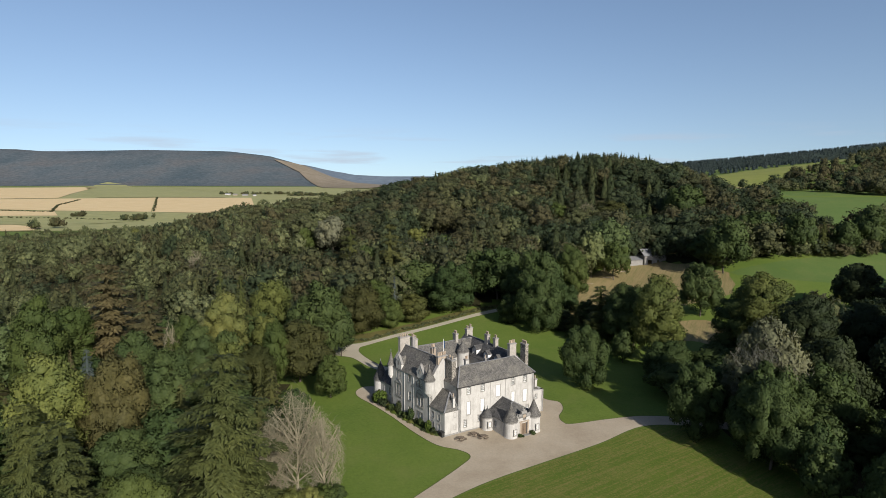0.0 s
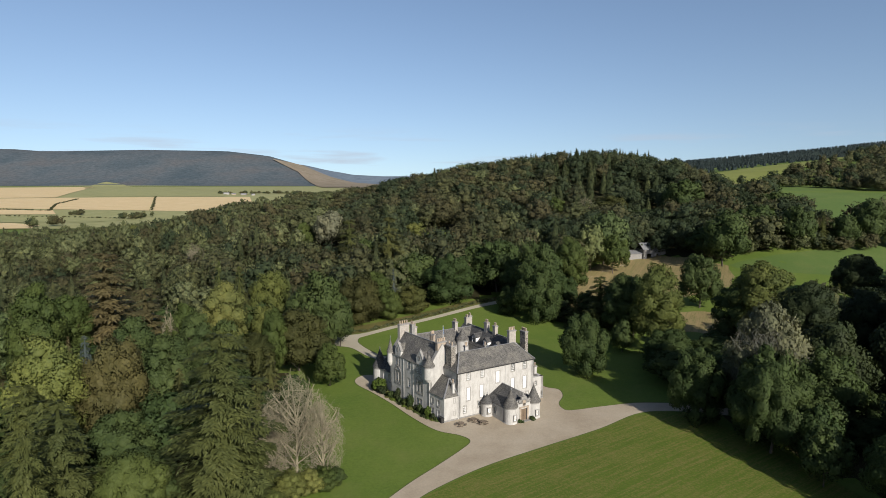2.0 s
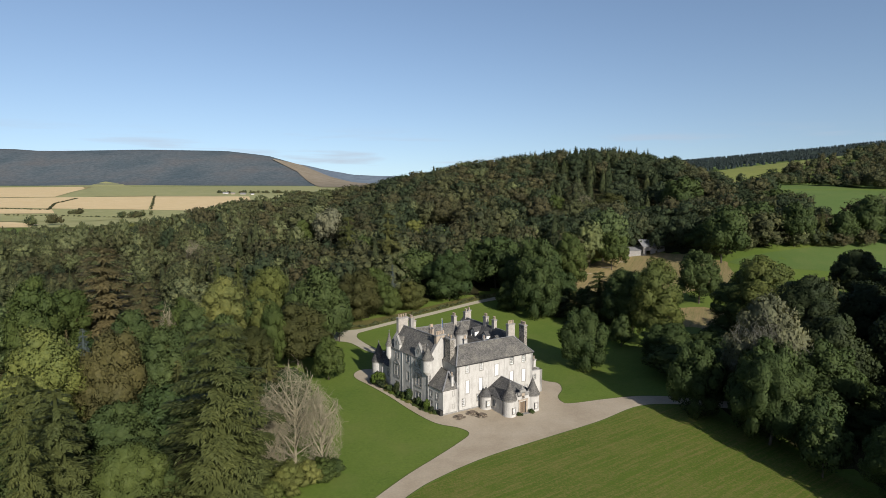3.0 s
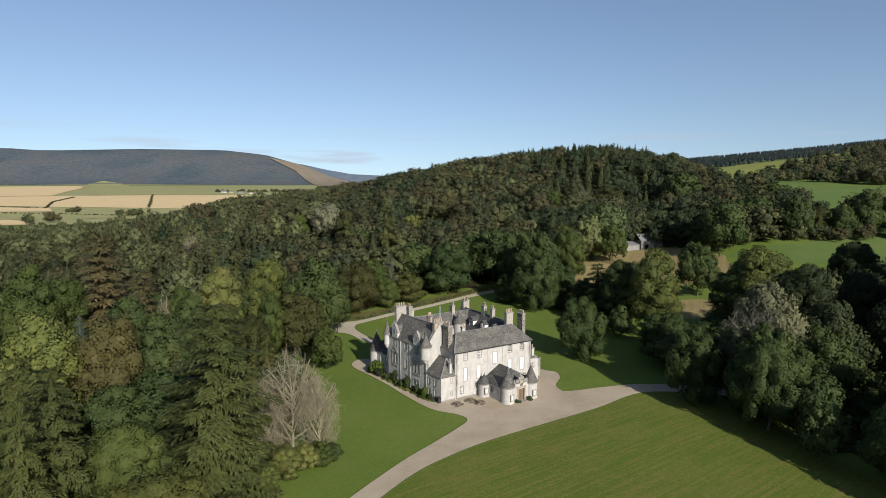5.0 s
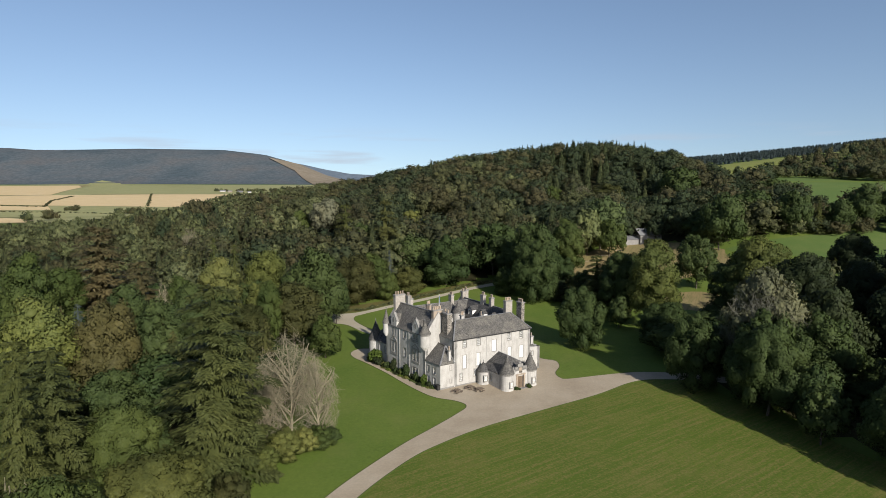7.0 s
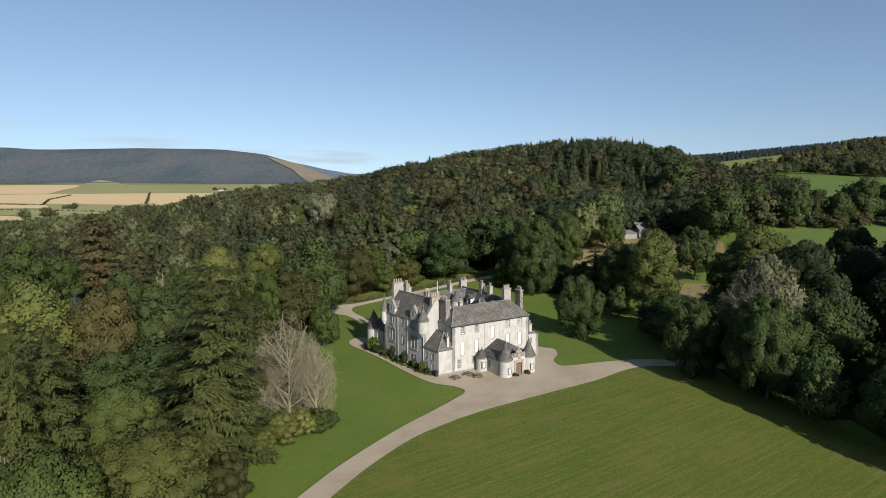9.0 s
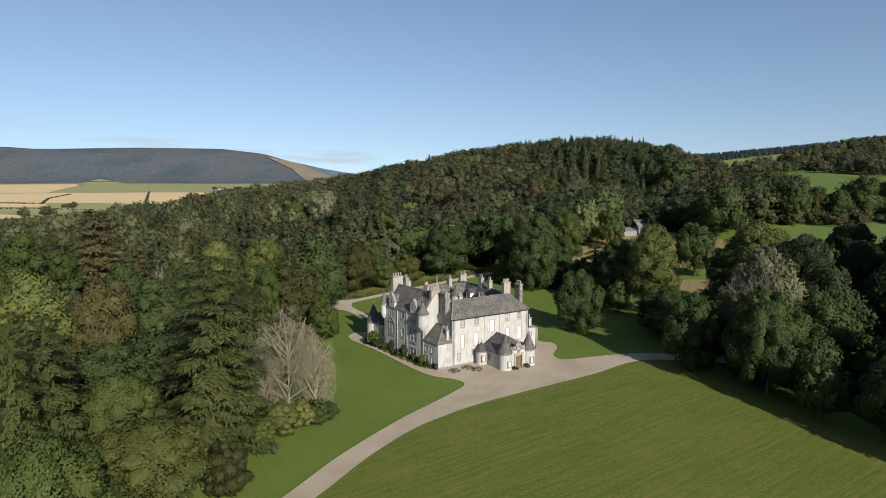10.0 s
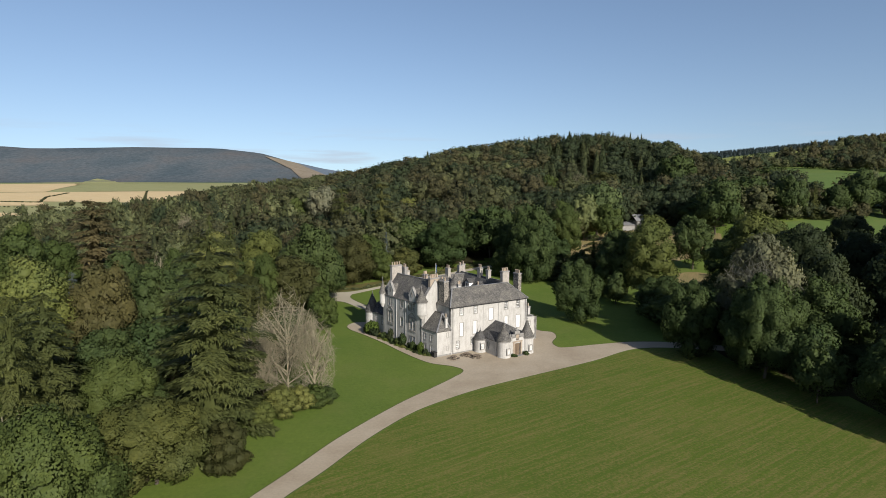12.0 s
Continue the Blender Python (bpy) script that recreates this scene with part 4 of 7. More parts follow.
HEROES = [
    ("cone", -90.0, 156.0, 11.5, 31.6, NEEDLE_BROWN, "tall brown-tinged spruce in the mixed wood"),
    ("broad", -69.4, 100.0, 6.4, 23.6, LEAF_LIME, "yellow-green broadleaf tree in the mixed wood"),
    ("dome", -59.9, 106.0, 6.9, 21.0, NEEDLE_OLIVE, "domed brownish conifer with hanging sprays in the mixed wood"),
    ("cone", -48.8, 72.0, 8.3, 23.2, NEEDLE, "tall drooping green conifer in the near wood"),
    ("cone", -47.3, 64.0, 6.0, 24.1, NEEDLE, "green conifer with hanging boughs in the near wood"),
    ("cedar", -31.8, 82.0, 11.4, 29.6, NEEDLE, "broad dark conifer with layered drooping boughs beside the lawn"),
    ("low", -42.9, 77.0, 5.2, 13.2, LEAF_GREEN, "leafy green tree below the conifers"),
    ("low", -34.1, 67.0, 6.4, 10.8, LEAF_RUST, "round rusty-green tree at the wood's edge"),
    ("broad", -93.4, 133.0, 5.9, 26.8, LEAF_GREEN, "light green birch in the mixed wood"),
    ("broad", -95.6, 148.0, 6.0, 21.1, LEAF_GREEN, "fresh green broadleaf tree in the mixed wood"),
    ("cone", -76.9, 124.0, 3.1, 17.6, NEEDLE_BLUE, "small blue-green spruce in the mixed wood"),
    ("broad", -65.1, 122.0, 5.4, 21.8, LEAF_DARK, "dark green broadleaf tree in the mixed wood"),
    ("broad", -53.8, 112.0, 5.2, 20.3, LEAF_DARK, "dark green broadleaf tree in the mixed wood"),
    ("broad", -58.1, 136.0, 5.0, 19.2, LEAF_DARK, "dark green broadleaf tree in the mixed wood"),
    ("broad", -64.6, 146.0, 3.9, 19.6, LEAF_GREEN, "mid-green broadleaf tree in the mixed wood"),
    ("broad", -60.5, 161.0, 5.8, 22.0, LEAF_LIME, "yellow-green broadleaf tree in the mixed wood"),
    ("cone", -68.4, 179.0, 4.1, 26.3, NEEDLE, "slim dark green spruce in the mixed wood"),
    ("cone", -64.6, 186.0, 3.9, 23.3, NEEDLE, "slim dark green spruce in the mixed wood"),
    ("cone", -75.7, 148.0, 8.4, 23.5, NEEDLE_BROWN, "brown-tinged spruce in the mixed wood"),
    ("broad", -38.3, 151.0, 8.8, 16.5, LEAF_COPPER, "dark copper beech at the lawn's edge"),
    ("weep", -27.5, 140, 3.7, 10.4, LEAF_GREEN, "weeping green tree at the lawn's edge"),
    ("broad", -36.3, 171.0, 8.9, 22.6, LEAF_DARK, "tall dark green chestnut at the wood's edge"),
    ("broad", -31.1, 174.0, 4.4, 15.4, LEAF_DARK, "dark green chestnut beside a taller one"),
    ("low", -42.0, 144.0, 3.3, 18.7, LEAF_GREEN, "small bright green tree in the mixed wood"),
    ("low", -44.5, 136.0, 4.8, 14.6, LEAF_COPPER, "purple-brown broadleaf tree in the mixed wood"),
    ("broad", -57.9, 196.0, 7.5, 18.4, LEAF_OLIVE, "olive-green broadleaf tree in the mixed wood"),
    ("low", -28.7, 200.0, 8.1, 16.2, LEAF_COPPER, "dark brown-leaved round tree behind the upper drive"),
    ("low", -18.7, 204.0, 4.5, 10.4, LEAF_GREEN, "rounded green tree behind the upper drive"),
    ("low", -25.6, 218.0, 7.1, 13.8, LEAF_GREEN, "fresh green tree behind the upper drive"),
    ("cone", -18.3, 219.0, 2.3, 15.2, NEEDLE_BLUE, "blue-grey spruce behind the upper drive"),
    ("low", -11.3, 212.0, 6.1, 9.8, LEAF_RUST, "rust-tinged tree behind the upper drive"),
    ("low", -10.1, 234.0, 9.4, 17.6, LEAF_DARK, "dense dark green tree behind the upper drive"),
    ("low", 3.2, 223.5, 9.3, 18.8, LEAF_DARK, "dense dark green tree behind the upper drive"),
    ("low", 14.4, 246.0, 7.1, 18.5, LEAF_DARK, "dense dark green tree behind the upper drive"),
    ("low", 22.8, 240.0, 10.1, 21.5, LEAF_DARK, "dense dark green tree behind the upper drive"),
    ("low", 28.1, 228.0, 5.7, 14.8, LEAF_DARK, "dark green tree behind the back lawn"),
    ("low", 36.2, 218.0, 9.6, 24.2, LEAF_DARK, "large green tree at the back of the lawn"),
    ("low", 50.0, 230.0, 7.0, 24.5, LEAF_GREEN, "tall green tree behind the back lawn"),
    ("low", 45.0, 214.0, 5.4, 12.5, LEAF_DARK, "low dark tree at the hay meadow's edge"),
    ("low", 50.0, 200.0, 4.4, 10.5, LEAF_DARK, "low dark tree beyond the back lawn"),
    ("low", 41.5, 201.0, 4.2, 7.0, LEAF_DEEP, "low dark tree beyond the back lawn"),
    ("low", 78.7, 281.0, 9.9, 24.9, LEAF, "green tree beside the farm track"),
    ("low", 68.0, 270.0, 7.2, 21.0, LEAF, "green tree beside the farm track"),
    ("low", 78.4, 266.0, 6.6, 17.0, LEAF_GREEN, "green tree beside the farm track"),
    ("cedar", -22.4, 248.0, 8.6, 31.6, NEEDLE, "large dark conifer behind the drive"),
    ("cedar", -41.5, 264.0, 8.4, 28.5, NEEDLE, "large dark conifer behind the drive"),
    ("broad", -34.4, 262.0, 6.5, 18.1, LEAF_DARK, "dark green tree behind the drive"),
    ("broad", 69.8, 370.0, 7.0, 11.5, LEAF_GREEN, "light green tree on the wooded hill"),
    ("broad", 101.6, 358.0, 10.2, 15.2, LEAF_COPPER, "brownish tree on the wooded hill"),
    ("broad", 113.3, 336.0, 8.3, 12.4, LEAF_DARK, "dark green tree beside the stable"),
    ("broad", 140.0, 364.0, 8.0, 11.0, LEAF_DARK, "dark green tree above the stable"),
    ("broad", 139.4, 342.0, 11.0, 24.2, LEAF_DARK, "tall dark green tree above the stable"),
    ("broad", 122.6, 276.0, 7.9, 13.1, LEAF_DARK, "dark green tree beside the stable"),
    ("low", 124.5, 258.0, 9.4, 24.9, LEAF_DARK, "dark green tree beside the pasture"),
    ("low", 153.8, 290.0, 10.0, 17.5, LEAF_DARK, "dark green tree beside the pasture"),
    ("low", 188.2, 334.0, 10.2, 16.4, LEAF_DARK, "tall dark green tree beside the pasture"),
    ("low", 165.8, 274.0, 7.3, 19.9, LEAF_DARK, "dark green tree in the row along the pasture"),
    ("cone", 177.0, 274.0, 3.9, 18.3, NEEDLE, "slim dark conifer in the row along the pasture"),
    ("low", 187.2, 274.0, 6.0, 15.9, LEAF_DARK, "dark green tree in the row along the pasture"),
    ("low", 204.1, 282.0, 8.4, 20.7, LEAF_DARK, "dark green tree in the row along the pasture"),
    ("low", 219.7, 286.0, 8.2, 18.7, LEAF_DARK, "dark green tree in the row along the pasture"),
    ("low", 36.8, 149.0, 6.0, 15.6, LEAF_DARK, "dense dark green cone-shaped tree on the lawn"),
    ("broad", 61.7, 167.0, 7.4, 25.8, LEAF_OLIVE, "tall olive-green lime tree beside the lawn"),
    ("broad", 55.6, 177.0, 6.5, 20.6, LEAF_DARK, "dark green tree beside the lawn"),
    ("low", 59.8, 152.0, 5.9, 10.5, LEAF_DARK, "low dark green tree beside the lawn"),
    ("broad", 93.3, 211.0, 7.5, 19.2, LEAF_DARK, "round dark tree standing in the hay meadow"),
    ("broad", 89.2, 162.0, 8.4, 27.6, LEAF_OLIVE, "tall olive-green tree beside the meadow"),
    ("broad", 84.1, 166.0, 6.4, 20.1, LEAF_DARK, "dark green tree beside the meadow"),
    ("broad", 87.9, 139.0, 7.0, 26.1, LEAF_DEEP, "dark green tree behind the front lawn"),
    ("broad", 145.3, 204.0, 8.3, 18.4, LEAF_DEEP, "tall dark green tree behind the front lawn, unseen ones added for shade"),
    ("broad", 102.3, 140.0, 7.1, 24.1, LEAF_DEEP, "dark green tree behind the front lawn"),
    ("low", 53.1, 119.0, 5.4, 15.5, LEAF_DARK, "dark green tree beside the front lawn"),
    ("low", 60.4, 105.0, 6.8, 16.7, LEAF_DARK, "full dark green tree beside the front lawn"),
    ("low", 74.8, 113.0, 7.3, 17.0, LEAF_DARK, "dark green tree beside the front lawn"),
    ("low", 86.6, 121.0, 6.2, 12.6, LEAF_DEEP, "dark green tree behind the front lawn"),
    ("low", 80.3, 105.0, 5.0, 6.2, LEAF_DARK, "low dark tree beside the front lawn"),
    ("cone", 44.5, 194, 4.4, 11, NEEDLE, "small dark conifer beyond the back lawn"),
    ("cone", 52.5, 194, 7.0, 17.5, NEEDLE, "dark green conifer beyond the back lawn"),
    ("low", 61, 184, 5.6, 19, LEAF_DARK, "dark green tree at the meadow's edge"),
    # out of view: trees placed so that their shadows cross the front lawn
    ("low", 68.5, 83, 5.4, 13, LEAF_DARK, "low dark tree beside the front lawn"),
    ("low", 72.5, 70.5, 5.6, 14, LEAF_DARK, "low dark tree beside the front lawn"),
    ("low", 80, 50, 6.0, 15, LEAF_DARK, "low dark tree beside the front lawn"),
    ("low", 76.5, 60, 6.0, 15, LEAF_DARK, "low dark tree beside the front lawn"),
    # out of view: tall trees added to shade those behind the front lawn
    ("broad", 104, 82, 8.0, 24, LEAF_DARK, "unseen tall tree added to shade the trees behind the front lawn"),
    ("broad", 113, 96, 8.0, 26, LEAF_DARK, "unseen tall tree added to shade the trees behind the front lawn"),
    ("broad", 106, 127, 6.5, 32, LEAF_DARK, "tall dark green tree behind the front lawn, unseen ones added for shade"),
    ("broad", 112, 114, 8.0, 35, LEAF_DARK, "tall dark green tree behind the front lawn, unseen ones added for shade"),
    ("broad", 157, 181, 9.0, 33, LEAF_DARK, "tall dark green tree behind the front lawn, unseen ones added for shade"),
    ("broad", 123, 110, 8.0, 31, LEAF_DARK, "tall dark green tree behind the front lawn, unseen ones added for shade"),
    ("broad", 150, 150, 9.0, 32, LEAF_DARK, "tall dark green tree behind the front lawn, unseen ones added for shade"),
    ("broad", 166, 168, 9.0, 28, LEAF_DARK, "tall dark green tree behind the front lawn, unseen ones added for shade"),
    ("broad", 182, 186, 9.0, 28, LEAF_DARK, "tall dark green tree behind the front lawn, unseen ones added for shade"),
    ("broad", 136, 126, 8.0, 32, LEAF_DARK, "tall dark green tree behind the front lawn, unseen ones added for shade"),
    ("cone", -55, 78, 6, 21, NEEDLE, ""),
    ("cone", -64, 87, 6, 20, NEEDLE, ""),
    ("cone", -58, 86, 5.5, 18, NEEDLE, ""),
    ("cone", -60, 66, 7, 25, NEEDLE, ""),
    ("cone", -52, 50, 6, 20, NEEDLE, ""),
    ("low", -41, 80, 4.5, 7.5, LEAF_DARK, "low dark green tree under the conifers"),
    ("low", -37, 52, 6.5, 15.5, LEAF_GREEN, "fresh green broadleaf tree in the near wood"),
    ("low", -47, 86, 5.5, 9.5, LEAF_DARK, "low dark green broadleaf tree in the near wood"),
    ("low", -26.4, 70.5, 3.0, 6.4, LEAF_COPPER, "small purple-brown shrub beside the drive"),
    ("low", -19.4, 92.0, 2.3, 3.6, LEAF_GREEN, "green shrub at the lawn's edge"),
    ("low", -21.6, 90.6, 2.3, 4.0, LEAF_LIME, "yellow-green shrub at the lawn's edge"),
    ("low", -17.9, 93.6, 1.7, 2.6, LEAF_DARK, "dark green shrub at the lawn's edge"),
    ("low", -24.2, 88.2, 2.8, 4.8, LEAF_OLIVE, "olive-green shrub at the lawn's edge"),
    ("low", -26.0, 84.5, 2.0, 3.6, LEAF_OLIVE, "olive-green shrub below a conifer"),
    ("broad", -46, 118, 7.0, 13, LEAF_DARK, "dark green broadleaf tree in the mixed wood"),
    ("broad", -110, 140, 7.0, 18, LEAF, "leafy green tree in the mixed wood"),
    ("low", -38, 192, 6.5, 13, LEAF_DARK, "dense dark green tree behind the upper drive"),
    ("low", 33.5, 200, 7.6, 20.5, LEAF_DARK, "broad dark green tree sweeping down to the back lawn"),
    ("broad", -64, 336, 8.5, 21, LEAF_SILVER, "pale silver-leaved willow in the wooded garden"),
    ("broad", -15, 332, 6.0, 11, LEAF_LIME, "bright green rounded tree in the garden"),
    ("low", -63, 293, 5.0, 8, LEAF_LIME, "yellow-green tree in the wooded garden"),
    ("low", -57, 290, 2.6, 5, LEAF_RUST, "rusty red shrub in the wooded garden"),
    ("egg", -79, 336, 5.5, 15, LEAF_GREEN, "bright green rounded tree in the wooded garden"),
    ("broad", -235, 452, 7.5, 11, LEAF_LIME, "golden yellow-green tree in the far wood"),
    ("broad", -262, 560, 7.0, 10, LEAF_LIME, "golden yellow-green tree in the far wood"),
    ("broad", -102, 108, 7.0, 19, LEAF_GREEN, "light green birch in the mixed wood"),
    ("broad", 44, 232, 7.0, 18, LEAF_DARK, "dark green tree at the meadow's edge"),
    ("low", 59, 150, 6.5, 11, LEAF_DARK, "low dark green tree beside the lawn"),
    ("broad", 58, 188, 6.0, 19, LEAF_DARK, ""),
    ("cone", 48, 182, 6.0, 12, NEEDLE, "low dark conifer at the edge of the back lawn"),
    ("low", 23.7, 209, 4.2, 10.0, LEAF_DARK, "small dark tree at the back of the lawn"),
    ("low", 63, 111, 6.5, 18, LEAF_DARK, "dark green tree beside the front lawn"),
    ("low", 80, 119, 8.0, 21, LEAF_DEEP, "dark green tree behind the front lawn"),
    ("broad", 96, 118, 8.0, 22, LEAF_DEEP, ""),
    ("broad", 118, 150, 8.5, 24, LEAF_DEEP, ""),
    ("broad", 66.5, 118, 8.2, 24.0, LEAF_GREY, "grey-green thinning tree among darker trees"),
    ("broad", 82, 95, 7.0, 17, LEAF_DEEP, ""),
    ("low", 79, 82, 6.0, 11, LEAF_DARK, ""),
]
for kind, x, y, r, h, mat, label in HEROES:
    hero(kind, x, y, r, h, mat, label)

# bare trees
for x, y, r, h, seed, label in ((-24.6, 95.0, 6.2, 19.5, 1, "large leafless grey tree beside the west lawn"), (-28.6, 94.0, 4.0, 14.0, 6, "leafless grey tree beside a larger one"), (-20.2, 95.2, 4.0, 15.0, 7, "low leafless grey tree beside a larger one"), (66.5, 117, 7.6, 25.0, 2, "grey half-bare tree above the green trees"),
                                (-68, 145, 2.4, 19, 3, "slim dead white trunk in the wood"), (-40.5, 53.5, 2.4, 17, 9, "slim grey half-dead tree in the near wood"), (-33, 87, 3.0, 8, 4, "small leafless grey tree below a conifer"), (-111.5, 266, 4.5, 19.5, 8, "bare grey tree in the far wood"), (85, 350, 5.5, 18, 5, "bare grey tree on the wooded hill")):
    t = empty("bare_tree", pose(x, y, land_z(x, y), 0, 0, seed * 40))
    tr = finish("trunk", trunk_mesh("trunk", seed, h * 0.7, 0.24, 0, 0), DEADWOOD, t)
    finish("crown", tri_mesh("crown", *bare_crown(seed, h, r, 5 if r > 6.5 else 4, 4)), TWIG_GREY if seed == 2 else DEADWOOD, t)
    tagged(t, label, "tree")

rng = np.random.default_rng(7)
spots = []
hx, hy, hr = (np.array([q[i] for q in HEROES]) for i in (1, 2, 3))
y = 44.0
while y < 690:
    gap = 8.8 if y < 215 else 9.0
    half = 0.84 * y + 35
    x = -half
    while x < half:
        px, py = x + rng.uniform(-0.35, 0.35) * gap, y + rng.uniform(-0.35, 0.35) * gap
        x += gap
        if py < 40 or (px > 40 and py < 80) or any(inside(px, py, poly) for poly in OPEN) or any(inside(px + ox, py + oy, HOUSE_CLEARING) for ox, oy in ((4.5, 0), (-4.5, 0), (0, 3.5), (0, -3.5))):
            continue
        if np.any(np.hypot(hx - px, hy - py) < hr * 0.78 + 2.6) or math.hypot(px + 22.5, py - 95) < 7 or math.hypot(px - 66.5, py - 117) < 7:
            continue
        if px > 198 + max(0.0, py - 440) * 0.12 and py > 300:
            continue
        if py > 300 and px > -110 and rng.random() < 0.38:
            continue
        if py > 190 and px <= -110 and rng.random() < 0.08:
            continue
        if any(inside(px, py, poly) for poly in GLADES):
            continue
        if py > 565 + 0.35 * max(0.0, -px - 100):
            continue
        if py > 560 and px < -260 and rng.random() < 0.45:
            continue
        spots.append((px, py))
    y += gap * 0.9
spots.sort(key=lambda s: math.hypot(s[0], s[1]))
patch_noise = [noise.noise(Vector((px * 0.018, py * 0.018, 3.0))) for px, py in spots]
near_count = 0
far_broad, far_cone = [], []
for (px, py), pn in zip(spots, patch_noise):
    crest = 45 < px < 215 and py > 450
    conifer = rng.random() < (0.75 if crest and py > 500 else 0.0 if px > 0 and py < 180 else 0.5 if 70 < px < 150 and 350 < py < 470 else (0.34 if px < 0 and py < 190 else 0.1 if py < 300 else 0.03) + ((0.45 if py < 300 else 0.14) if pn > 0.22 else 0.0))
    if px > 150 and not crest:
        conifer = False
    r, h, turn, tint = 3.2 + 4.0 * rng.random() ** 1.4, 0.0, rng.uniform(0, 6.28), float(np.clip((0.57 if px < -70 else 0.15 if px > 60 else 0.36 if py < 330 else 0.27) + pn * 0.3 + rng.normal(0, 0.28 if px < -70 else 0.22), 0, 1))
    h = r * rng.uniform(1.5, 2.2) + 2 + 4.5 * rng.random() ** 2
    if py < 90:
        h *= 0.85
    if py > 215 and px > -110:
        r = rng.uniform(5.4, 9.6) if py > 300 else r * 1.35
        h = r * rng.uniform(1.3, 1.6) + 5.5
        if py > 380 and (px < 0.22 * py or px > 0.29 * py):
            h *= 0.76 if px < 0 else 0.84 if px < 0.22 * py else 0.72
    elif py > 190:
        r = max(3.8, r) * (0.72 if px < -0.45 * py else 1.1)
        h = r * rng.uniform(1.15, 1.75) + 2 + 3.5 * rng.random() ** 2
        if 310 < py < 395 and -255 < px < -110:
            r, h = rng.uniform(3.6, 6.2), rng.uniform(12, 18)
    if px < 0 and py < 190:
        h = min(h, 12.5)
    if px < -0.5 * py and py > 300:
        tint = min(1.0, tint + 0.14)
    if 56 < px < 84 and 132 < py < 174:
        h = min(h, 8.0)
    if conifer:
        r, h = r * 0.85, h * (1.0 if crest else 1.3 if py < 300 else 1.1)
    if near_count < 120:
        near_count += 1
        k = near_count
        if conifer:
            tree("conifer", CONE_MID[k % 3], UNIT_STEM, NEEDLE if k % 5 or px > 0 else NEEDLE_BROWN, px, py, r, h, turn, "dark green conifer in the mixed wood", group="woodland conifers", tall=3.6)
        else:
            m = (LEAF_DARK, LEAF_DARK, LEAF_GREEN, LEAF_DARK, LEAF_OLIVE)[0 if px > 0 or math.hypot(px, py) < 130 else k % 5]
            me = BROAD_BIG[k % 4] if px < 0 and math.hypot(px, py) < 112 else BROAD_MID[k % 6]
            tree("tree", me, UNIT_TRUNK[k % 3], m, px, py, r, h, turn, "leafy broadleaf tree in the mixed wood", group="woodland trees")
    else:
        (far_cone if conifer else far_broad).append((px, py, r, h, turn, tint))

# trees along the field edges and in the valley
for cx0, cy0, cx1, cy1, n, rr, hh in ((205, 284, 320, 300, 14, 5.8, 17), (122, 264, 250, 284, 34, 4.2, 7.5), (130, 290, 185, 340, 22, 6.5, 14), (-500, 690, -470, 745, 9, 5, 12), (-590, 930, -570, 945, 8, 5, 9), (-430, 1640, -330, 1690, 40, 6, 10), (-660, 1740, -420, 1780, 36, 7, 9), (-300, 1500, -200, 1540, 20, 6, 10),
                                      (-470, 860, -440, 905, 14, 5, 9), (-620, 640, -520, 700, 10, 5, 11)):
    for _ in range(n):
        f, g = rng.random(), rng.random()
        far_broad.append((cx0 + (cx1 - cx0) * f, cy0 + (cy1 - cy0) * (0.5 * f + 0.5 * g), rr * rng.uniform(0.7, 1.25), hh * rng.uniform(0.7, 1.25), rng.uniform(0, 6.28), float(np.clip(rng.normal(0.35, 0.2), 0, 1))))


for hedge, gap in (([(-888, 1450), (-800, 1230), (-690, 1042)], 4.0), ([(-690, 1042), (-860, 1088), (-1060, 1078)], 5.0), ([(-750, 1556), (-630, 1300), (-510, 1042)], 9.0), ([(-440, 865), (-590, 905), (-720, 925), (-1000, 930)], 8.0)):
    for (x0, y0), (x1, y1) in zip(hedge, hedge[1:]):
        for k in range(int(math.hypot(x1 - x0, y1 - y0) / gap)):
            f = k * gap / math.hypot(x1 - x0, y1 - y0)
            far_broad.append((x0 + (x1 - x0) * f + rng.normal(0, 1), y0 + (y1 - y0) * f + rng.normal(0, 1), rng.uniform(1.8, 3.2), rng.uniform(1.6, 3.4), rng.uniform(0, 6.28), float(rng.uniform(0.1, 0.4))))
HILL_WOOD = [(258, 472), (285, 440), (305, 412), (345, 402), (600, 470), (900, 760), (900, 1000), (640, 900), (470, 690), (320, 545)]
placed = 0
while placed < 520:
    px, py = rng.uniform(255, 900), rng.uniform(400, 1000)
    if inside(px, py, HILL_WOOD) and rng.random() < 130 / (py - 300) + 0.06:
        far_broad.append((px, py, rng.uniform(3.6, 7.4), rng.uniform(8, 15), rng.uniform(0, 6.28), float(np.clip(rng.normal(0.25, 0.2), 0, 1))))
        placed += 1
for k in range(34):
    f = k / 33
    far_broad.append((256 + 86 * f + rng.normal(0, 2), 462 - 56 * f + rng.normal(0, 4), rng.uniform(3.4, 5.6), rng.uniform(6, 10.5), rng.uniform(0, 6.28), float(np.clip(rng.normal(0.3, 0.2), 0, 1))))
for px, py, r, h in ((216, 476, 3.4, 12), (239, 474, 4.0, 9), (229, 478, 3.0, 5), (247, 479, 4, 4), (255, 476, 4, 4)):
    far_broad.append((px, py, r, h, px, 0.1))


for _ in range(110):
    far_cone.append((rng.uniform(52, 175), rng.uniform(492, 548), rng.uniform(3.4, 4.8), rng.uniform(14, 18), rng.uniform(0, 6.28), rng.random()))


in_sight = lambda q: abs(q[0]) < 0.77 * q[1] + 24
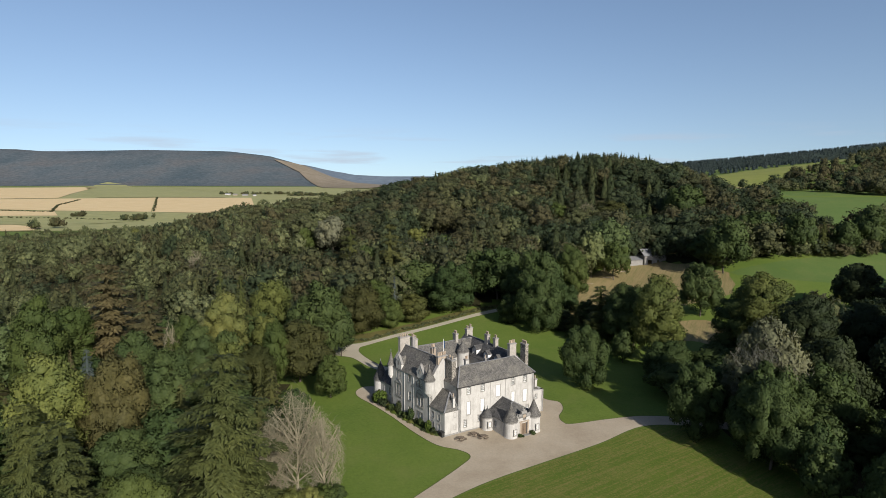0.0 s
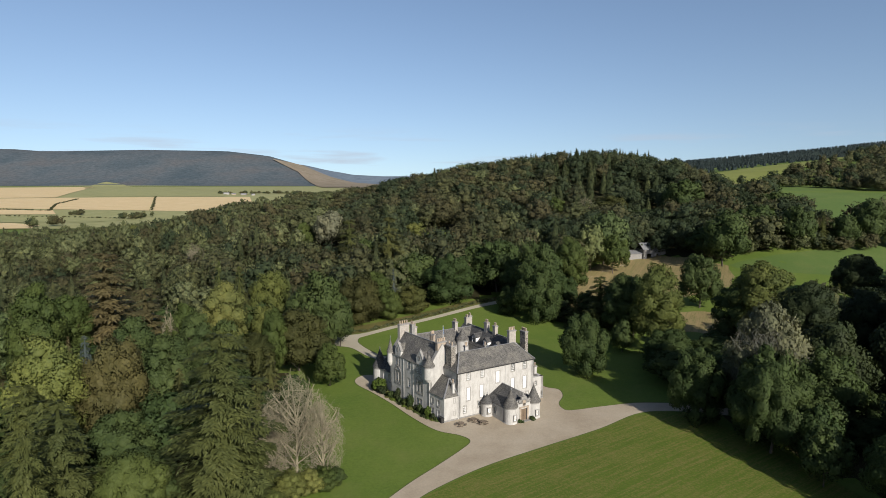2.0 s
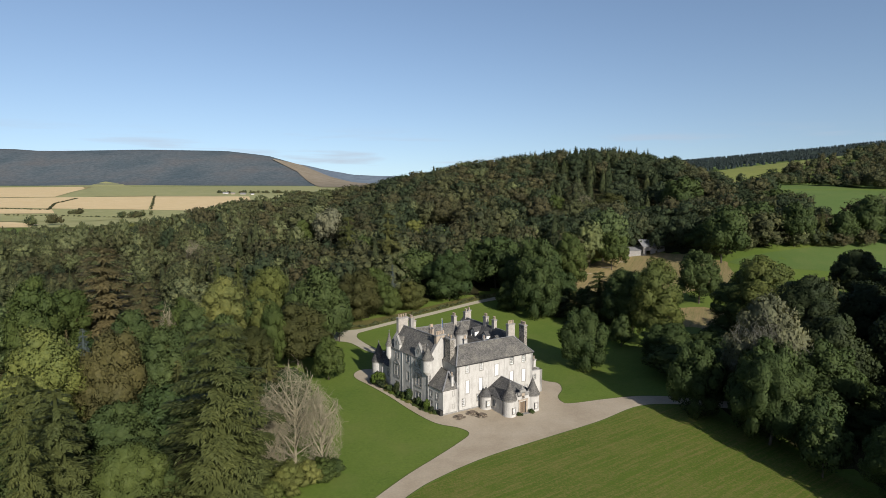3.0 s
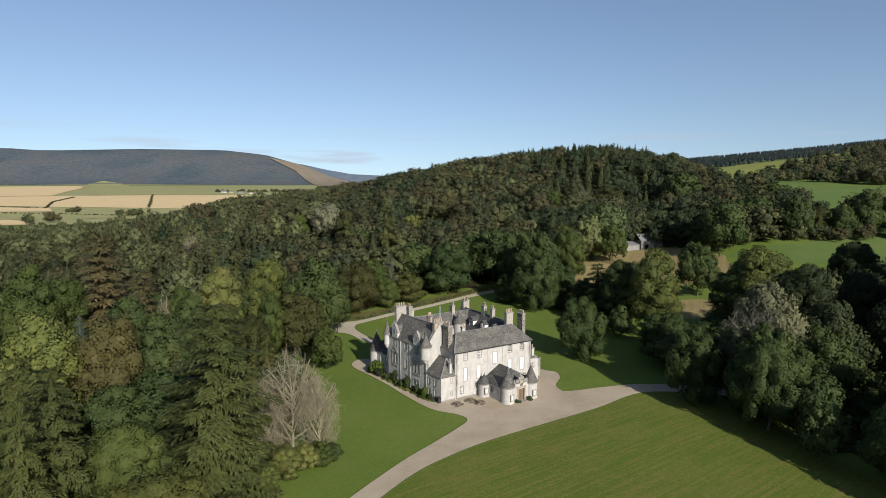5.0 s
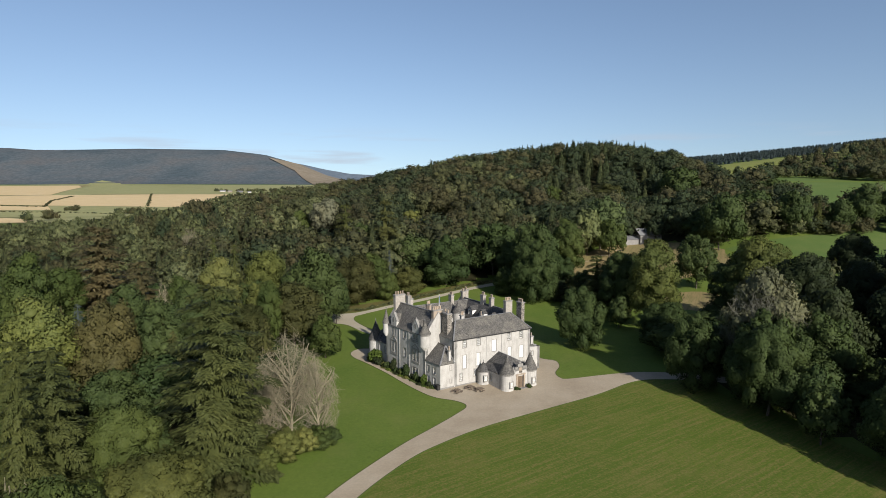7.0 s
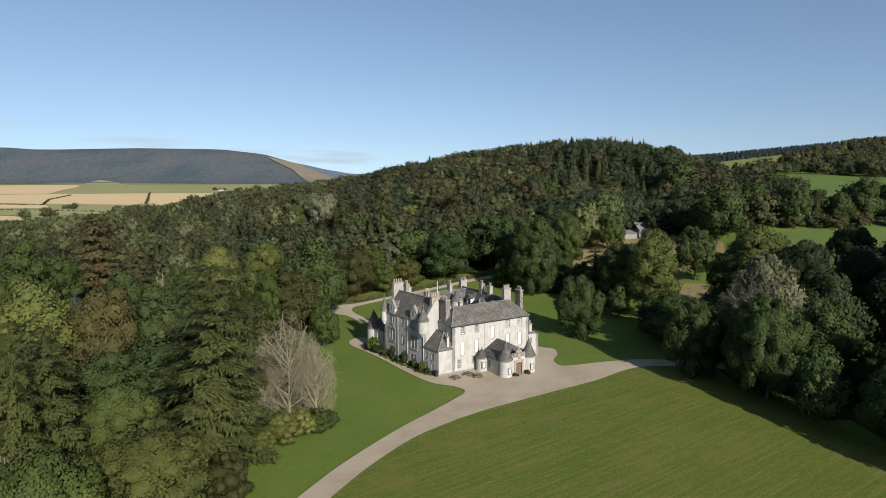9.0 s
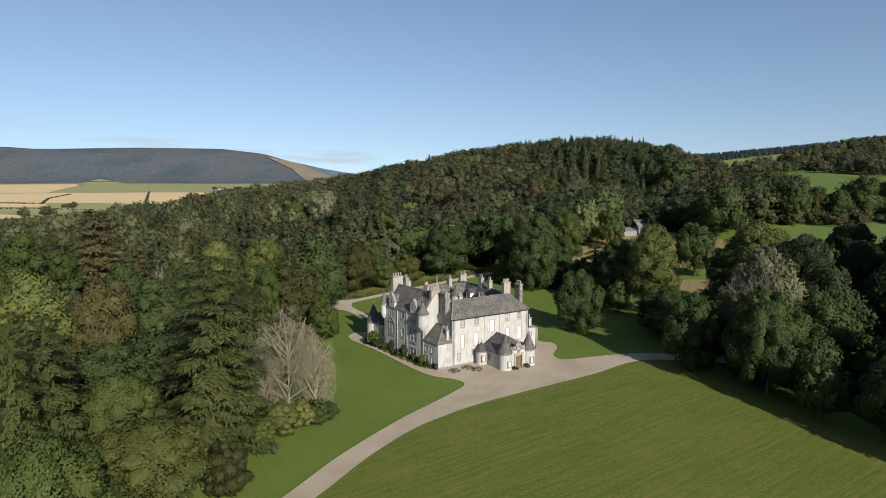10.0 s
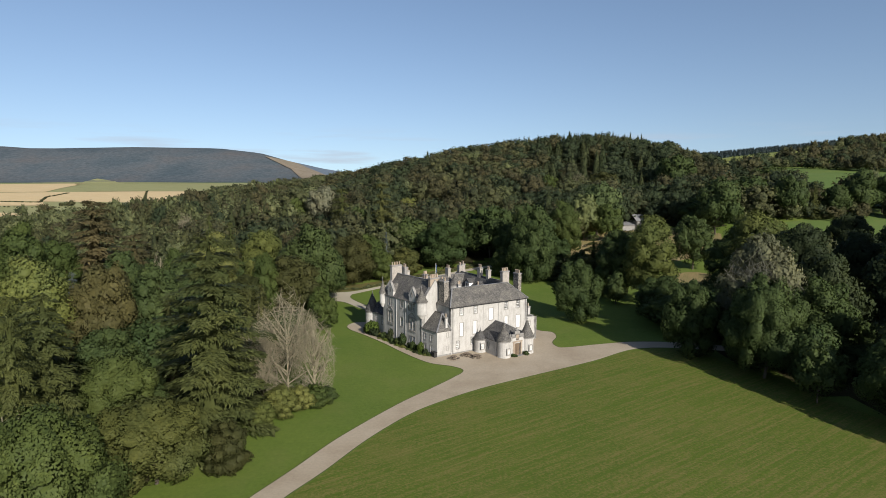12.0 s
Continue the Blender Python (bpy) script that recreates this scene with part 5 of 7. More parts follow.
far_broad, far_cone = [q for q in far_broad if in_sight(q)], [q for q in far_cone if in_sight(q)]


def woodland(name, forms, places, mat, tall, label):
    """Many small trees in one mesh, each with its own tint."""
    vs, ts, ns, tints, base = [], [], [], [], 0
    for i, (px, py, r, h, turn, tint) in enumerate(places):
        v, t, n = forms[i % len(forms)]
        c, s = math.cos(turn), math.sin(turn)
        q = np.stack([(v[:, 0] * c - v[:, 1] * s) * r + px, (v[:, 0] * s + v[:, 1] * c) * r + py, v[:, 2] * h / tall + land_z(px, py)], 1)
        ns.append(np.stack([n[:, 0] * c - n[:, 1] * s, n[:, 0] * s + n[:, 1] * c, n[:, 2]], 1))
        vs.append(q), ts.append(t + base), tints.append(np.full(len(t), tint, np.float32))
        base += len(v)
    me = tri_mesh(name, np.concatenate(vs), np.concatenate(ts), np.concatenate(ns))
    att = me.attributes.new("tint", 'FLOAT', 'FACE')
    att.data.foreach_set("value", np.concatenate(tints))
    return tagged(finish(name, me, mat), label, "woodland", kind="stuff")


BROAD_FAR = [broad_crown(300 + k, 15, 400, 0.082, core=ICO1, swell=0.6, low=0.0, taper=0.12 * (k % 3)) for k in range(6)]
BROAD_FARTHEST = [broad_crown(310 + k, 14, 290, 0.085, core=ICO1, swell=0.62, low=0.0, taper=0.12 * (k % 3)) for k in range(6)]
CONE_FAR = [cone_crown(330 + k, 26, 16, 0.14, power=0.7, stem=1.25) for k in range(4)]
CONE_FARTHEST = [cone_crown(340 + k, 6, 6, 0.34, power=0.9) for k in range(3)]
plantation = []
while len(plantation) < 2500:
    q = 1640 - 960 * rng.random() ** 1.6
    px = q * rng.uniform(0.33, 0.82)
    if q < 668 + 0.55 * (px - 290) or px > 0.68 * q - 40 and q < 1000:
        continue
    plantation.append((px, q, rng.uniform(4, 6), rng.uniform(5, 7.5), rng.uniform(0, 6.28), rng.random()))
woodland("broadleaf_woodland", BROAD_FAR, [q for q in far_broad if q[1] < 340 or (q[1] < 370 and q[0] >= -120)], LEAF_FAR, 2.4, "dense mixed green broadleaf woodland below the hill")
BROAD_TINY = [broad_crown(320 + k, 9, 90, 0.11, low=0.0, taper=0.1 * (k % 3), core=OCTA, swell=0.8) for k in range(4)]
woodland("broadleaf_woodland", BROAD_TINY, [q for q in far_broad if q[1] >= 340 and (q[0] < -120 or q[1] > 560)], LEAF_FAR, 2.4, "mixed green woodland and scrub reaching into the valley")
woodland("broadleaf_woodland", BROAD_FARTHEST, [q for q in far_broad if q[1] >= 370 and not (q[0] < -120 or q[1] > 560)], LEAF_FAR, 2.4, "dense mixed green broadleaf woodland covering the hill")
woodland("conifer_woodland", CONE_FAR, far_cone, NEEDLE_FAR, 3.6, "dark green conifers scattered through the woodland")
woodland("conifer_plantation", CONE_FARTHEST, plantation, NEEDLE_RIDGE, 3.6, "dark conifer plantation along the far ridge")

# ---- drives, lawns and fields ----
FRONT_DRIVE = [(-24.5, 58), (-21.6, 64.2), (-18.1, 71.2), (-13.8, 80.3), (-6.5, 92.3), (-1.1, 99.6), (3.1, 105.4), (5.3, 109.4), (3.4, 112), (-1.3, 114.4), (-6.3, 120.6), (-11.8, 129.0), (-17, 136), (-20.6, 140.4), (-22, 143.6), (-21.6, 146.5), (-19.5, 148.3), (-14, 147), (-13, 140),
               (-6, 134), (2, 126), (14, 132), (22, 142), (25.5, 139), (27.8, 137.8), (28.4, 135.7), (28.0, 132.7), (26.4, 128.9), (26.6, 125.9), (28.3, 124.8), (36.4, 127.2), (45.3, 129.1), (56, 128), (64, 125), (64, 121), (54, 123.6), (43.3, 123.3), (31.9, 115.0), (19.1, 106.9), (7.8, 99.5), (-0.1, 92.7), (-4.5, 87.7), (-9.7, 79.3), (-14.0, 70.4), (-17.4, 64.2), (-20, 58)]
BACK_DRIVE = [(-50, 178), (-40, 178), (-32, 174.5), (-27, 172), (-22, 165), (-17, 160), (-12, 156), (-8, 160), (-17.5, 165), (-25, 176), (-26.3, 182), (-24, 185), (-16, 192.6), (-5, 201.6), (13, 217), (26, 226), (40, 240), (38, 243), (24, 229), (12, 220.3), (-5.5, 205), (-16.6, 196), (-26, 187.6), (-33, 185.5), (-42, 183), (-50, 183)]


def edged_drive(name, outline, label, mat=GRAVEL):
    ring = ring_of(outline, 6)
    sheet(name, ring, 0.03, mat, label, "driveway", 12)
    bm = bmesh.new()
    n = len(ring)
    cs = [np.array(p) for p in ring]
    up, lo = [], []
    for i in range(n):
        d = cs[(i + 1) % n] - cs[i - 1]
        d = d / (np.linalg.norm(d) + 1e-9)
        o = np.array([-d[1], d[0]])
        z = land_z(*cs[i])
        a, b = cs[i] + o * 0.05, cs[i] - o * 0.08
        lo.append((bm.verts.new((*a, z + 0.02)), bm.verts.new((*a, z + 0.06)), bm.verts.new((*b, z + 0.065)), bm.verts.new((*b, z - 0.02))))
    for i in range(n):
        p, q = lo[i], lo[(i + 1) % n]
        for k in range(3):
            bm.faces.new((p[k], p[k + 1], q[k + 1], q[k]))
    tagged(part("lawn_edge", bm, EARTH), "raised dark turf edge along the gravel", "kerb", kind="structure")


edged_drive("driveway", FRONT_DRIVE, "pale gravel drive and forecourt round the house")
edged_drive("driveway", BACK_DRIVE, "pale gravel drive passing behind the house", PALE_GRAVEL)
ROUGH_VERGE = [(-34, 186.2), (-26, 188.4), (-16.6, 196.8), (-5.5, 205.8), (12, 221.1), (22, 228.2), (24, 233), (10, 226), (-6, 213), (-17, 204), (-27, 197), (-37, 192)]
sheet("rough_verge", ring_of(ROUGH_VERGE, 5), 0.016, ROUGH, "rough olive and tan grass between drive and wood", "verge", 8)
FRONT_LAWN = [(-19.5, 58), (-17.2, 64.2), (-13.8, 70.4), (-9.5, 79.2), (-4.3, 87.5), (0.1, 92.5), (8, 99.3), (19.3, 106.7), (32.1, 114.8), (43.5, 123.0), (54, 122), (62, 104), (70, 80), (82, 40), (60, 10), (-30, 10), (-24, 45)]
sheet("front_lawn", ring_of(FRONT_LAWN, 5), 0.018, MOWN, "wide mown front lawn with pale mowing lines", "lawn", 14)
sheet("valley_floor", [(-3300, 2650), (-1600, 2850), (-300, 2750), (-150, 1200), (-330, 800), (-420, 690), (-800, 640), (-1500, 800)], 0.5, MEADOW, "pale green grazing land along the valley", "field", 60)
for name, outline, mat, label in (
        ("barley_field", [(-2300, 2300), (-1922, 2453), (-1542, 2649), (-990, 1522), (-1241, 1478), (-1700, 1440)], WHEAT, "ripe pale gold barley field on the valley side"),
        ("barley_field", [(-1500, 1420), (-1150, 1464), (-969, 1508), (-752, 1553), (-516, 1044), (-703, 1076), (-882, 1121), (-1200, 1100)], WHEAT, "ripe pale gold barley field in the valley"),
        ("barley_field", [(-750, 1553), (-501, 1550), (-383, 1202), (-404, 1020), (-513, 1042)], WHEAT, "ripe pale gold barley field in the valley"),
        ("barley_field", [(-1050, 1070), (-859, 1085), (-693, 1055), (-626, 960), (-748, 950), (-1000, 950)], WHEAT, "ripe barley field beyond the wood"),
        ("barley_field", [(-800, 763), (-573, 783), (-502, 738), (-480, 690), (-620, 660), (-800, 640)], WHEAT, "ripe barley field at the valley bottom"),
        ("pasture", [(-579, 1700), (-300, 1800), (-380, 2600), (-900, 2750), (-1200, 2600), (-738, 1960)], MEADOW, "green pasture below the moor"),
        ("pasture", [(-1638, 2715), (-1678, 2895), (-1661, 2950), (-1541, 2880), (-1167, 2390), (-1002, 2300), (-861, 2100), (-698, 1875), (-652, 1820), (-574, 1560), (-908, 1560)], MEADOW, "pale green pasture rising to the moor's foot"),
        ("meadow", [(-1000, 930), (-721, 930), (-596, 935), (-479, 1000), (-440, 869), (-480, 800), (-700, 790), (-1000, 800)], MEADOW, "pale green meadow at the valley bottom"),
        ("pasture", [(216, 474), (200, 420), (196, 350), (215, 300), (330, 286), (620, 340), (720, 560), (440, 520), (300, 440), (262, 470)], PASTURE, "bright green pasture on the hillside"),
        ("pasture", [(222, 492), (258, 488), (310, 540), (400, 640), (520, 760), (560, 810), (490, 770), (407, 728), (348, 694), (290, 644), (250, 570)], STRAWGREEN, "sunlit yellow-green pasture below the plantation"),
        ("pasture", [(127, 259), (161, 269), (223, 290), (330, 320), (300, 270), (190, 232), (156, 238), (142, 245)], PASTURE, "bright green pasture strip beyond the hay meadow"),
        ("hay_meadow", [(44, 206), (42, 224), (46, 242), (58, 264), (76, 280), (92, 291), (106, 292), (125, 262), (118, 238), (97, 226), (84, 224), (66, 212)], STUBBLE, "tan mown hay meadow with green patches"),
        ("rough_strip", [(220, 476), (238, 472), (258, 472), (258, 487), (238, 489), (221, 491)], STUBBLE, "tan strip of dry grass above the pasture"),
        ("hay_meadow", [(80, 205), (96, 206), (98, 194), (86, 184), (76, 190)], STUBBLE, "tan mown patch under the meadow trees"),
        ("farm_track", [(46, 246.5), (60, 258.5), (78, 273.5), (94, 287), (104, 290), (104, 287.5), (95, 284.5), (79.5, 271.3), (62, 256.5), (47, 244)], GRAVEL, "pale gravel track leading to the stable"),
        ("moor_slope", [(-1010, 3560), (-860, 3700), (-560, 3800), (-300, 3500), (-250, 2900), (-300, 2400), (-500, 2480), (-620, 2900), (-800, 3320)], TAN_HILL, "tan cleared slope at the moor's end")):
    big = max(abs(outline[0][0]), abs(outline[0][1])) > 400
    huge = outline[0][1] > 2900 or abs(outline[0][0]) > 1500
    cell = 70 if huge else 40 if big else 9
    ring = ring_of(outline, 1 if big else 3)
    if name == "hay_meadow":
        ring = [(x + 3.5 * noise.noise(Vector((x * 0.16, y * 0.16, 1))), y + 5.0 * noise.noise(Vector((x * 0.16, y * 0.16, 5)))) for x, y in ring_of(outline, 6)]
    sheet(name, ring, 3.0 if name == "moor_slope" else 1.2 if huge else 0.9 if big else 0.05, mat, label, "field", cell)

# ---- the house ----
# local axes: x along the south front from its west corner, y into the court, z up
house = tagged(empty("mansion", pose(0.35, 118.23, 0, 0, 0, 31)), "white harled tower-house mansion with slate roofs and turrets", "house")
ONE = Matrix.Identity(4)
WEST = pose(0, 0, 0, 0, 0, 6.5)          # the west range stands a little askew


def face(x, y, turn, base=ONE):
    """Wall axes: x along the wall, y inwards."""
    return base @ pose(x, y, 0, 0, 0, turn)


def window(m, x0, x1, z0, z1, cols, rows, surround=True, sash=True):
    """A sash window in an opening: frame, glazing bars, each pane, and a stone margin."""
    w = bmesh.new()
    y0, y1, f = 0.16, 0.26, 0.09
    for a, b, c, d in ((x0, x0 + f, z0, z1), (x1 - f, x1, z0, z1), (x0 + f, x1 - f, z0, z0 + f), (x0 + f, x1 - f, z1 - f, z1)):
        box(w, a, b, y0, y1, c, d, m)
    win = part("window", w, WHITE, house)
    bars = bmesh.new()
    for i in range(1, cols):
        x = x0 + f + (x1 - x0 - 2 * f) * i / cols
        box(bars, x - 0.025, x + 0.025, y0 + 0.01, y1 - 0.02, z0 + f, z1 - f, m)
    for k in range(1, rows):
        z = z0 + f + (z1 - z0 - 2 * f) * k / rows
        t = 0.045 if sash and 2 * k == rows else 0.025
        box(bars, x0 + f, x1 - f, y0 + 0.005, y1 - 0.025, z - t, z + t, m)
    if cols > 1 or rows > 1:
        part("glazing_bars", bars, WHITE, win)
    else:
        bars.free()
    g = bmesh.new()
    box(g, x0 + f, x1 - f, y0 + 0.05, y0 + 0.06, z0 + f, z1 - f, m)
    part("pane", g, GLASS, win, "dark reflecting glass").visible_shadow = False
    if surround:
        s = bmesh.new()
        e = 0.17
        for a, b, c, d in ((x0 - e, x0, z0 - e, z1 + e), (x1, x1 + e, z0 - e, z1 + e), (x0, x1, z1, z1 + e)):
            box(s, a, b, -0.03, 0.16, c, d, m)
        box(s, x0 - 0.01, x1 + 0.01, -0.09, 0.16, z0 - e, z0, m)
        part("window_surround", s, MARGIN, win, "grey granite margin")
    return win


def blind_window(m, x0, x1, z0, z1):
    """A blocked window: a white board set back in its stone margin."""
    b = bmesh.new()
    box(b, x0, x1, 0.1, 0.2, z0, z1, m)
    win = part("blind_window", b, WHITE, house, "blocked window with a plain white board")
    s = bmesh.new()
    e = 0.17
    for a, bb, c, d in ((x0 - e, x0, z0 - e, z1 + e), (x1, x1 + e, z0 - e, z1 + e), (x0, x1, z1, z1 + e)):
        box(s, a, bb, -0.03, 0.1, c, d, m)
    box(s, x0 - 0.01, x1 + 0.01, -0.08, 0.1, z0 - e, z0, m)
    part("window_surround", s, MARGIN, win, "grey granite margin")
    return win


def wall(m, length, height, holes, mat=HARL, thick=0.7, z0=-0.3, label=""):
    bm = bmesh.new()
    pierced(bm, 0, length, z0, height, thick, holes, m)
    return part("wall", bm, mat, house, label)


def chimney(x, y, z0, z1, w, d, pots, mat, base=ONE, turn=0, cope=STONE):
    """A stack with a cope and clay pots in a row."""
    m = base @ pose(x, y, 0, 0, 0, turn)
    bm = bmesh.new()
    box(bm, -w / 2, w / 2, -d / 2, d / 2, z0, z1 - 0.25, m)
    ch = part("chimney", bm, mat, house)
    bm = bmesh.new()
    box(bm, -w / 2 - 0.12, w / 2 + 0.12, -d / 2 - 0.12, d / 2 + 0.12, z1 - 0.25, z1 - 0.1, m)
    box(bm, -w / 2 - 0.05, w / 2 + 0.05, -d / 2 - 0.05, d / 2 + 0.05, z1 - 0.1, z1, m)
    part("chimney_cope", bm, cope, ch)
    for i in range(pots):
        f = (i + 0.5) / pots - 0.5
        px, py = (f * (w - 0.1), 0) if w >= d else (0, f * (d - 0.1))
        bm = bmesh.new()
        lathe(bm, [(0, z1), (0.17, z1), (0.14, z1 + 0.55), (0.19, z1 + 0.6), (0.19, z1 + 0.72), (0.11, z1 + 0.72), (0.11, z1 + 0.4), (0, z1 + 0.4)], px, py, 10, m)
        part("chimney_pot", bm, POT if i % 3 else SAND, ch)
    return ch


def roof(pts_list, mat=SLATE, thick=0.16, base=ONE, label=""):
    """Slated planes, each given by its corners."""
    bm = bmesh.new()
    for pts in pts_list:
        slab(bm, pts, thick, base)
    return part("roof", bm, mat, house, label)


def beam(bm, p, q, w, h, m=ONE):
    """A bar of stone or lead from p to q, w wide and h high, lying on top of the line."""
    p, q = Vector(p), Vector(q)
    d = (q - p).normalized()
    s = d.cross(Vector((0, 0, 1))).normalized() * w / 2
    n = s.cross(d).normalized() * h
    if n.z < 0:
        n = -n
    c = [bm.verts.new(m @ v) for v in (p - s, p + s, p + s + n, p - s + n, q - s, q + s, q + s + n, q - s + n)]
    for f in ((0, 1, 2, 3), (7, 6, 5, 4), (0, 4, 5, 1), (1, 5, 6, 2), (2, 6, 7, 3), (3, 7, 4, 0)):
        bm.faces.new([c[i] for i in f])


def ridge(pairs, base=ONE, mat=LEAD, w=0.3, h=0.1, name="ridge"):
    bm = bmesh.new()
    for p, q in pairs:
        beam(bm, p, q, w, h, base)
    return part(name, bm, mat, house)


def gable(m, x0, x1, z0, zt, thick, mat=HARL):
    """The triangle of wall above the eaves."""
    bm = bmesh.new()
    a = [bm.verts.new(m @ Vector(p)) for p in ((x0, 0, z0), (x1, 0, z0), ((x0 + x1) / 2, 0, zt))]
    b = [bm.verts.new(m @ Vector(p)) for p in ((x0, thick, z0), (x1, thick, z0), ((x0 + x1) / 2, thick, zt))]
    bm.faces.new(a), bm.faces.new(b[::-1])
    for i in range(3):
        j = (i + 1) % 3
        bm.faces.new((a[i], b[i], b[j], a[j]))
    return part("gable", bm, mat, house)


def turret(x, y, r, z0, z1, tip, corbel, base=ONE, roof_mat=SLATE, mat=HARL, over=0.18):
    """A round turret: drum (corbelled out below if it hangs), eaves course, conical roof and finial."""
    bm = bmesh.new()
    prof = [(0, z0 - corbel), (r * 0.4, z0 - corbel), (r * 0.42, z0 - corbel * 0.72), (r * 0.64, z0 - corbel * 0.68), (r * 0.66, z0 - corbel * 0.4), (r * 0.84, z0 - corbel * 0.36), (r * 0.86, z0 - 0.06), (r * 1.02, z0 - 0.03), (r * 1.02, z0 + 0.12), (r, z0 + 0.16), (r, z1)] if corbel else [(r + 0.06, z0), (r + 0.06, 0.35), (r, 0.4), (r, z1)]
    lathe(bm, prof + [(0, z1)], x, y, 24, base)
    body = part("turret", bm, mat, house, smooth=False)
    bm = bmesh.new()
    lathe(bm, [(r + 0.02, z1 - 0.3), (r + 0.1, z1 - 0.22), (r + 0.12, z1), (0, z1)], x, y, 24, base)
    part("eaves_course", bm, STONE, body)
    bm = bmesh.new()
    k = tip - z1
    lathe(bm, [(0, z1 - 0.02), (r + over, z1), (r + over, z1 + 0.08), (r * 0.97, z1 + k * 0.14), (r * 0.5, z1 + k * 0.52), (r * 0.08, z1 + k * 0.93), (0, tip)], x, y, 24, base)
    part("turret_roof", bm, roof_mat, body, "conical slate roof")
    bm = bmesh.new()
    lathe(bm, [(0.05, tip - 0.25), (0.06, tip), (0.13, tip + 0.12), (0.05, tip + 0.25), (0, tip + 0.6)], x, y, 8, base)
    part("finial", bm, LEAD, body)
    return body


# south range
S0, S1, SD, SE, SR = 3.3, 23.75, 7.0, 10.25, 13.5
m = face(0, 0, 0)
sash = [(5.55, 6.45, 8.3, 9.95), (9.15, 10.05, 8.3, 9.95), (17.35, 18.3, 8.25, 9.95), (20.7, 21.65, 8.25, 9.95)]
blind = [(5.6, 6.45, 3.8, 6.6), (9.05, 9.95, 3.85, 6.6), (13.2, 14.25, 6.35, 8.9), (17.4, 18.35, 3.85, 6.6), (20.75, 21.8, 3.75, 6.55), (13.3, 14.2, 3.7, 5.3)]
low_win = [(4.75, 5.45, 1.2, 2.8), (8.4, 9.0, 1.7, 3.2), (21.6, 22.3, 1.3, 2.8)]
bm = bmesh.new()
pierced(bm, S0, S1, -0.3, SE, 0.7, sash + blind + low_win, m)
part("wall", bm, HARL, house, "white harled south wall with grey rain streaks")
for q in sash:
    window(m, *q, 3, 4)
for q in blind:
    blind_window(m, *q)
for q in low_win:
    window(m, *q, 2, 4)
wall(face(S0, SD, -90), SD, SE, [], HARL_GREY)
wall(face(S1, 0, 90), SD, SE, [], HARL_GREY)
wall(face(S1, SD, 180), S1 - S0, SE, [], HARL_GREY)
o = 0.22
e = SE - 0.05
roof([[(S0 - o, -o, e), (S1 + o, -o, e), (S1 - 3.0, SD / 2, SR), (S0 + 2.6, SD / 2, SR)], [(S1 + o, SD + o, e), (S0 - o, SD + o, e), (S0 + 2.6, SD / 2, SR), (S1 - 3.0, SD / 2, SR)],
      [(S0 - o, SD + o, e), (S0 - o, -o, e), (S0 + 2.6, SD / 2, SR)], [(S1 + o, -o, e), (S1 + o, SD + o, e), (S1 - 3.0, SD / 2, SR)]], SLATE, label="hipped grey slate roof of the long range")
ridge([((S0 + 2.6, SD / 2, SR - 0.03), (S1 - 3.0, SD / 2, SR - 0.03)), ((S0 - o, -o, e), (S0 + 2.6, SD / 2, SR)), ((S1 + o, -o, e), (S1 - 3.0, SD / 2, SR)), ((S1 + o, SD + o, e), (S1 - 3.0, SD / 2, SR))], w=0.26, h=0.07)
bm = bmesh.new()
beam(bm, (S0 - o, -o - 0.06, e - 0.16), (S1 + o, -o - 0.06, e - 0.16), 0.14, 0.1)
part("gutter", bm, IRON, house)
bm = bmesh.new()
box(bm, S0, S1, -0.1, 0, -0.3, 0.45)
part("plinth", bm, STONE, house)
for x in (3.42, 11.6, 15.7, 23.4):
    bm = bmesh.new()
    box(bm, x - 0.05, x + 0.05, -0.12, -0.02, 0.1, e - 0.1)
    part("drainpipe", bm, HARL_GREY, house)
chimney(4.0, 3.9, 9.0, 15.3, 1.1, 2.2, 2, RUBBLE)
chimney(22.3, 6.4, 9.0, 15.6, 1.9, 0.9, 4, CHIM)
chimney(26.7, 7.2, 5.0, 14.7, 0.9, 1.9, 4, RUBBLE)
chimney(10.0, 7.1, 9.5, 13.5, 0.8, 0.7, 2, HARL)
chimney(15.2, 7.1, 9.5, 12.9, 0.45, 0.45, 1, STONE)

# low block in the south-west corner
LE = 5.4
m = face(0, 0, 0)
wall(m, S0, LE, [], HARL, label="white harled wall of the low corner block")
for z0, z1 in ((4.0, 4.9), (1.3, 2.0)):
    blind_window(m, 2.35, 2.75, z0, z1)
mw = face(0, 5.3, -90, WEST)
wh = [(0.8, 1.6, 3.1, 4.4), (2.9, 3.7, 3.1, 4.4), (0.8, 1.6, 0.8, 2.2), (2.9, 3.7, 0.8, 2.2)]
wall(mw, 5.3, LE, wh, HARL_GREY)
for q in wh:
    window(mw, *q, 2, 4)
p0, p1, p2, pa, pb = Vector((-0.2, -0.2, LE)), Vector((S0 + 0.05, -0.2, LE)), WEST @ Vector((-0.2, 5.3, LE)), Vector((2.75, 2.4, 8.6)), Vector((2.9, 5.6, 8.6))
roof([[p2, p0, pa, pb], [p0, p1, pa], [p1, Vector((S0 + 0.05, 5.5, LE + 0.6)), pb, pa]], SLATE, label="grey slate roof of the low corner block")
ridge([(p0, pa), (p1, pa)], w=0.28, h=0.1)
chimney(2.45, 0.55, 5.0, 8.2, 0.5, 0.6, 1, HARL_GREY)
bm = bmesh.new()
box(bm, -0.1, S0, -0.12, 0, -0.3, 0.5)
part("plinth", bm, STONE, house)
bm = bmesh.new()
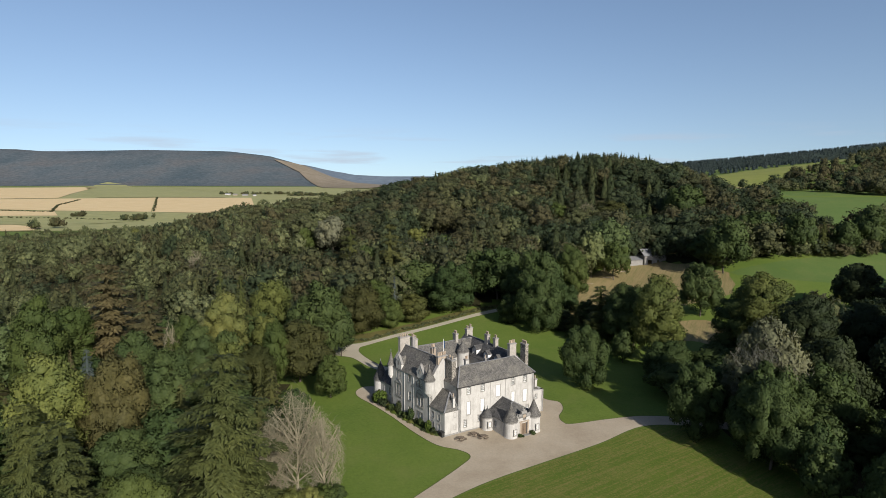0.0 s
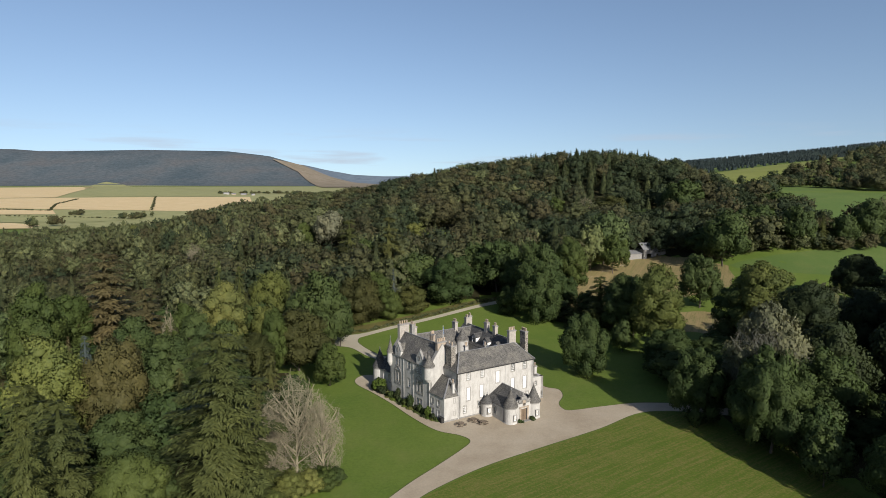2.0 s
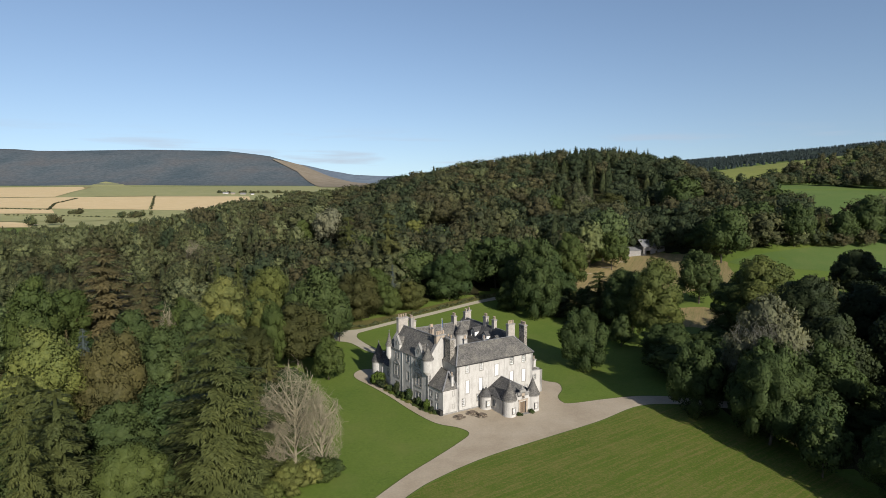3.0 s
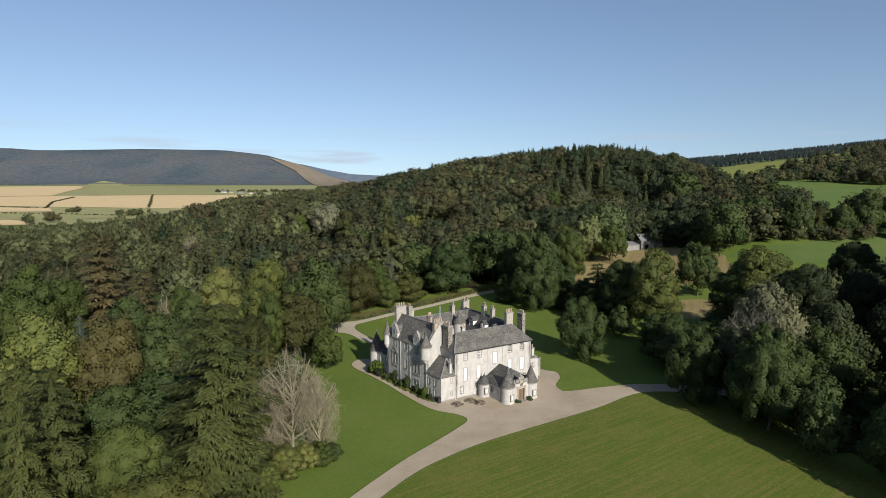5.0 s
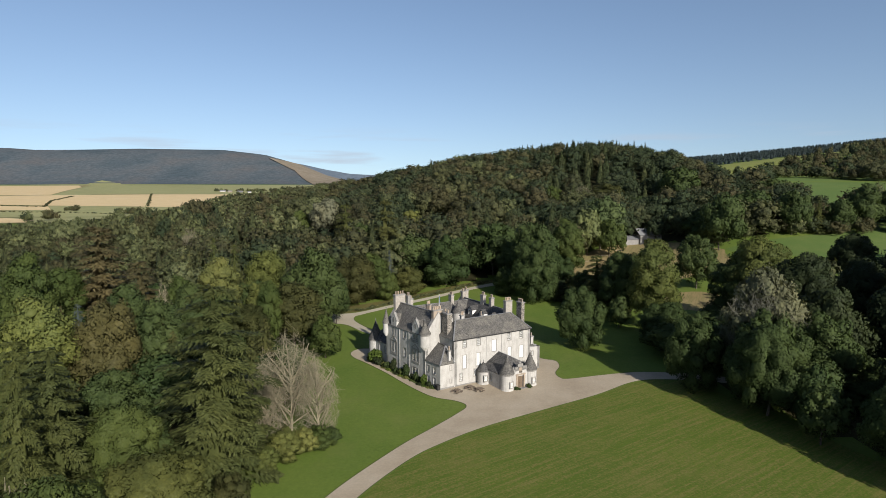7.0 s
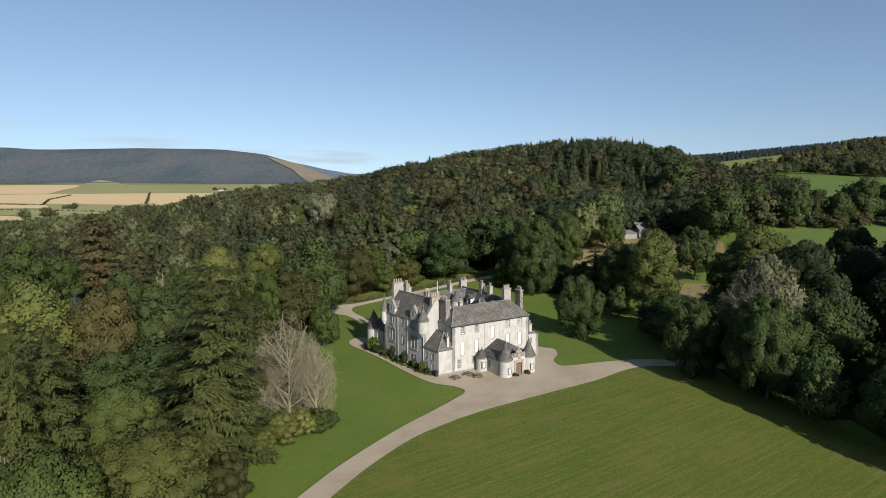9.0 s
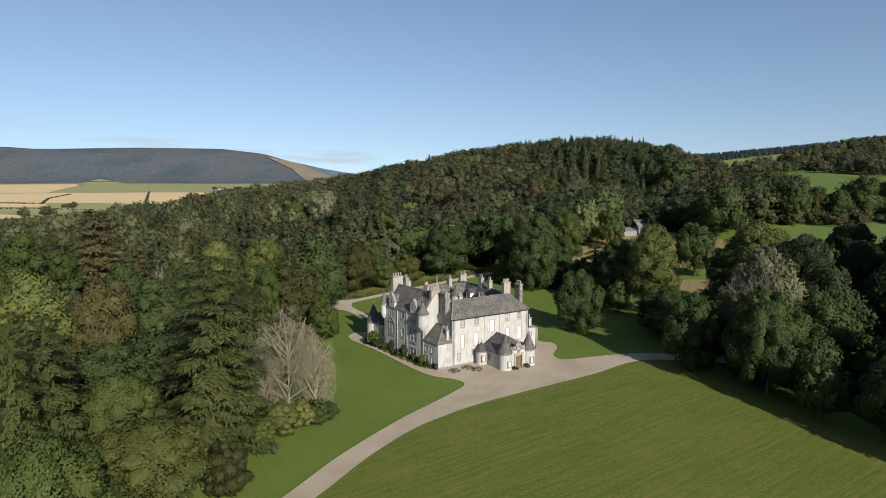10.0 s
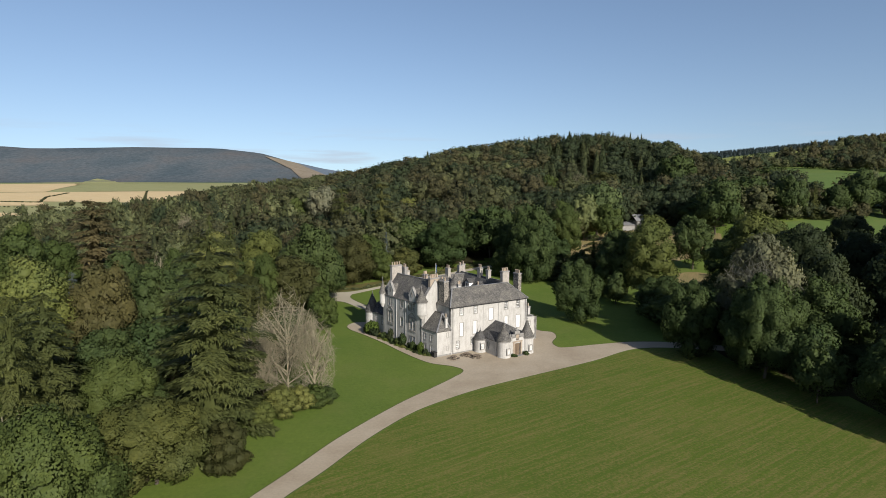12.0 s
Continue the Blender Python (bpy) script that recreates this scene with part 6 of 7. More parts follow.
box(bm, -0.75, -0.1, -0.1, 1.1, 0, 1.15)
box(bm, -0.8, -0.05, -0.15, 1.15, 1.15, 1.25)
part("coal_bunker", bm, DARK, house, "small dark lean-to box at the wall foot")

# west range
V0, V1, WD, WE, WR = 5.2, 20.6, 7.0, 10.45, 15.0
m = face(0, V1, -90, WEST)               # x runs from the north end to the south end


def wv(v0, v1):
    return V1 - v1, V1 - v0


top = [(*wv(7.95, 9.0), 8.35, 10.0), (*wv(9.2, 10.25), 8.35, 10.0), (*wv(12.45, 13.45), 8.45, 10.1), (*wv(16.55, 17.35), 8.15, 9.85), (*wv(17.5, 18.3), 8.15, 9.85)]
mid = [(*wv(7.9, 8.75), 4.1, 6.6), (*wv(8.9, 9.85), 4.1, 6.6), (*wv(12.4, 13.4), 4.2, 6.2), (*wv(16.55, 17.35), 4.3, 6.7), (*wv(17.5, 18.25), 4.3, 6.7)]
low = [(*wv(7.9, 8.9), 1.1, 2.7), (*wv(9.1, 10.1), 1.1, 2.7), (*wv(16.5, 18.0), 1.3, 2.8), (*wv(12.5, 13.4), 1.1, 2.7)]
wall(m, V1 - V0, WE, top + mid + low, HARL_GREY, label="weathered harled west front with stone-dressed windows")
for q in top + mid:
    window(m, *q, 2, 4)
for q in low:
    window(m, *q, 3, 4)
for v0, v1, z in ((7.7, 10.05, 6.85), (16.35, 18.45, 6.95)):
    x0, x1 = wv(v0, v1)
    bm = bmesh.new()
    box(bm, x0 - 0.1, x1 + 0.1, -0.12, 0, z, z + 0.16, m)
    beam(bm, (x0 - 0.12, -0.06, z + 0.16), ((x0 + x1) / 2, -0.06, z + 1.0), 0.14, 0.14, m)
    beam(bm, (x1 + 0.12, -0.06, z + 0.16), ((x0 + x1) / 2, -0.06, z + 1.0), 0.14, 0.14, m)
    box(bm, x0 - 0.25, x0, -0.06, 0, 3.9, z, m)
    box(bm, x1, x1 + 0.25, -0.06, 0, 3.9, z, m)
    box(bm, x0 - 0.25, x1 + 0.25, -0.1, 0, 3.7, 3.9, m)
    part("window_pediment", bm, STONE, house, "grey stone pediment over paired windows")
wall(face(0, V0, 0, WEST), WD, WE, [], HARL)
gable(face(0, V0, 0, WEST), 0, WD, WE, WR + 0.25, 0.7)
wall(face(WD, V1, 180, WEST), WD, WE, [], HARL_GREY)
gable(face(WD, V1, 180, WEST), 0, WD, WE, WR + 0.25, 0.7, HARL_GREY)
wall(face(WD, V0, 90, WEST), V1 - V0, WE, [], HARL_GREY)
o, e = 0.15, WE - 0.05
roof([[(-o, V0 + 0.6, e - 0.1), (-o, V1 - 0.6, e - 0.1), (WD / 2, V1 - 0.6, WR), (WD / 2, V0 + 0.6, WR)], [(WD + o, V0 + 0.6, e - 0.1), (WD + o, V1 - 0.6, e - 0.1), (WD / 2, V1 - 0.6, WR), (WD / 2, V0 + 0.6, WR)]], SLATE, base=WEST, label="steep grey slate roof of the west range")
ridge([((WD / 2, V0 + 0.6, WR - 0.03), (WD / 2, V1 - 0.6, WR - 0.03))], WEST, w=0.26, h=0.1)
skew = []
for v in (V0 + 0.35, V1 - 0.35):
    skew += [((-0.1, v, WE), (WD / 2, v, WR + 0.2)), ((WD + 0.1, v, WE), (WD / 2, v, WR + 0.2))]
for pair in skew:
    ridge([pair], WEST, STONE, w=0.8, h=0.12, name="skew")
chimney(3.5, V0 + 0.5, 13.5, 15.75, 2.4, 0.8, 5, SAND, WEST)
chimney(3.4, V1 - 0.5, 13.0, 16.9, 2.7, 0.9, 4, CHIM, WEST)
chimney(6.8, V1 + 0.8, 9.0, 16.0, 0.8, 1.0, 3, STONE, WEST)
chimney(7.0, 13.5, 9.5, 15.2, 1.0, 0.8, 3, SAND, WEST)
for v0, v1 in ((7.55, 10.0), (16.2, 18.4)):
    x0, x1 = wv(v0, v1)
    mx = (x0 + x1) / 2
    bm = bmesh.new()
    a = [bm.verts.new(m @ Vector(p)) for p in ((x0, -0.05, WE - 0.35), (x1, -0.05, WE - 0.35), (x1, -0.05, WE + 1.2), (mx, -0.05, WE + 3.0), (x0, -0.05, WE + 1.2))]
    b = [bm.verts.new(m @ Vector(p)) for p in ((x0, 0.5, WE - 0.35), (x1, 0.5, WE - 0.35), (x1, 0.5, WE + 1.2), (mx, 0.5, WE + 3.0), (x0, 0.5, WE + 1.2))]
    bm.faces.new(a), bm.faces.new(b[::-1])
    for i in range(5):
        j = (i + 1) % 5
        bm.faces.new((a[i], b[i], b[j], a[j]))
    for xx in (x0, x1):
        box(bm, min(xx, mx - 0.05 if xx == x0 else xx - 0.3), max(xx, xx + 0.3 if xx == x0 else xx), 0.5, 2.4, WE - 0.35, WE + 1.2, m) if False else box(bm, xx if xx == x0 else xx - 0.25, xx + 0.25 if xx == x0 else xx, 0.5, 1.4, WE - 0.35, WE + 1.2, m)
    dormer = part("dormer", bm, HARL_GREY, house, "gabled stone dormer")
    bm = bmesh.new()
    slab(bm, [(x0 - 0.15, 0.45, WE + 1.1), (mx, 0.45, WE + 2.75), (mx, 2.55, WE + 2.75), (x0 - 0.15, 1.1, WE + 1.1)], 0.12, m)
    slab(bm, [(x1 + 0.15, 0.45, WE + 1.1), (mx, 0.45, WE + 2.75), (mx, 2.55, WE + 2.75), (x1 + 0.15, 1.1, WE + 1.1)], 0.12, m)
    part("dormer_roof", bm, SLATE, dormer)
    bm = bmesh.new()
    beam(bm, (x0 - 0.1, 0.22, WE + 1.15), (mx, 0.22, WE + 3.05), 0.62, 0.12, m)
    beam(bm, (x1 + 0.1, 0.22, WE + 1.15), (mx, 0.22, WE + 3.05), 0.62, 0.12, m)
    lathe(bm, [(0.1, WE + 3.0), (0.14, WE + 3.25), (0.05, WE + 3.4), (0, WE + 3.75)], mx, 0.22, 8, m)
    part("dormer_skew", bm, STONE, dormer)
    bm = bmesh.new()
    lathe(bm, [(0, 0), (0.34, 0), (0.34, 0.06), (0.24, 0.06), (0.24, 0.02), (0, 0.02)], 0, 0, 16, m @ pose(mx, -0.06, WE + 1.45, 90) @ Matrix.Diagonal((1, 1.7, 1, 1)))
    part("dormer_window", bm, STONE, dormer, "oval stone-framed dormer window")
turret(0.15, V0 + 0.35, 1.15, 8.2, 10.9, 13.9, 0.9, WEST)
turret(-0.05, V1 - 0.1, 0.75, 8.3, 10.7, 14.0, 0.9, WEST, SLATE, HARL_GREY)
for v, w in ((V0 - 0.02, 0.1), (11.2, 0.1), (14.9, 0.1)):
    bm = bmesh.new()
    box(bm, -0.12, -0.02, v, v + w, 0.2, 8.0 if v < 6 else WE - 0.1, WEST)
    part("drainpipe", bm, HARL_GREY, house)

# north-west pavilion
turret(1.5, 27.7, 1.7, -0.2, 5.0, 9.6, 0, WEST, SLATE_DARK, HARL_GREY)
m = face(0.6, 28.6, -90, WEST)
pw = [(1.3, 2.0, 2.8, 4.4), (3.8, 4.5, 2.8, 4.4), (6.3, 7.0, 2.8, 4.4)]
wall(m, 8.0, 5.2, pw, HARL_GREY)
for q in pw:
    window(m, *q, 2, 4)
wall(face(6.5, 28.6, 180, WEST), 5.9, 5.2, [], HARL_GREY)
wall(face(6.5, 20.6, 90, WEST), 8.0, 5.2, [], HARL_GREY)
apex = (2.6, 26.4, 7.4)
roof([[(0.4, 24.4, 5.15), (0.4, 28.8, 5.15), apex], [(0.4, 28.8, 5.15), (4.8, 28.8, 5.15), apex], [(4.8, 28.8, 5.15), (4.8, 24.4, 5.15), apex], [(4.8, 24.4, 5.15), (0.4, 24.4, 5.15), apex]], SLATE_DARK, base=WEST, label="dark low slate roof of the corner pavilion")
roof([[(0.4, 20.6, 5.15), (0.4, 25.0, 5.15), (3.4, 25.0, 7.3), (3.4, 20.6, 7.3)], [(6.7, 20.6, 5.15), (6.7, 28.8, 5.15), (3.4, 26.5, 7.3), (3.4, 20.6, 7.3)]], SLATE_DARK, base=WEST, label="dark slate roof beside the pavilion")

# north range
NE, NR = 9.2, 12.5
for q in (face(22, 28.5, 180), ):
    wall(q, 19.0, NE, [], HARL_GREY)
wall(face(3.0, 21.5, 0), 18.0, NE, [(4.0, 5.0, 5, 6.8), (7.5, 8.5, 5, 6.8)], HARL)
for x in (4.0, 7.5):
    window(face(3.0, 21.5, 0), x, x + 1, 5, 6.8, 2, 4)
gable(face(3.0, 28.5, -90), 0, 7, NE, NR, 0.6, HARL_GREY)
roof([[(2.6, 21.3, NE), (23.5, 21.3, NE), (23.5, 25, NR), (2.6, 25, NR)], [(2.6, 28.7, NE), (23.5, 28.7, NE), (23.5, 25, NR), (2.6, 25, NR)]], SLATE, label="slate roof of the north range")
ridge([((2.6, 25, NR - 0.03), (23.5, 25, NR - 0.03))], w=0.24, h=0.08)
chimney(18.4, 25, 11.5, 14.3, 0.8, 1.4, 3, CHIM)
chimney(6.5, 25, 11.5, 14.6, 0.8, 1.4, 3, CHIM)

# east range
E0, E1, EE, ER = 20.3, 27.2, 9.2, 12.7
wall(face(E0, 22.0, -90), 15.0, EE, [(2, 3, 5, 6.8), (6, 7, 5, 6.8), (10, 11, 5, 6.8)], HARL)
for x in (2, 6, 10):
    window(face(E0, 22.0, -90), x, x + 1, 5, 6.8, 2, 4)
wall(face(E1, 7.0, 90), 21.5, EE, [], HARL)
wall(face(E1, 28.5, 180), E1 - E0, EE, [], HARL)
wall(face(E0, 7.0, 0), E1 - E0, EE, [], HARL)
gable(face(E1, 28.5, 180), 0, E1 - E0, EE, ER, 0.6, HARL_GREY)
gable(face(E0, 7.05, 0), 0, E1 - E0, EE, ER, 0.6, HARL_GREY)
xm = (E0 + E1) / 2
roof([[(E0 - 0.2, 7.0, EE), (E0 - 0.2, 28.7, EE), (xm, 28.7, ER), (xm, 7.0, ER)], [(E1 + 0.2, 7.0, EE), (E1 + 0.2, 28.7, EE), (xm, 28.7, ER), (xm, 7.0, ER)]], SLATE_DARK, label="dark slate roof of the east range")
ridge([((xm, 7.0, ER - 0.03), (xm, 28.7, ER - 0.03))], w=0.24, h=0.08)
for v in (10.2, 14.6, 19.6):
    m = face(E0 + 0.35, v + 0.9, -90)
    bm = bmesh.new()
    pierced(bm, 0, 1.8, EE + 0.1, EE + 2.0, 0.2, [(0.25, 1.55, EE + 0.5, EE + 1.75)], m)
    box(bm, 0, 0.15, 0.2, 1.7, EE + 0.1, EE + 2.0, m)
    box(bm, 1.65, 1.8, 0.2, 1.7, EE + 0.1, EE + 2.0, m)
    dormer = part("dormer", bm, WHITE, house, "white timber dormer")
    bm = bmesh.new()
    slab(bm, [(-0.2, -0.2, EE + 1.95), (0.9, -0.2, EE + 2.9), (0.9, 2.6, EE + 2.9), (-0.2, 2.0, EE + 1.95)], 0.12, m)
    slab(bm, [(2.0, -0.2, EE + 1.95), (0.9, -0.2, EE + 2.9), (0.9, 2.6, EE + 2.9), (2.0, 2.0, EE + 1.95)], 0.12, m)
    part("dormer_roof", bm, SLATE_DARK, dormer)
    bm = bmesh.new()
    a = [bm.verts.new(m @ Vector(p)) for p in ((0, 0.02, EE + 2.0), (1.8, 0.02, EE + 2.0), (0.9, 0.02, EE + 2.8))]
    bm.faces.new(a)
    bmesh.ops.solidify(bm, geom=bm.faces[:], thickness=0.1)
    part("dormer_gable", bm, WHITE, dormer)
    bm = bmesh.new()
    for i in range(2):
        box(bm, 0.32 + 0.65 * i, 0.9 + 0.65 * i - 0.07, 0.1, 0.12, EE + 0.55, EE + 1.7, m)
    part("dormer_pane", bm, GLASS, dormer, "dark glass").visible_shadow = False
    bm = bmesh.new()
    for a0, a1, c0, c1 in ((0.25, 1.55, EE + 0.5, EE + 0.56), (0.25, 1.55, EE + 1.69, EE + 1.75), (0.25, 0.32, EE + 0.5, EE + 1.75), (1.48, 1.55, EE + 0.5, EE + 1.75), (0.83, 0.97, EE + 0.5, EE + 1.75), (0.3, 1.5, EE + 1.08, EE + 1.15)):
        box(bm, a0, a1, 0.06, 0.14, c0, c1, m)
    part("glazing_bars", bm, WHITE, dormer)
chimney(xm, 27.6, 11.5, 14.3, 0.9, 1.0, 2, CHIM)
chimney(xm + 1.2, 28.0, 11.0, 14.5, 0.9, 1.0, 2, CHIM)
chimney(xm, 18.4, 12.0, 14.8, 0.9, 1.2, 3, CHIM)
chimney(xm, 14.8, 12.0, 14.7, 0.9, 1.0, 2, CHIM)
turret(18.2, 21.2, 1.5, -0.2, 10.6, 13.4, 0, ONE, SLATE)
turret(27.0, 7.6, 0.7, 7.6, 10.8, 13.6, 1.2, ONE, SLATE)

# east wing beside the front
wall(face(S1, 0.1, 0), 3.0, 5.6, [(0.6, 1.1, 3.7, 4.7)], HARL)
window(face(S1, 0.1, 0), 0.6, 1.1, 3.7, 4.7, 1, 2)
wall(face(S1 + 3.0, 0.1, 90), 6.9, 5.6, [], HARL)
roof([[(S1, 0.7, 5.3), (S1 + 2.4, 0.7, 5.3), (S1 + 2.4, 7.0, 7.4), (S1, 7.0, 7.4)]], SLATE)
chimney(S1 + 2.2, 2.2, 4.5, 7.6, 0.7, 0.7, 1, HARL)

# porch with its three round turrets
PE = 3.45
turret(11.9, -7.0, 1.4, -0.2, 3.7, 7.4, 0, ONE, SLATE)
turret(18.0, -7.0, 1.4, -0.2, 3.7, 7.4, 0, ONE, SLATE)
turret(10.0, -1.25, 1.25, -0.2, 3.1, 5.0, 0, ONE, SLATE_DARK)
m = face(10.6, 0, -90)
wall(m, 6.2, PE, [(3.0, 3.7, 1.2, 2.6)], HARL)
window(m, 3.0, 3.7, 1.2, 2.6, 2, 4)
m = face(19.4, -6.2, 90)
wall(m, 6.2, PE, [(2.0, 2.8, 1.2, 2.6)], HARL)
window(m, 2.0, 2.8, 1.2, 2.6, 2, 4)
m = face(12.4, -7.6, 0)
wall(m, 5.2, 3.9, [(1.75, 3.35, 0.05, 2.75)], HARL)
bm = bmesh.new()
box(bm, 1.4, 1.75, -0.15, 0.1, 0, 3.0, m)
box(bm, 3.35, 3.7, -0.15, 0.1, 0, 3.0, m)
box(bm, 1.3, 3.8, -0.2, 0.1, 3.0, 3.25, m)
part("door_surround", bm, SAND, house, "tan moulded stone doorway")
bm = bmesh.new()
for x0, x1, z1 in ((0.7, 4.5, 4.25), (1.2, 4.0, 4.7), (1.9, 3.3, 5.3)):
    box(bm, x0, x1, 0.05, 0.55, 3.9, z1, m)
lathe(bm, [(0.3, 5.3), (0.34, 5.5), (0.1, 5.75), (0.16, 5.9), (0, 6.2)], 2.6, 0.3, 10, m)
for x in (0.95, 4.25):
    lathe(bm, [(0.16, 4.2), (0.22, 4.45), (0.06, 4.7), (0, 5.0)], x, 0.3, 10, m)
part("pediment", bm, STONE, house, "carved stone gable over the door")
bm = bmesh.new()
box(bm, 2.2, 3.0, 0.0, 0.05, 3.35, 4.55, m)
part("carved_panel", bm, SAND, house, "worn carved stone panel")
for x0 in (1.77, 2.56):
    bm = bmesh.new()
    box(bm, x0, x0 + 0.77, 0.25, 0.33, 0.05, 2.72, m)
    for k in range(3):
        box(bm, x0 + 0.1, x0 + 0.67, 0.22, 0.25, 0.25 + k * 0.82, 0.9 + k * 0.82, m)
    dr = part("door_leaf", bm, WOOD, house, "brown panelled oak door leaf")
    bm = bmesh.new()
    lathe(bm, [(0, 0), (0.05, 0), (0.05, 0.06), (0, 0.06)], 0, 0, 8, m @ pose(x0 + (0.68 if x0 < 2 else 0.09), 0.22, 1.2, 90))
    part("door_knob", bm, IRON, dr)
for x, r in ((11.9, 1.4), (18.0, 1.4)):
    s = -1 if x < 15 else 1
    mm = face(x + (0.1 if s < 0 else -0.1), -8.46, 0)
    window(mm @ pose(0, -0.12, 0), -0.35, 0.3, 1.0, 2.1, 2, 3, surround=True)
mm = face(9.7, -2.54, 0)
window(mm @ pose(0, -0.12, 0), -0.35, 0.35, 1.1, 2.2, 2, 3)
o = 0.2
roof([[(10.4, -6.4, PE), (10.4, 0, PE), (14.9, 0, 6.1), (14.9, -3.6, 6.1)], [(19.6, -6.4, PE), (19.6, 0, PE), (14.9, 0, 6.1), (14.9, -3.6, 6.1)], [(10.4, -6.6, PE), (19.6, -6.6, PE), (14.9, -3.6, 6.1)]], SLATE_DARK, label="dark hipped slate roof of the porch")
ridge([((14.9, -3.6, 6.07), (14.9, 0, 6.07)), ((10.4, -6.4, PE), (14.9, -3.6, 6.1)), ((19.6, -6.4, PE), (14.9, -3.6, 6.1))], w=0.22, h=0.07)
bm = bmesh.new()
box(bm, 13.6, 16.4, -9.0, -7.7, -0.05, 0.14)
box(bm, 13.9, 16.1, -8.5, -7.7, 0.14, 0.28)
part("doorstep", bm, STONE, house)

# flagpole
fp = tagged(empty("flagpole", house.matrix_basis @ pose(4.9, 8.6, 14.6)), "white flagpole on the roof with a furled blue flag", "flagpole")
bm = bmesh.new()
lathe(bm, [(0, 0), (0.07, 0), (0.045, 3.7), (0, 3.7)], 0, 0, 8)
lathe(bm, [(0, 3.7), (0.09, 3.78), (0, 3.9)], 0, 0, 8)
part("pole", bm, WHITE, fp)
bm = bmesh.new()
rows = []
for k in range(9):
    z = 3.5 - k * 0.2
    rows.append([bm.verts.new((0.06 + 0.07 * i * (1 - 0.05 * k), 0.1 * math.sin(i * 1.9 + k * 0.5), z - 0.05 * i)) for i in range(5)])
for a, b in zip(rows, rows[1:]):
    for i in range(4):
        bm.faces.new((a[i], a[i + 1], b[i + 1], b[i]))
bmesh.ops.solidify(bm, geom=bm.faces[:], thickness=0.015)
part("flag", bm, FLAG_BLUE, fp, "limp blue flag")


# ---- things round the house ----
def at_house(x, y, turn=0):
    p = house.matrix_basis @ pose(x, y, 0.03, 0, 0, turn)
    return p


def picnic_table():
    t = tagged(empty("picnic_table"), "dark weathered round wooden picnic table on the gravel", "picnic table", "picnic tables")
    bm = bmesh.new()
    for i in range(7):
        y = -0.6 + 0.2 * i
        w = math.sqrt(max(0.05, 0.68 ** 2 - y * y))
        box(bm, -w, w, y - 0.09, y + 0.09, 0.72, 0.765)
    part("tabletop", bm, TABLE_WOOD, t)
    for k in range(4):
        m = pose(0, 0, 0, 0, 0, 90 * k + 45)
        bm = bmesh.new()
        box(bm, 0.83, 1.0, -0.55, 0.55, 0.42, 0.46, m)
        box(bm, 1.02, 1.19, -0.45, 0.45, 0.42, 0.46, m)
        part("bench", bm, TABLE_WOOD, t)
        bm = bmesh.new()
        beam(bm, (0.35, 0, 0.68), (1.12, 0, 0.36), 0.07, 0.06, m)
        beam(bm, (1.0, 0, 0.4), (0.85, 0, -0.03), 0.08, 0.08, m)
        beam(bm, (0.2, 0, 0.7), (0.45, 0, -0.03), 0.08, 0.08, m)
        part("leg", bm, TABLE_WOOD, t)
    return t


first = picnic_table()
spots_t = [(2.2, -3.0, 10), (5.6, -2.6, 33), (6.6, -4.6, 57)]
first.matrix_basis = at_house(*spots_t[0])
for q in spots_t[1:]:
    copy_thing(first, at_house(*q))


def bush_mesh(seed, n=1100, size=0.085):
    return tri_mesh("bush", *broad_crown(seed, 11, n, size, low=0.0, taper=0.1, tall=1.3))


BUSH = [bush_mesh(400 + k) for k in range(4)]


def bush(p, r, h, k, mat, label, name="bush"):
    ob = new(name, BUSH[k % 4])
    if not ob.data.materials:
        ob.data.materials.append(mat)
    ob.material_slots[0].link = 'OBJECT'
    ob.material_slots[0].material = mat
    ob.matrix_basis = p @ Matrix.Diagonal((r, r, h / 1.3, 1))
    return tagged(ob, label, "shrub", "shrubs at the wall foot")


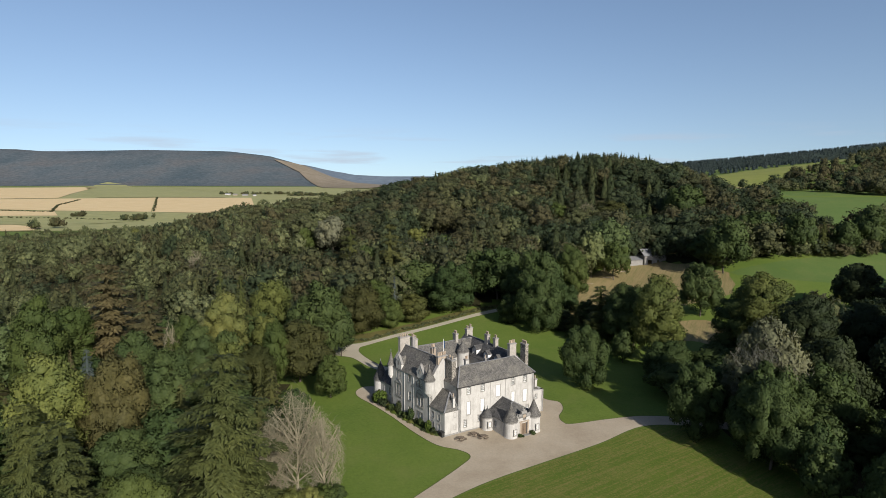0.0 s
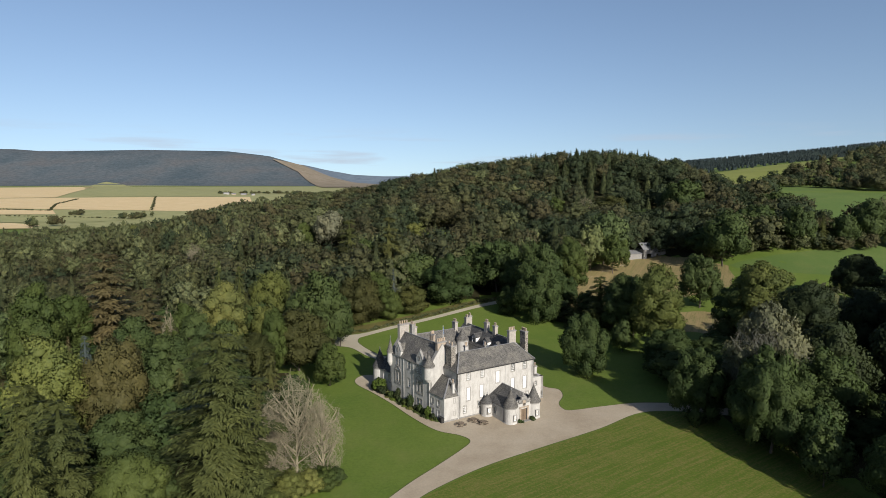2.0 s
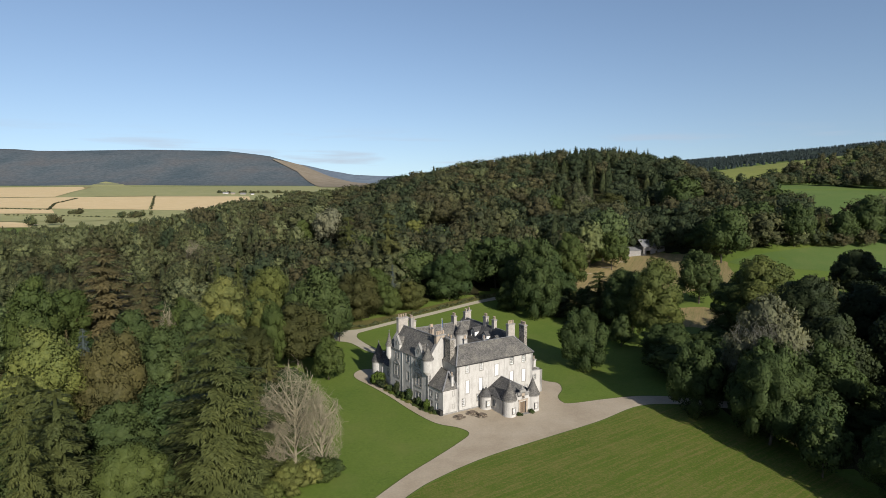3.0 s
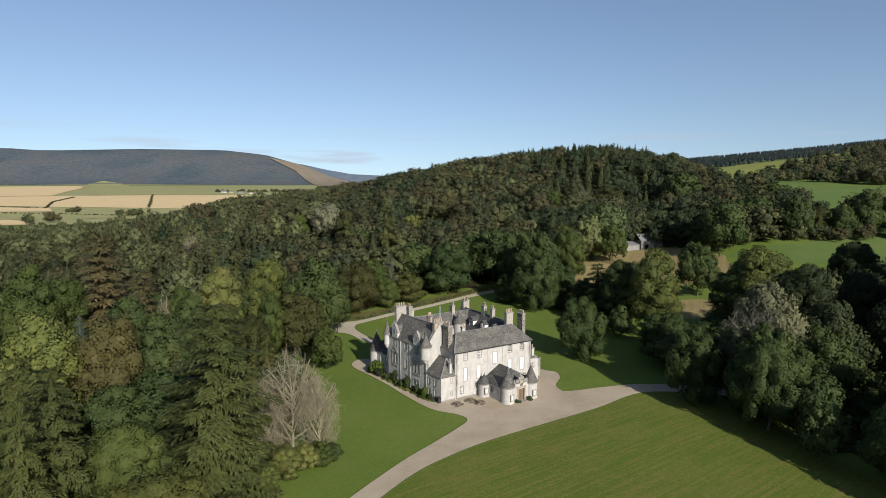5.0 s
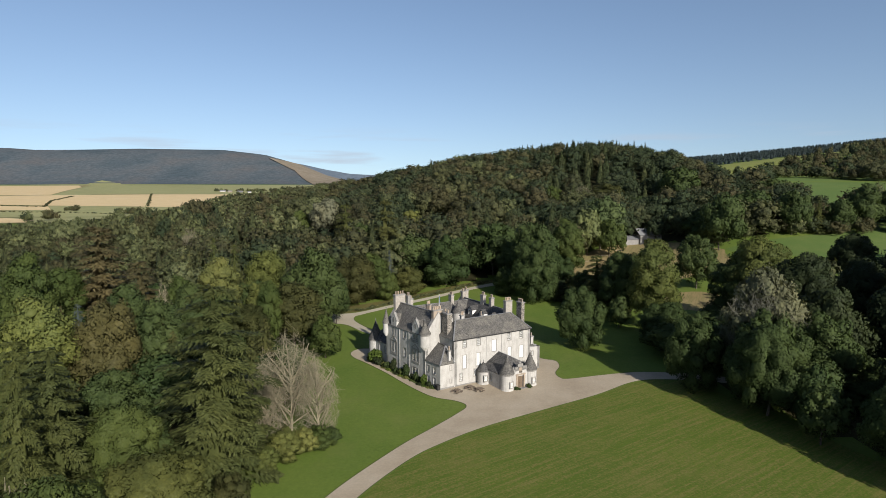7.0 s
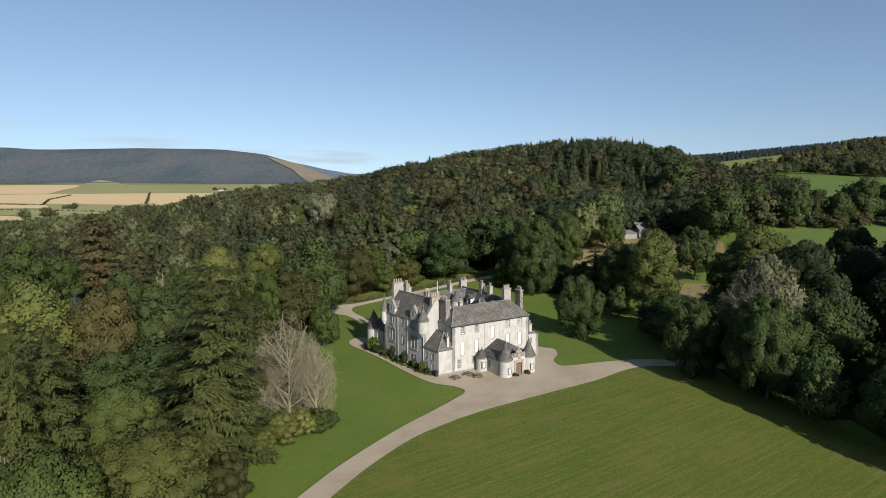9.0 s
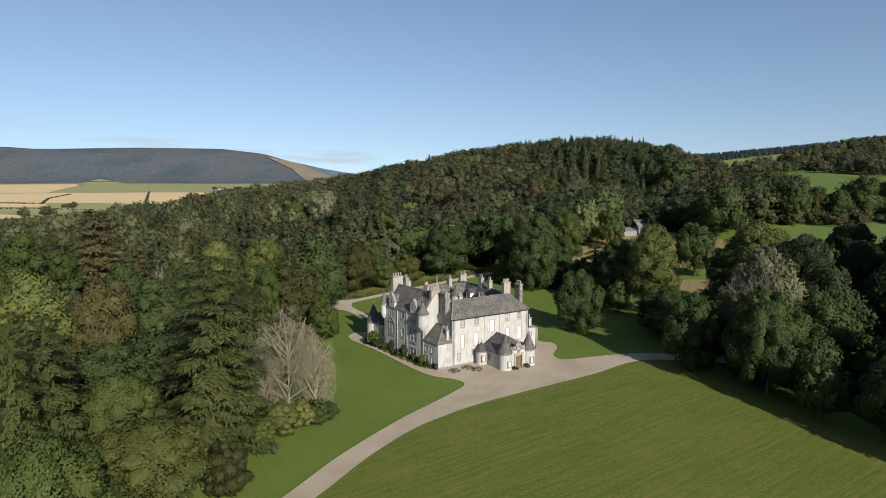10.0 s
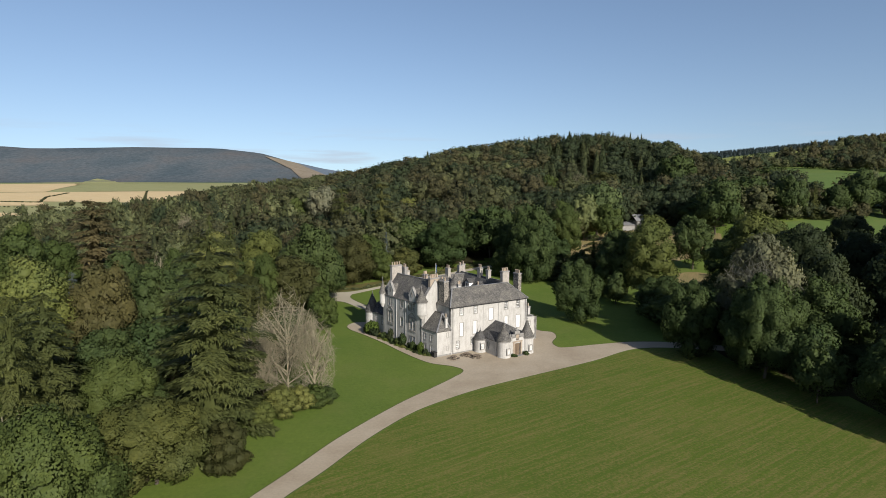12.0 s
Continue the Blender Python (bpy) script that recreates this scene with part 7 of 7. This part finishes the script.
hw = house.matrix_basis @ WEST
for i, (u, v, r, h, mat) in enumerate(((-0.5, 24.4, 1.4, 3.6, SHRUB), (-0.7, 22.4, 1.0, 2.2, LEAF_GREEN), (-0.3, 26.2, 1.0, 2.4, SHRUB), (-0.8, 20.6, 0.6, 1.1, LEAF_LIME), (-0.7, 18.6, 0.7, 2.0, LEAF_DARK), (-0.45, 16.5, 0.55, 3.2, SHRUB), (-0.9, 15.4, 0.7, 1.2, LEAF_DARK),
                                        (-0.6, 13.2, 0.6, 1.7, LEAF_GREEN), (-0.4, 11.5, 0.6, 3.1, LEAF_DARK), (-0.7, 9.2, 0.6, 1.3, SHRUB), (-0.5, 7.6, 0.5, 2.3, SHRUB), (-0.75, 6.2, 0.7, 1.4, LEAF_DARK), (-0.5, 4.6, 0.55, 2.7, SHRUB), (-0.7, 3.2, 0.6, 1.2, LEAF_DARK), (-0.75, 2.0, 0.5, 0.9, SHRUB),
                                        (-1.4, 19.4, 0.9, 0.6, LEAF_LIME), (-1.4, 17.3, 0.8, 0.7, SHRUB), (-1.5, 14.2, 0.9, 0.55, LEAF_LIME), (-1.55, 12.4, 0.8, 0.5, SHRUB), (-1.45, 10.4, 0.85, 0.6, LEAF_LIME), (-1.4, 8.4, 0.7, 0.5, LEAF_GREEN), (-1.4, 5.3, 0.8, 0.6, LEAF_LIME), (-1.3, 3.9, 0.75, 0.5, SHRUB), (-1.2, 2.5, 0.6, 0.45, LEAF_LIME))):
    bush(hw @ pose(u - (0.35 if h > 1.5 else 0.0), v, 0, 0, 0, i * 50), r * (1.45 if h > 1.5 else 1.1), h * (0.86 if h > 1.5 else 1.0), i, LEAF_DEEP if i % 4 == 1 else LEAF_DARK if i % 4 == 2 and i < 15 else mat, "leafy green shrub at the foot of the house wall")
for i, (x, y, r, h) in enumerate(((13.4, -8.2, 0.55, 0.8), (16.7, -8.4, 0.7, 0.9), (14.0, -8.5, 0.35, 0.6), (20.2, -5.2, 0.5, 1.3), (20.1, -3.4, 0.5, 1.6))):
    bush(at_house(x, y, i * 40), r, h, i, LEAF_DARK, "dark shrub beside the porch")
bed = [(-0.2, 1.4), (-1.3, 1.6), (-1.7, 4.2), (-1.9, 7.2), (-1.7, 9.6), (-1.9, 11.8), (-2.0, 14.4), (-1.8, 17), (-1.7, 19.2), (-1.2, 22), (-0.6, 24.5), (0.2, 24), (-0.1, 20), (-0.1, 10)]
sheet("flower_bed", ring_of([tuple((hw @ Vector((u, v, 0)))[:2]) for u, v in bed], 4), 0.06, EARTH, "planted bed along the west front", "bed", 20)

# stable court among the trees
st = tagged(empty("stable_block", pose(99, 288, land_z(99, 288) - 0.2, 0, 0, 12)), "low grey stone stable block with a pale grey roof", "stable")
bm = bmesh.new()
pierced(bm, 0, 12, 0, 5.0, 0.5, [(2, 4.2, 0, 2.8), (7, 8.2, 1.0, 2.6)], ONE)
pierced(bm, 0, 9, 0, 5.0, 0.5, [], pose(0, 9, 0, 0, 0, -90))
pierced(bm, 0, 9, 0, 5.0, 0.5, [], pose(12, 0, 0, 0, 0, 90))
part("wall", bm, STONE, st)
bm = bmesh.new()
slab(bm, [(-0.3, -0.3, 4.9), (12.3, -0.3, 4.9), (12.3, 4.5, 8.0), (-0.3, 4.5, 8.0)], 0.2)
slab(bm, [(-0.3, 9.3, 4.9), (12.3, 9.3, 4.9), (12.3, 4.5, 8.0), (-0.3, 4.5, 8.0)], 0.2)
part("roof", bm, LEAD, st)
bm = bmesh.new()
box(bm, -7, 0, 1, 6, 0, 3.0, None)
part("lean_to", bm, STONE, st, "low stone cart shed")
bm = bmesh.new()
slab(bm, [(-7.3, 0.6, 3.0), (0, 0.6, 3.0), (0, 6, 4.4), (-7.3, 6, 4.4)], 0.15)
part("lean_to_roof", bm, LEAD, st)

# farm across the valley
def farm_shed(x, y, w, d, h, turn, wall_mat, label):
    shed = tagged(empty("farm_shed", pose(x, y, land_z(x, y) - 0.5, 0, 0, turn)), label, "shed", "farm across the valley")
    bm = bmesh.new()
    box(bm, 0, w, 0, d, 0, h)
    part("wall", bm, wall_mat, shed)
    bm = bmesh.new()
    slab(bm, [(-0.5, -0.5, h - 0.1), (w + 0.5, -0.5, h - 0.1), (w + 0.5, d / 2, h + d * 0.25), (-0.5, d / 2, h + d * 0.25)], 0.3)
    slab(bm, [(-0.5, d + 0.5, h - 0.1), (w + 0.5, d + 0.5, h - 0.1), (w + 0.5, d / 2, h + d * 0.25), (-0.5, d / 2, h + d * 0.25)], 0.3)
    part("roof", bm, LEAD, shed)


for x, y, w, d, h, turn, mat, label in ((-629, 1712, 15, 10, 4.5, 12, HARL_GREY, "pale grey-roofed farm shed across the valley"), (-598, 1690, 12, 8, 4, 20, SAND, "stone farm building across the valley"), (-566, 1672, 15, 9, 4, 8, STONE, "long pale farm shed across the valley"), (-528, 1650, 9, 7, 4, 30, HARL_GREY, "small white cottage across the valley")):
    farm_shed(x, y, w, d, h, turn, mat, label)

# walled garden up the slope
gw = tagged(empty("garden_wall", pose(-18, 330, land_z(-5, 331) - 0.8)), "pale stone garden wall on the slope", "wall")
bm = bmesh.new()
for k in range(8):
    box(bm, k * 7, k * 7 + 7, 0, 0.6, -1 + k * 0.1, 2.6 + k * 0.12)
part("wall", bm, SAND, gw)

border = []
rng_b = np.random.default_rng(11)
line = [(-30, 189.5), (-24, 190.5), (-16, 199), (-5, 208), (12, 223), (20, 229)]
for (x0, y0), (x1, y1) in zip(line, line[1:]):
    n = int(math.hypot(x1 - x0, y1 - y0) / 0.45)
    for k in range(n):
        f = k / n
        border.append((x0 + (x1 - x0) * f + rng_b.normal(0, 0.7), y0 + (y1 - y0) * f + rng_b.normal(0, 0.7), rng_b.uniform(0.5, 0.9), rng_b.uniform(0.3, 0.8), rng_b.uniform(0, 6), float(rng_b.uniform(0.8, 1.0))))
woodland("border_plants", [broad_crown(500 + k, 8, 110, 0.15, low=0.0, tall=1.3) for k in range(3)], border, LEAF_FAR, 1.3, "yellow-green border plants along the upper drive")
